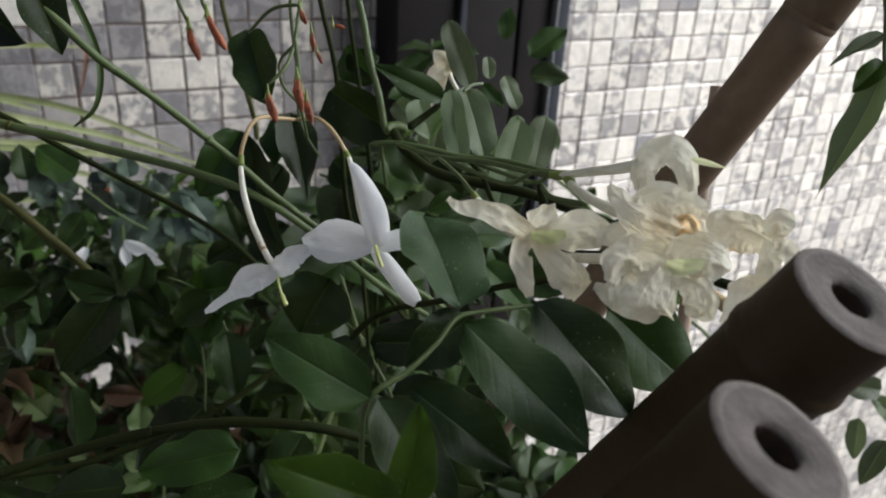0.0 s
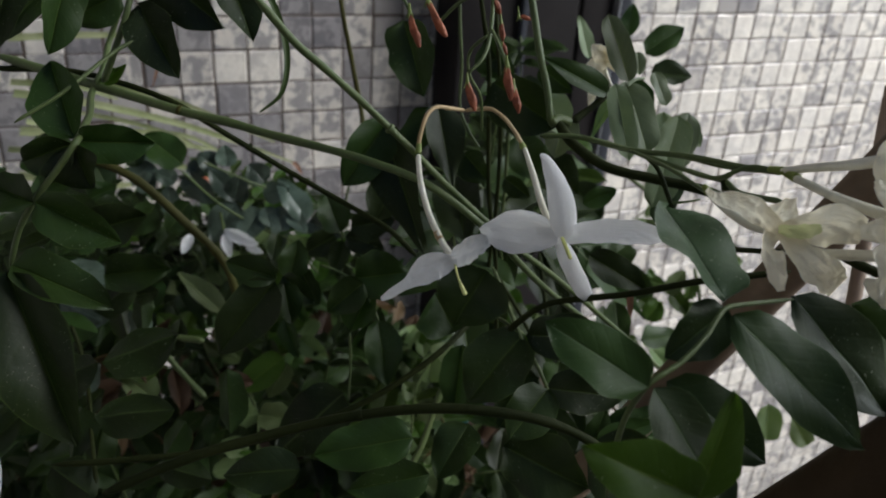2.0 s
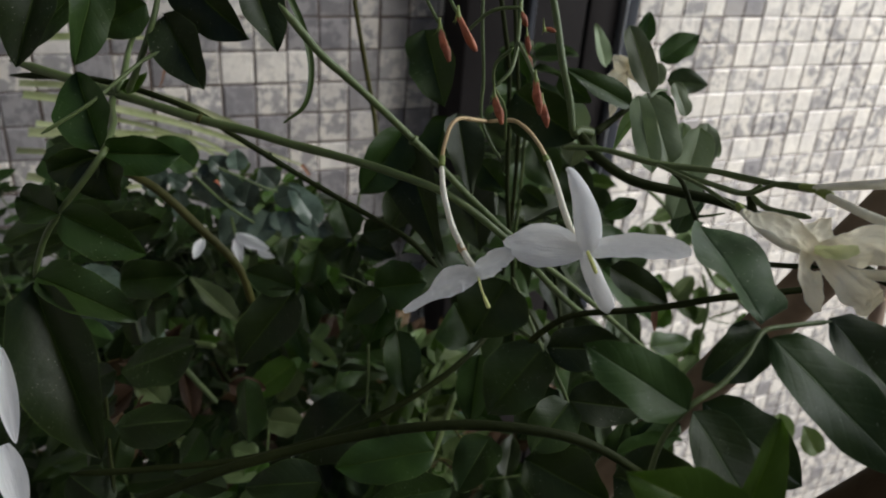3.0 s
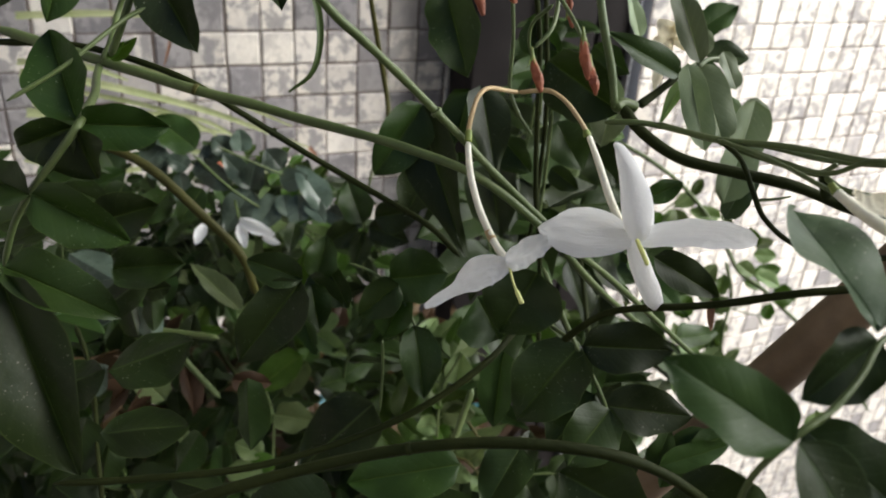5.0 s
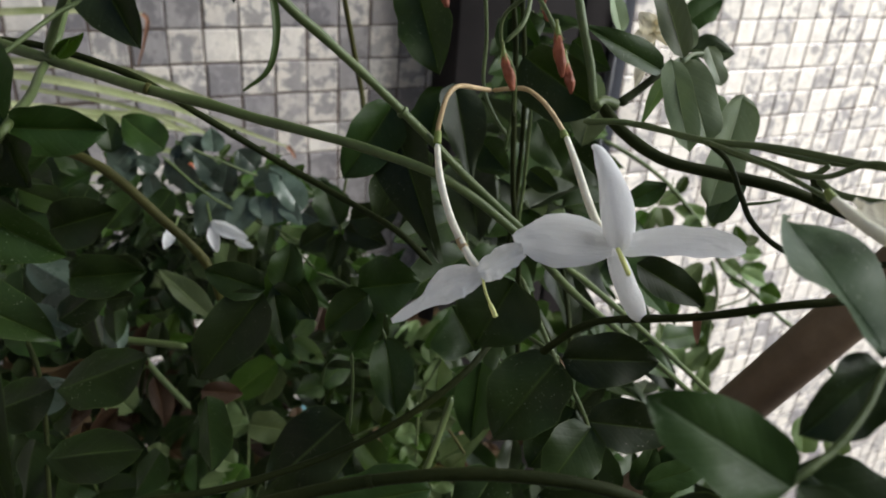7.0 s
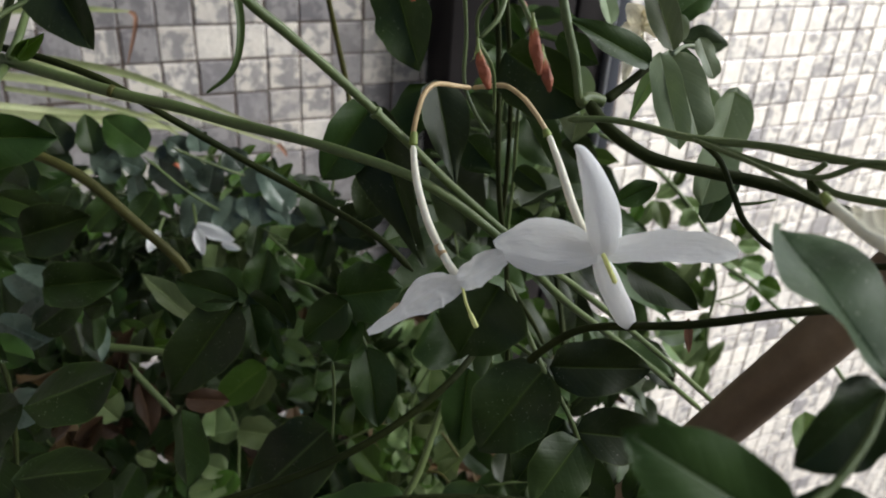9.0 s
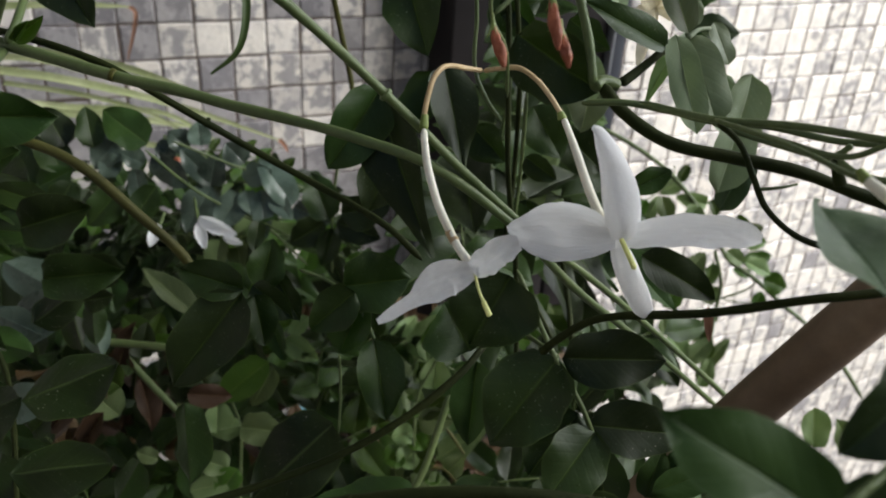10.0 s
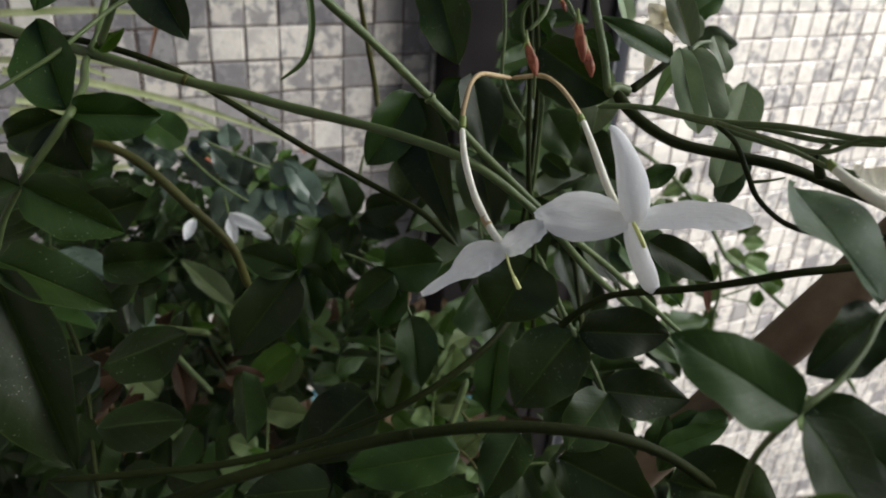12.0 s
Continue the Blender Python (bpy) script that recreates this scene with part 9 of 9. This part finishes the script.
spray(deep_shoot_d, (0.1518, 0.4161, 0.8835), (0.1687, 0.4002, 0.9176), 0.0184, 3, LEAF_DEAD, 227)
spray(deep_shoot_a, (-0.0592, 0.4506, 0.9128), (-0.0444, 0.4566, 0.9343), 0.0239, 2, LEAF_DEAD, 228)
spray(deep_shoot_b, (0.0426, 0.4153, 0.8404), (0.0555, 0.4035, 0.8841), 0.0171, 3, LEAF_DEAD, 229)
spray(deep_shoot_c, (-0.1256, 0.5383, 0.8632), (-0.1399, 0.5286, 0.8977), 0.0205, 3, LEAF_DEAD, 230)
spray(deep_shoot_d, (0.1362, 0.3175, 0.8820), (0.1397, 0.3169, 0.9121), 0.0222, 3, LEAF_DEAD, 231)
spray(deep_shoot_a, (0.1768, 0.4055, 0.9117), (0.1603, 0.4083, 0.9462), 0.0216, 3, LEAF_DEAD, 232)
spray(deep_shoot_b, (-0.0743, 0.4481, 0.8489), (-0.0388, 0.4135, 0.8702), 0.0195, 3, LEAF, 233)
spray(deep_shoot_c, (0.1405, 0.3609, 0.7978), (0.1402, 0.3895, 0.8098), 0.0235, 2, LEAF_DEAD, 234)
spray(deep_shoot_d, (-0.0733, 0.4603, 0.7598), (-0.0324, 0.4437, 0.7736), 0.0214, 3, LEAF, 235)
spray(deep_shoot_a, (0.0165, 0.4194, 0.8200), (0.0508, 0.4170, 0.8259), 0.0222, 2, LEAF_DEAD, 236)
spray(deep_shoot_b, (0.1006, 0.4579, 0.8859), (0.1025, 0.4771, 0.9006), 0.0240, 2, LEAF_DEAD, 237)
spray(deep_shoot_c, (0.0407, 0.3832, 0.8761), (0.0508, 0.3729, 0.9144), 0.0193, 3, LEAF, 238)
spray(deep_shoot_d, (-0.0731, 0.4778, 0.7901), (-0.0350, 0.4546, 0.8105), 0.0196, 3, LEAF_DEAD, 239)
spray(deep_shoot_a, (0.0785, 0.3783, 0.8356), (0.1056, 0.3559, 0.8585), 0.0176, 2, LEAF_DEAD, 240)
spray(deep_shoot_b, (0.1541, 0.3919, 0.8654), (0.1283, 0.3970, 0.8900), 0.0229, 2, LEAF_DEAD, 241)
spray(deep_shoot_c, (-0.0474, 0.4783, 0.9257), (-0.0703, 0.5157, 0.9391), 0.0189, 3, LEAF_DEAD, 242)
spray(deep_shoot_d, (-0.0026, 0.4867, 0.9185), (0.0292, 0.4850, 0.9317), 0.0176, 2, LEAF, 243)
spray(deep_shoot_a, (-0.1213, 0.5475, 0.9137), (-0.1090, 0.5371, 0.9542), 0.0236, 3, LEAF, 244)
spray(deep_shoot_b, (-0.0996, 0.5041, 0.8832), (-0.0626, 0.4623, 0.8906), 0.0236, 2, LEAF_DEAD, 245)
spray(deep_shoot_c, (0.0870, 0.4401, 0.8850), (0.1140, 0.4260, 0.9102), 0.0188, 2, LEAF_DEAD, 246)
spray(deep_shoot_d, (0.0775, 0.4597, 0.9460), (0.1069, 0.4454, 0.9617), 0.0185, 3, LEAF, 247)
spray(deep_shoot_a, (-0.0393, 0.5381, 0.8897), (-0.0156, 0.5130, 0.9295), 0.0217, 2, LEAF_DEAD, 248)
spray(deep_shoot_b, (-0.0408, 0.4559, 0.8948), (-0.0040, 0.4576, 0.8924), 0.0182, 3, LEAF_DEAD, 249)
spray(deep_shoot_c, (0.0448, 0.4146, 0.9112), (0.0662, 0.4259, 0.9262), 0.0211, 2, LEAF_DEAD, 250)
spray(deep_shoot_d, (0.0729, 0.4436, 0.9163), (0.0564, 0.4829, 0.9287), 0.0202, 3, LEAF_DEAD, 251)
spray(deep_shoot_a, (-0.1011, 0.5670, 0.8827), (-0.0694, 0.5490, 0.8938), 0.0177, 2, LEAF_DEAD, 252)
spray(deep_shoot_b, (0.0990, 0.4044, 0.9590), (0.1239, 0.3825, 0.9667), 0.0200, 3, LEAF, 253)
spray(deep_shoot_c, (0.0594, 0.4492, 0.9205), (0.0830, 0.4158, 0.9263), 0.0213, 3, LEAF_DEAD, 254)
spray(deep_shoot_d, (-0.0750, 0.5264, 0.9159), (-0.0982, 0.5590, 0.9227), 0.0230, 2, LEAF, 255)
spray(deep_shoot_a, (-0.0578, 0.4995, 0.8737), (-0.0331, 0.4967, 0.8973), 0.0182, 3, LEAF_DEAD, 256)
spray(deep_shoot_b, (-0.0703, 0.5198, 0.9143), (-0.0383, 0.4830, 0.9275), 0.0180, 2, LEAF, 257)
spray(deep_shoot_c, (0.1136, 0.4234, 0.9033), (0.0971, 0.4241, 0.9288), 0.0200, 3, LEAF, 258)
spray(deep_shoot_d, (-0.0608, 0.5203, 0.8721), (-0.0354, 0.5047, 0.9046), 0.0189, 3, LEAF_DEAD, 259)
spray(deep_shoot_a, (-0.0305, 0.4782, 0.8717), (-0.0001, 0.4628, 0.8740), 0.0228, 2, LEAF_DEAD, 260)
spray(deep_shoot_b, (-0.1518, 0.5630, 0.9154), (-0.1227, 0.5373, 0.9546), 0.0201, 3, LEAF, 261)
spray(deep_shoot_c, (0.0973, 0.4236, 0.9370), (0.1246, 0.4062, 0.9597), 0.0215, 2, LEAF, 262)
spray(deep_shoot_d, (-0.0660, 0.4834, 0.9514), (-0.0613, 0.4885, 0.9738), 0.0228, 3, LEAF, 263)
spray(deep_shoot_a, (0.1281, 0.4609, 0.9344), (0.1453, 0.4531, 0.9616), 0.0227, 3, LEAF, 264)
spray(deep_shoot_b, (0.0686, 0.4615, 0.9292), (0.0488, 0.4654, 0.9573), 0.0178, 3, LEAF, 265)
spray(deep_shoot_c, (0.0313, 0.4397, 0.9413), (0.0442, 0.4673, 0.9623), 0.0179, 2, LEAF_DEAD, 266)
spray(deep_shoot_d, (-0.0859, 0.5198, 0.8955), (-0.0511, 0.5141, 0.9165), 0.0176, 3, LEAF_DEAD, 267)
spray(deep_shoot_a, (-0.1424, 0.5374, 0.9069), (-0.1081, 0.5241, 0.9279), 0.0237, 2, LEAF_DEAD, 268)
spray(deep_shoot_b, (-0.0887, 0.4679, 0.9102), (-0.0987, 0.4823, 0.9328), 0.0219, 2, LEAF_DEAD, 269)
spray(deep_shoot_c, (-0.1011, 0.5206, 0.8621), (-0.0632, 0.5096, 0.8646), 0.0234, 2, LEAF, 270)
spray(deep_shoot_d, (-0.1055, 0.5616, 0.9220), (-0.0707, 0.5496, 0.9176), 0.0219, 2, LEAF, 271)
spray(deep_shoot_a, (-0.0592, 0.3216, 1.0745), (-0.0434, 0.2762, 1.0631), 0.0100, 3, LEAF, 272)
spray(deep_shoot_b, (0.0576, 0.3049, 1.0690), (0.0905, 0.2967, 1.0651), 0.0105, 2, LEAF, 273)
spray(deep_shoot_c, (0.0317, 0.3382, 1.0490), (0.0631, 0.3047, 1.0463), 0.0115, 2, LEAF, 274)
spray(deep_shoot_d, (0.0572, 0.2665, 1.0839), (0.0923, 0.2509, 1.0699), 0.0123, 3, LEAF, 275)
spray(deep_shoot_a, (-0.0344, 0.3881, 1.0246), (-0.0423, 0.3595, 1.0128), 0.0124, 2, LEAF, 276)
spray(deep_shoot_b, (0.0458, 0.2719, 1.0739), (0.0776, 0.2309, 1.0847), 0.0130, 2, LEAF_YOUNG, 277)
spray(deep_shoot_c, (-0.0602, 0.3839, 1.0752), (-0.0475, 0.3573, 1.0635), 0.0111, 2, LEAF, 278)
spray(deep_shoot_d, (-0.0731, 0.3600, 1.0618), (-0.0680, 0.3347, 1.0403), 0.0110, 3, LEAF_YOUNG, 279)
spray(deep_shoot_a, (0.0214, 0.3303, 1.0434), (0.0359, 0.3284, 1.0162), 0.0136, 2, LEAF, 280)
spray(deep_shoot_b, (-0.0011, 0.3224, 1.0860), (-0.0269, 0.3013, 1.0826), 0.0099, 3, LEAF, 281)
spray(deep_shoot_c, (0.0161, 0.2845, 1.0780), (0.0487, 0.2682, 1.0691), 0.0110, 3, LEAF, 282)
spray(deep_shoot_d, (-0.0001, 0.3343, 1.0776), (0.0313, 0.3030, 1.0715), 0.0135, 2, LEAF, 283)
spray(deep_shoot_a, (0.0482, 0.2987, 1.0825), (0.0782, 0.3034, 1.0854), 0.0123, 2, LEAF, 284)
spray(deep_shoot_b, (0.0198, 0.3217, 1.0659), (0.0309, 0.2788, 1.0611), 0.0121, 2, LEAF, 285)
spray(deep_shoot_c, (0.0168, 0.3674, 1.0345), (0.0412, 0.3571, 1.0093), 0.0103, 3, LEAF, 286)
spray(deep_shoot_d, (-0.0777, 0.3650, 1.0497), (-0.0974, 0.3492, 1.0293), 0.0132, 3, LEAF, 287)
spray(deep_shoot_a, (-0.0525, 0.3797, 1.0397), (-0.0110, 0.3381, 1.0516), 0.0126, 3, LEAF, 288)
spray(deep_shoot_b, (0.0759, 0.3563, 1.0579), (0.0771, 0.3568, 1.0313), 0.0139, 2, LEAF, 289)
spray(deep_shoot_c, (-0.0800, 0.3932, 1.0341), (-0.0666, 0.3920, 1.0023), 0.0123, 2, LEAF, 290)
spray(deep_shoot_d, (-0.0492, 0.3505, 1.0706), (-0.0186, 0.3196, 1.0652), 0.0137, 3, LEAF, 291)
spray(deep_shoot_a, (-0.0498, 0.3091, 0.9617), (-0.0748, 0.3443, 0.9736), 0.0218, 2, LEAF, 292)
spray(deep_shoot_b, (0.0786, 0.2517, 0.9032), (0.0615, 0.2639, 0.9274), 0.0171, 2, LEAF, 293)
spray(deep_shoot_c, (-0.0261, 0.2860, 0.9262), (-0.0429, 0.2774, 0.9603), 0.0191, 2, LEAF, 294)
spray(deep_shoot_d, (0.0622, 0.2402, 0.9265), (0.0472, 0.2571, 0.9560), 0.0222, 2, LEAF_YOUNG, 295)
spray(deep_shoot_a, (0.0433, 0.2664, 0.9719), (0.0531, 0.2903, 0.9823), 0.0181, 2, LEAF, 296)
spray(deep_shoot_b, (-0.0252, 0.2632, 0.9895), (-0.0361, 0.2593, 1.0265), 0.0231, 3, LEAF, 297)
spray(deep_shoot_c, (0.0178, 0.3011, 0.9456), (0.0577, 0.3023, 0.9404), 0.0220, 2, LEAF_DEAD, 298)
spray(deep_shoot_d, (0.0168, 0.2344, 1.0078), (0.0366, 0.2130, 1.0399), 0.0174, 2, LEAF, 299)
spray(deep_shoot_a, (0.0586, 0.2520, 0.9792), (0.0902, 0.2389, 0.9805), 0.0173, 2, LEAF, 300)
spray(deep_shoot_b, (-0.0141, 0.2691, 0.9530), (-0.0176, 0.2694, 0.9907), 0.0180, 2, LEAF, 301)
spray(deep_shoot_c, (-0.0115, 0.2964, 0.9416), (-0.0034, 0.2873, 0.9845), 0.0182, 2, LEAF_DEAD, 302)
spray(deep_shoot_d, (0.0811, 0.2622, 0.9417), (0.0564, 0.2634, 0.9772), 0.0213, 2, LEAF_DEAD, 303)
spray(deep_shoot_a, (0.0332, 0.2373, 0.9488), (0.0416, 0.2253, 0.9995), 0.0209, 3, LEAF, 304)
spray(deep_shoot_b, (-0.0864, 0.3184, 0.9194), (-0.1076, 0.3568, 0.9292), 0.0231, 2, LEAF_DEAD, 305)
spray(deep_shoot_c, (-0.0381, 0.3141, 0.9313), (-0.0415, 0.3401, 0.9449), 0.0171, 2, LEAF_DEAD, 306)
spray(deep_shoot_d, (-0.0583, 0.3014, 0.9146), (-0.0281, 0.3034, 0.9085), 0.0193, 3, LEAF, 307)
spray(deep_shoot_a, (0.0149, 0.2448, 0.9492), (0.0465, 0.2457, 0.9458), 0.0222, 3, LEAF_YOUNG, 308)
spray(deep_shoot_b, (-0.0843, 0.3347, 0.9159), (-0.0996, 0.3548, 0.9328), 0.0188, 2, LEAF_DEAD, 309)
spray(deep_shoot_c, (-0.0568, 0.2672, 0.9743), (-0.0155, 0.2453, 0.9911), 0.0173, 3, LEAF, 310)
spray(deep_shoot_d, (-0.0618, 0.2563, 0.9539), (-0.0364, 0.2428, 0.9965), 0.0221, 2, LEAF, 311)
spray(deep_shoot_a, (0.0828, 0.3319, 1.0727), (0.0717, 0.3428, 1.0426), 0.0128, 3, LEAF, 312)
spray(deep_shoot_b, (0.0019, 0.3033, 1.0688), (-0.0197, 0.3041, 1.0377), 0.0104, 3, LEAF, 313)
spray(deep_shoot_c, (0.0418, 0.3182, 1.0947), (0.0719, 0.3009, 1.0892), 0.0099, 3, LEAF_YOUNG, 314)
spray(deep_shoot_d, (0.0834, 0.3225, 1.0796), (0.0954, 0.2883, 1.0676), 0.0111, 3, LEAF, 315)
spray(deep_shoot_a, (0.0344, 0.2926, 1.0922), (0.0727, 0.2633, 1.0974), 0.0108, 2, LEAF, 316)
spray(deep_shoot_b, (0.0368, 0.2749, 1.0958), (0.0675, 0.2489, 1.1007), 0.0136, 3, LEAF_YOUNG, 317)
spray(deep_shoot_c, (-0.0035, 0.3584, 1.0674), (0.0165, 0.3237, 1.0622), 0.0113, 2, LEAF, 318)
spray(deep_shoot_d, (0.0406, 0.2855, 1.0996), (0.0191, 0.2672, 1.0936), 0.0128, 2, LEAF, 319)
spray(deep_shoot_a, (0.0578, 0.2632, 1.0837), (0.0763, 0.2366, 1.0759), 0.0104, 2, LEAF_YOUNG, 320)
spray(deep_shoot_b, (0.0810, 0.3280, 1.0559), (0.1005, 0.3039, 1.0478), 0.0108, 2, LEAF, 321)
spray(deep_shoot_c, (0.0517, 0.2758, 1.0856), (0.0373, 0.2613, 1.0702), 0.0121, 3, LEAF, 322)
spray(deep_shoot_d, (0.0452, 0.3058, 1.0994), (0.0361, 0.2957, 1.0738), 0.0113, 3, LEAF, 323)
spray(deep_shoot_a, (0.0681, 0.2895, 1.0728), (0.0591, 0.2551, 1.0568), 0.0127, 3, LEAF, 324)
spray(deep_shoot_b, (0.0759, 0.3066, 1.0564), (0.0493, 0.2927, 1.0473), 0.0131, 3, LEAF, 325)
spray(deep_shoot_c, (0.0255, 0.2685, 1.0912), (0.0599, 0.2245, 1.0973), 0.0126, 2, LEAF, 326)
spray(deep_shoot_d, (-0.0080, 0.3302, 1.0541), (0.0196, 0.3039, 1.0579), 0.0115, 2, LEAF, 327)
spray(deep_shoot_a, (0.0331, 0.3169, 1.0747), (0.0618, 0.3091, 1.0630), 0.0102, 2, LEAF, 328)
spray(deep_shoot_b, (0.0138, 0.3235, 1.0958), (-0.0025, 0.3221, 1.0657), 0.0128, 2, LEAF, 329)
spray(deep_shoot_c, (0.0034, 0.3754, 1.0611), (0.0425, 0.3740, 1.0594), 0.0122, 2, LEAF, 330)
spray(deep_shoot_d, (0.0163, 0.3439, 1.0639), (0.0235, 0.3061, 1.0556), 0.0135, 2, LEAF, 331)
spray(deep_shoot_a, (0.0802, 0.2906, 1.0636), (0.0961, 0.2501, 1.0664), 0.0102, 3, LEAF, 332)
spray(deep_shoot_b, (0.0660, 0.3013, 1.0574), (0.0425, 0.3152, 1.0394), 0.0110, 3, LEAF, 333)
spray(deep_shoot_c, (0.0399, 0.3139, 1.0997), (0.0163, 0.3195, 1.0757), 0.0136, 2, LEAF, 334)
spray(deep_shoot_d, (-0.0093, 0.3159, 1.0714), (-0.0228, 0.3074, 1.0460), 0.0131, 2, LEAF, 335)
spray(deep_shoot_a, (0.0126, 0.3229, 1.0651), (0.0239, 0.2957, 1.0517), 0.0101, 2, LEAF, 336)
spray(deep_shoot_b, (-0.0245, 0.3490, 1.0511), (-0.0013, 0.3177, 1.0378), 0.0104, 2, LEAF, 337)
dead_leaves = thing("dead_leaves", "curled brown dead leaves caught low in the bush", "dead leaves")
leaflet(dead_leaves, (-0.0106, 0.1926, 1.0690), (-0.0081, 0.1885, 1.0541), (0.4896, -0.8155, 0.3088), 0.00770, LEAF_DEAD, fold=0.5, droop=0.2, twist=0.8, name="dead_leaf")
leaflet(dead_leaves, (0.0184, 0.1684, 1.0904), (0.0290, 0.1680, 1.0877), (0.0472, -0.9393, 0.3399), 0.00579, LEAF_DEAD, fold=0.5, droop=0.2, twist=0.8, name="dead_leaf")
leaflet(dead_leaves, (-0.0002, 0.2106, 1.0728), (-0.0089, 0.2084, 1.0768), (0.4552, -0.5722, 0.6822), 0.00535, LEAF_DEAD, fold=0.5, droop=0.2, twist=0.8, name="dead_leaf")
leaflet(dead_leaves, (-0.0090, 0.2135, 1.0750), (-0.0232, 0.2195, 1.0707), (-0.3100, -0.9126, -0.2668), 0.01105, LEAF_DEAD, fold=0.5, droop=0.2, twist=0.8, name="dead_leaf")
leaflet(dead_leaves, (-0.0128, 0.2181, 1.0542), (-0.0206, 0.2112, 1.0448), (0.5709, -0.8133, 0.1123), 0.00997, LEAF_DEAD, fold=0.5, droop=0.2, twist=0.8, name="dead_leaf")
leaflet(dead_leaves, (0.0010, 0.1970, 1.0751), (0.0057, 0.1961, 1.0910), (-0.3762, -0.9245, 0.0615), 0.00703, LEAF_DEAD, fold=0.5, droop=0.2, twist=0.8, name="dead_leaf")
leaflet(dead_leaves, (0.0066, 0.1941, 1.0839), (0.0092, 0.1950, 1.0970), (-0.6264, -0.7610, 0.1687), 0.00713, LEAF_DEAD, fold=0.5, droop=0.2, twist=0.8, name="dead_leaf")
leaflet(dead_leaves, (-0.0020, 0.1923, 1.0748), (-0.0101, 0.1891, 1.0664), (0.1593, -0.9643, 0.2116), 0.00686, LEAF_DEAD, fold=0.5, droop=0.2, twist=0.8, name="dead_leaf")
leaflet(dead_leaves, (-0.0076, 0.1931, 1.0871), (0.0017, 0.1793, 1.0858), (-0.1312, -0.1778, 0.9753), 0.00691, LEAF_DEAD, fold=0.5, droop=0.2, twist=0.8, name="dead_leaf")
leaflet(dead_leaves, (0.0011, 0.2127, 1.0483), (-0.0062, 0.2175, 1.0539), (-0.2876, -0.8839, 0.3688), 0.00583, LEAF_DEAD, fold=0.5, droop=0.2, twist=0.8, name="dead_leaf")
leaflet(dead_leaves, (0.0033, 0.1950, 1.0795), (-0.0089, 0.2004, 1.0833), (-0.4037, -0.9149, 0.0086), 0.00967, LEAF_DEAD, fold=0.5, droop=0.2, twist=0.8, name="dead_leaf")
leaflet(dead_leaves, (-0.0113, 0.2034, 1.0620), (-0.0158, 0.2190, 1.0656), (0.3630, -0.1060, 0.9257), 0.00720, LEAF_DEAD, fold=0.5, droop=0.2, twist=0.8, name="dead_leaf")
leaflet(dead_leaves, (-0.0054, 0.1829, 1.0843), (-0.0143, 0.1843, 1.0743), (-0.6966, -0.4631, 0.5480), 0.00764, LEAF_DEAD, fold=0.5, droop=0.2, twist=0.8, name="dead_leaf")
leaflet(dead_leaves, (-0.0131, 0.2168, 1.0578), (-0.0155, 0.2058, 1.0547), (0.4827, -0.3257, 0.8130), 0.00516, LEAF_DEAD, fold=0.5, droop=0.2, twist=0.8, name="dead_leaf")
leaflet(dead_leaves, (0.0087, 0.1959, 1.0777), (0.0103, 0.1908, 1.0629), (0.2423, -0.9091, 0.3388), 0.00768, LEAF_DEAD, fold=0.5, droop=0.2, twist=0.8, name="dead_leaf")
leaflet(dead_leaves, (-0.0010, 0.1869, 1.0760), (-0.0077, 0.1909, 1.0630), (-0.6745, -0.7280, 0.1227), 0.00562, LEAF_DEAD, fold=0.5, droop=0.2, twist=0.8, name="dead_leaf")

# ---- pot under the bush ----
pot(0.139, 0.357, 0.892)
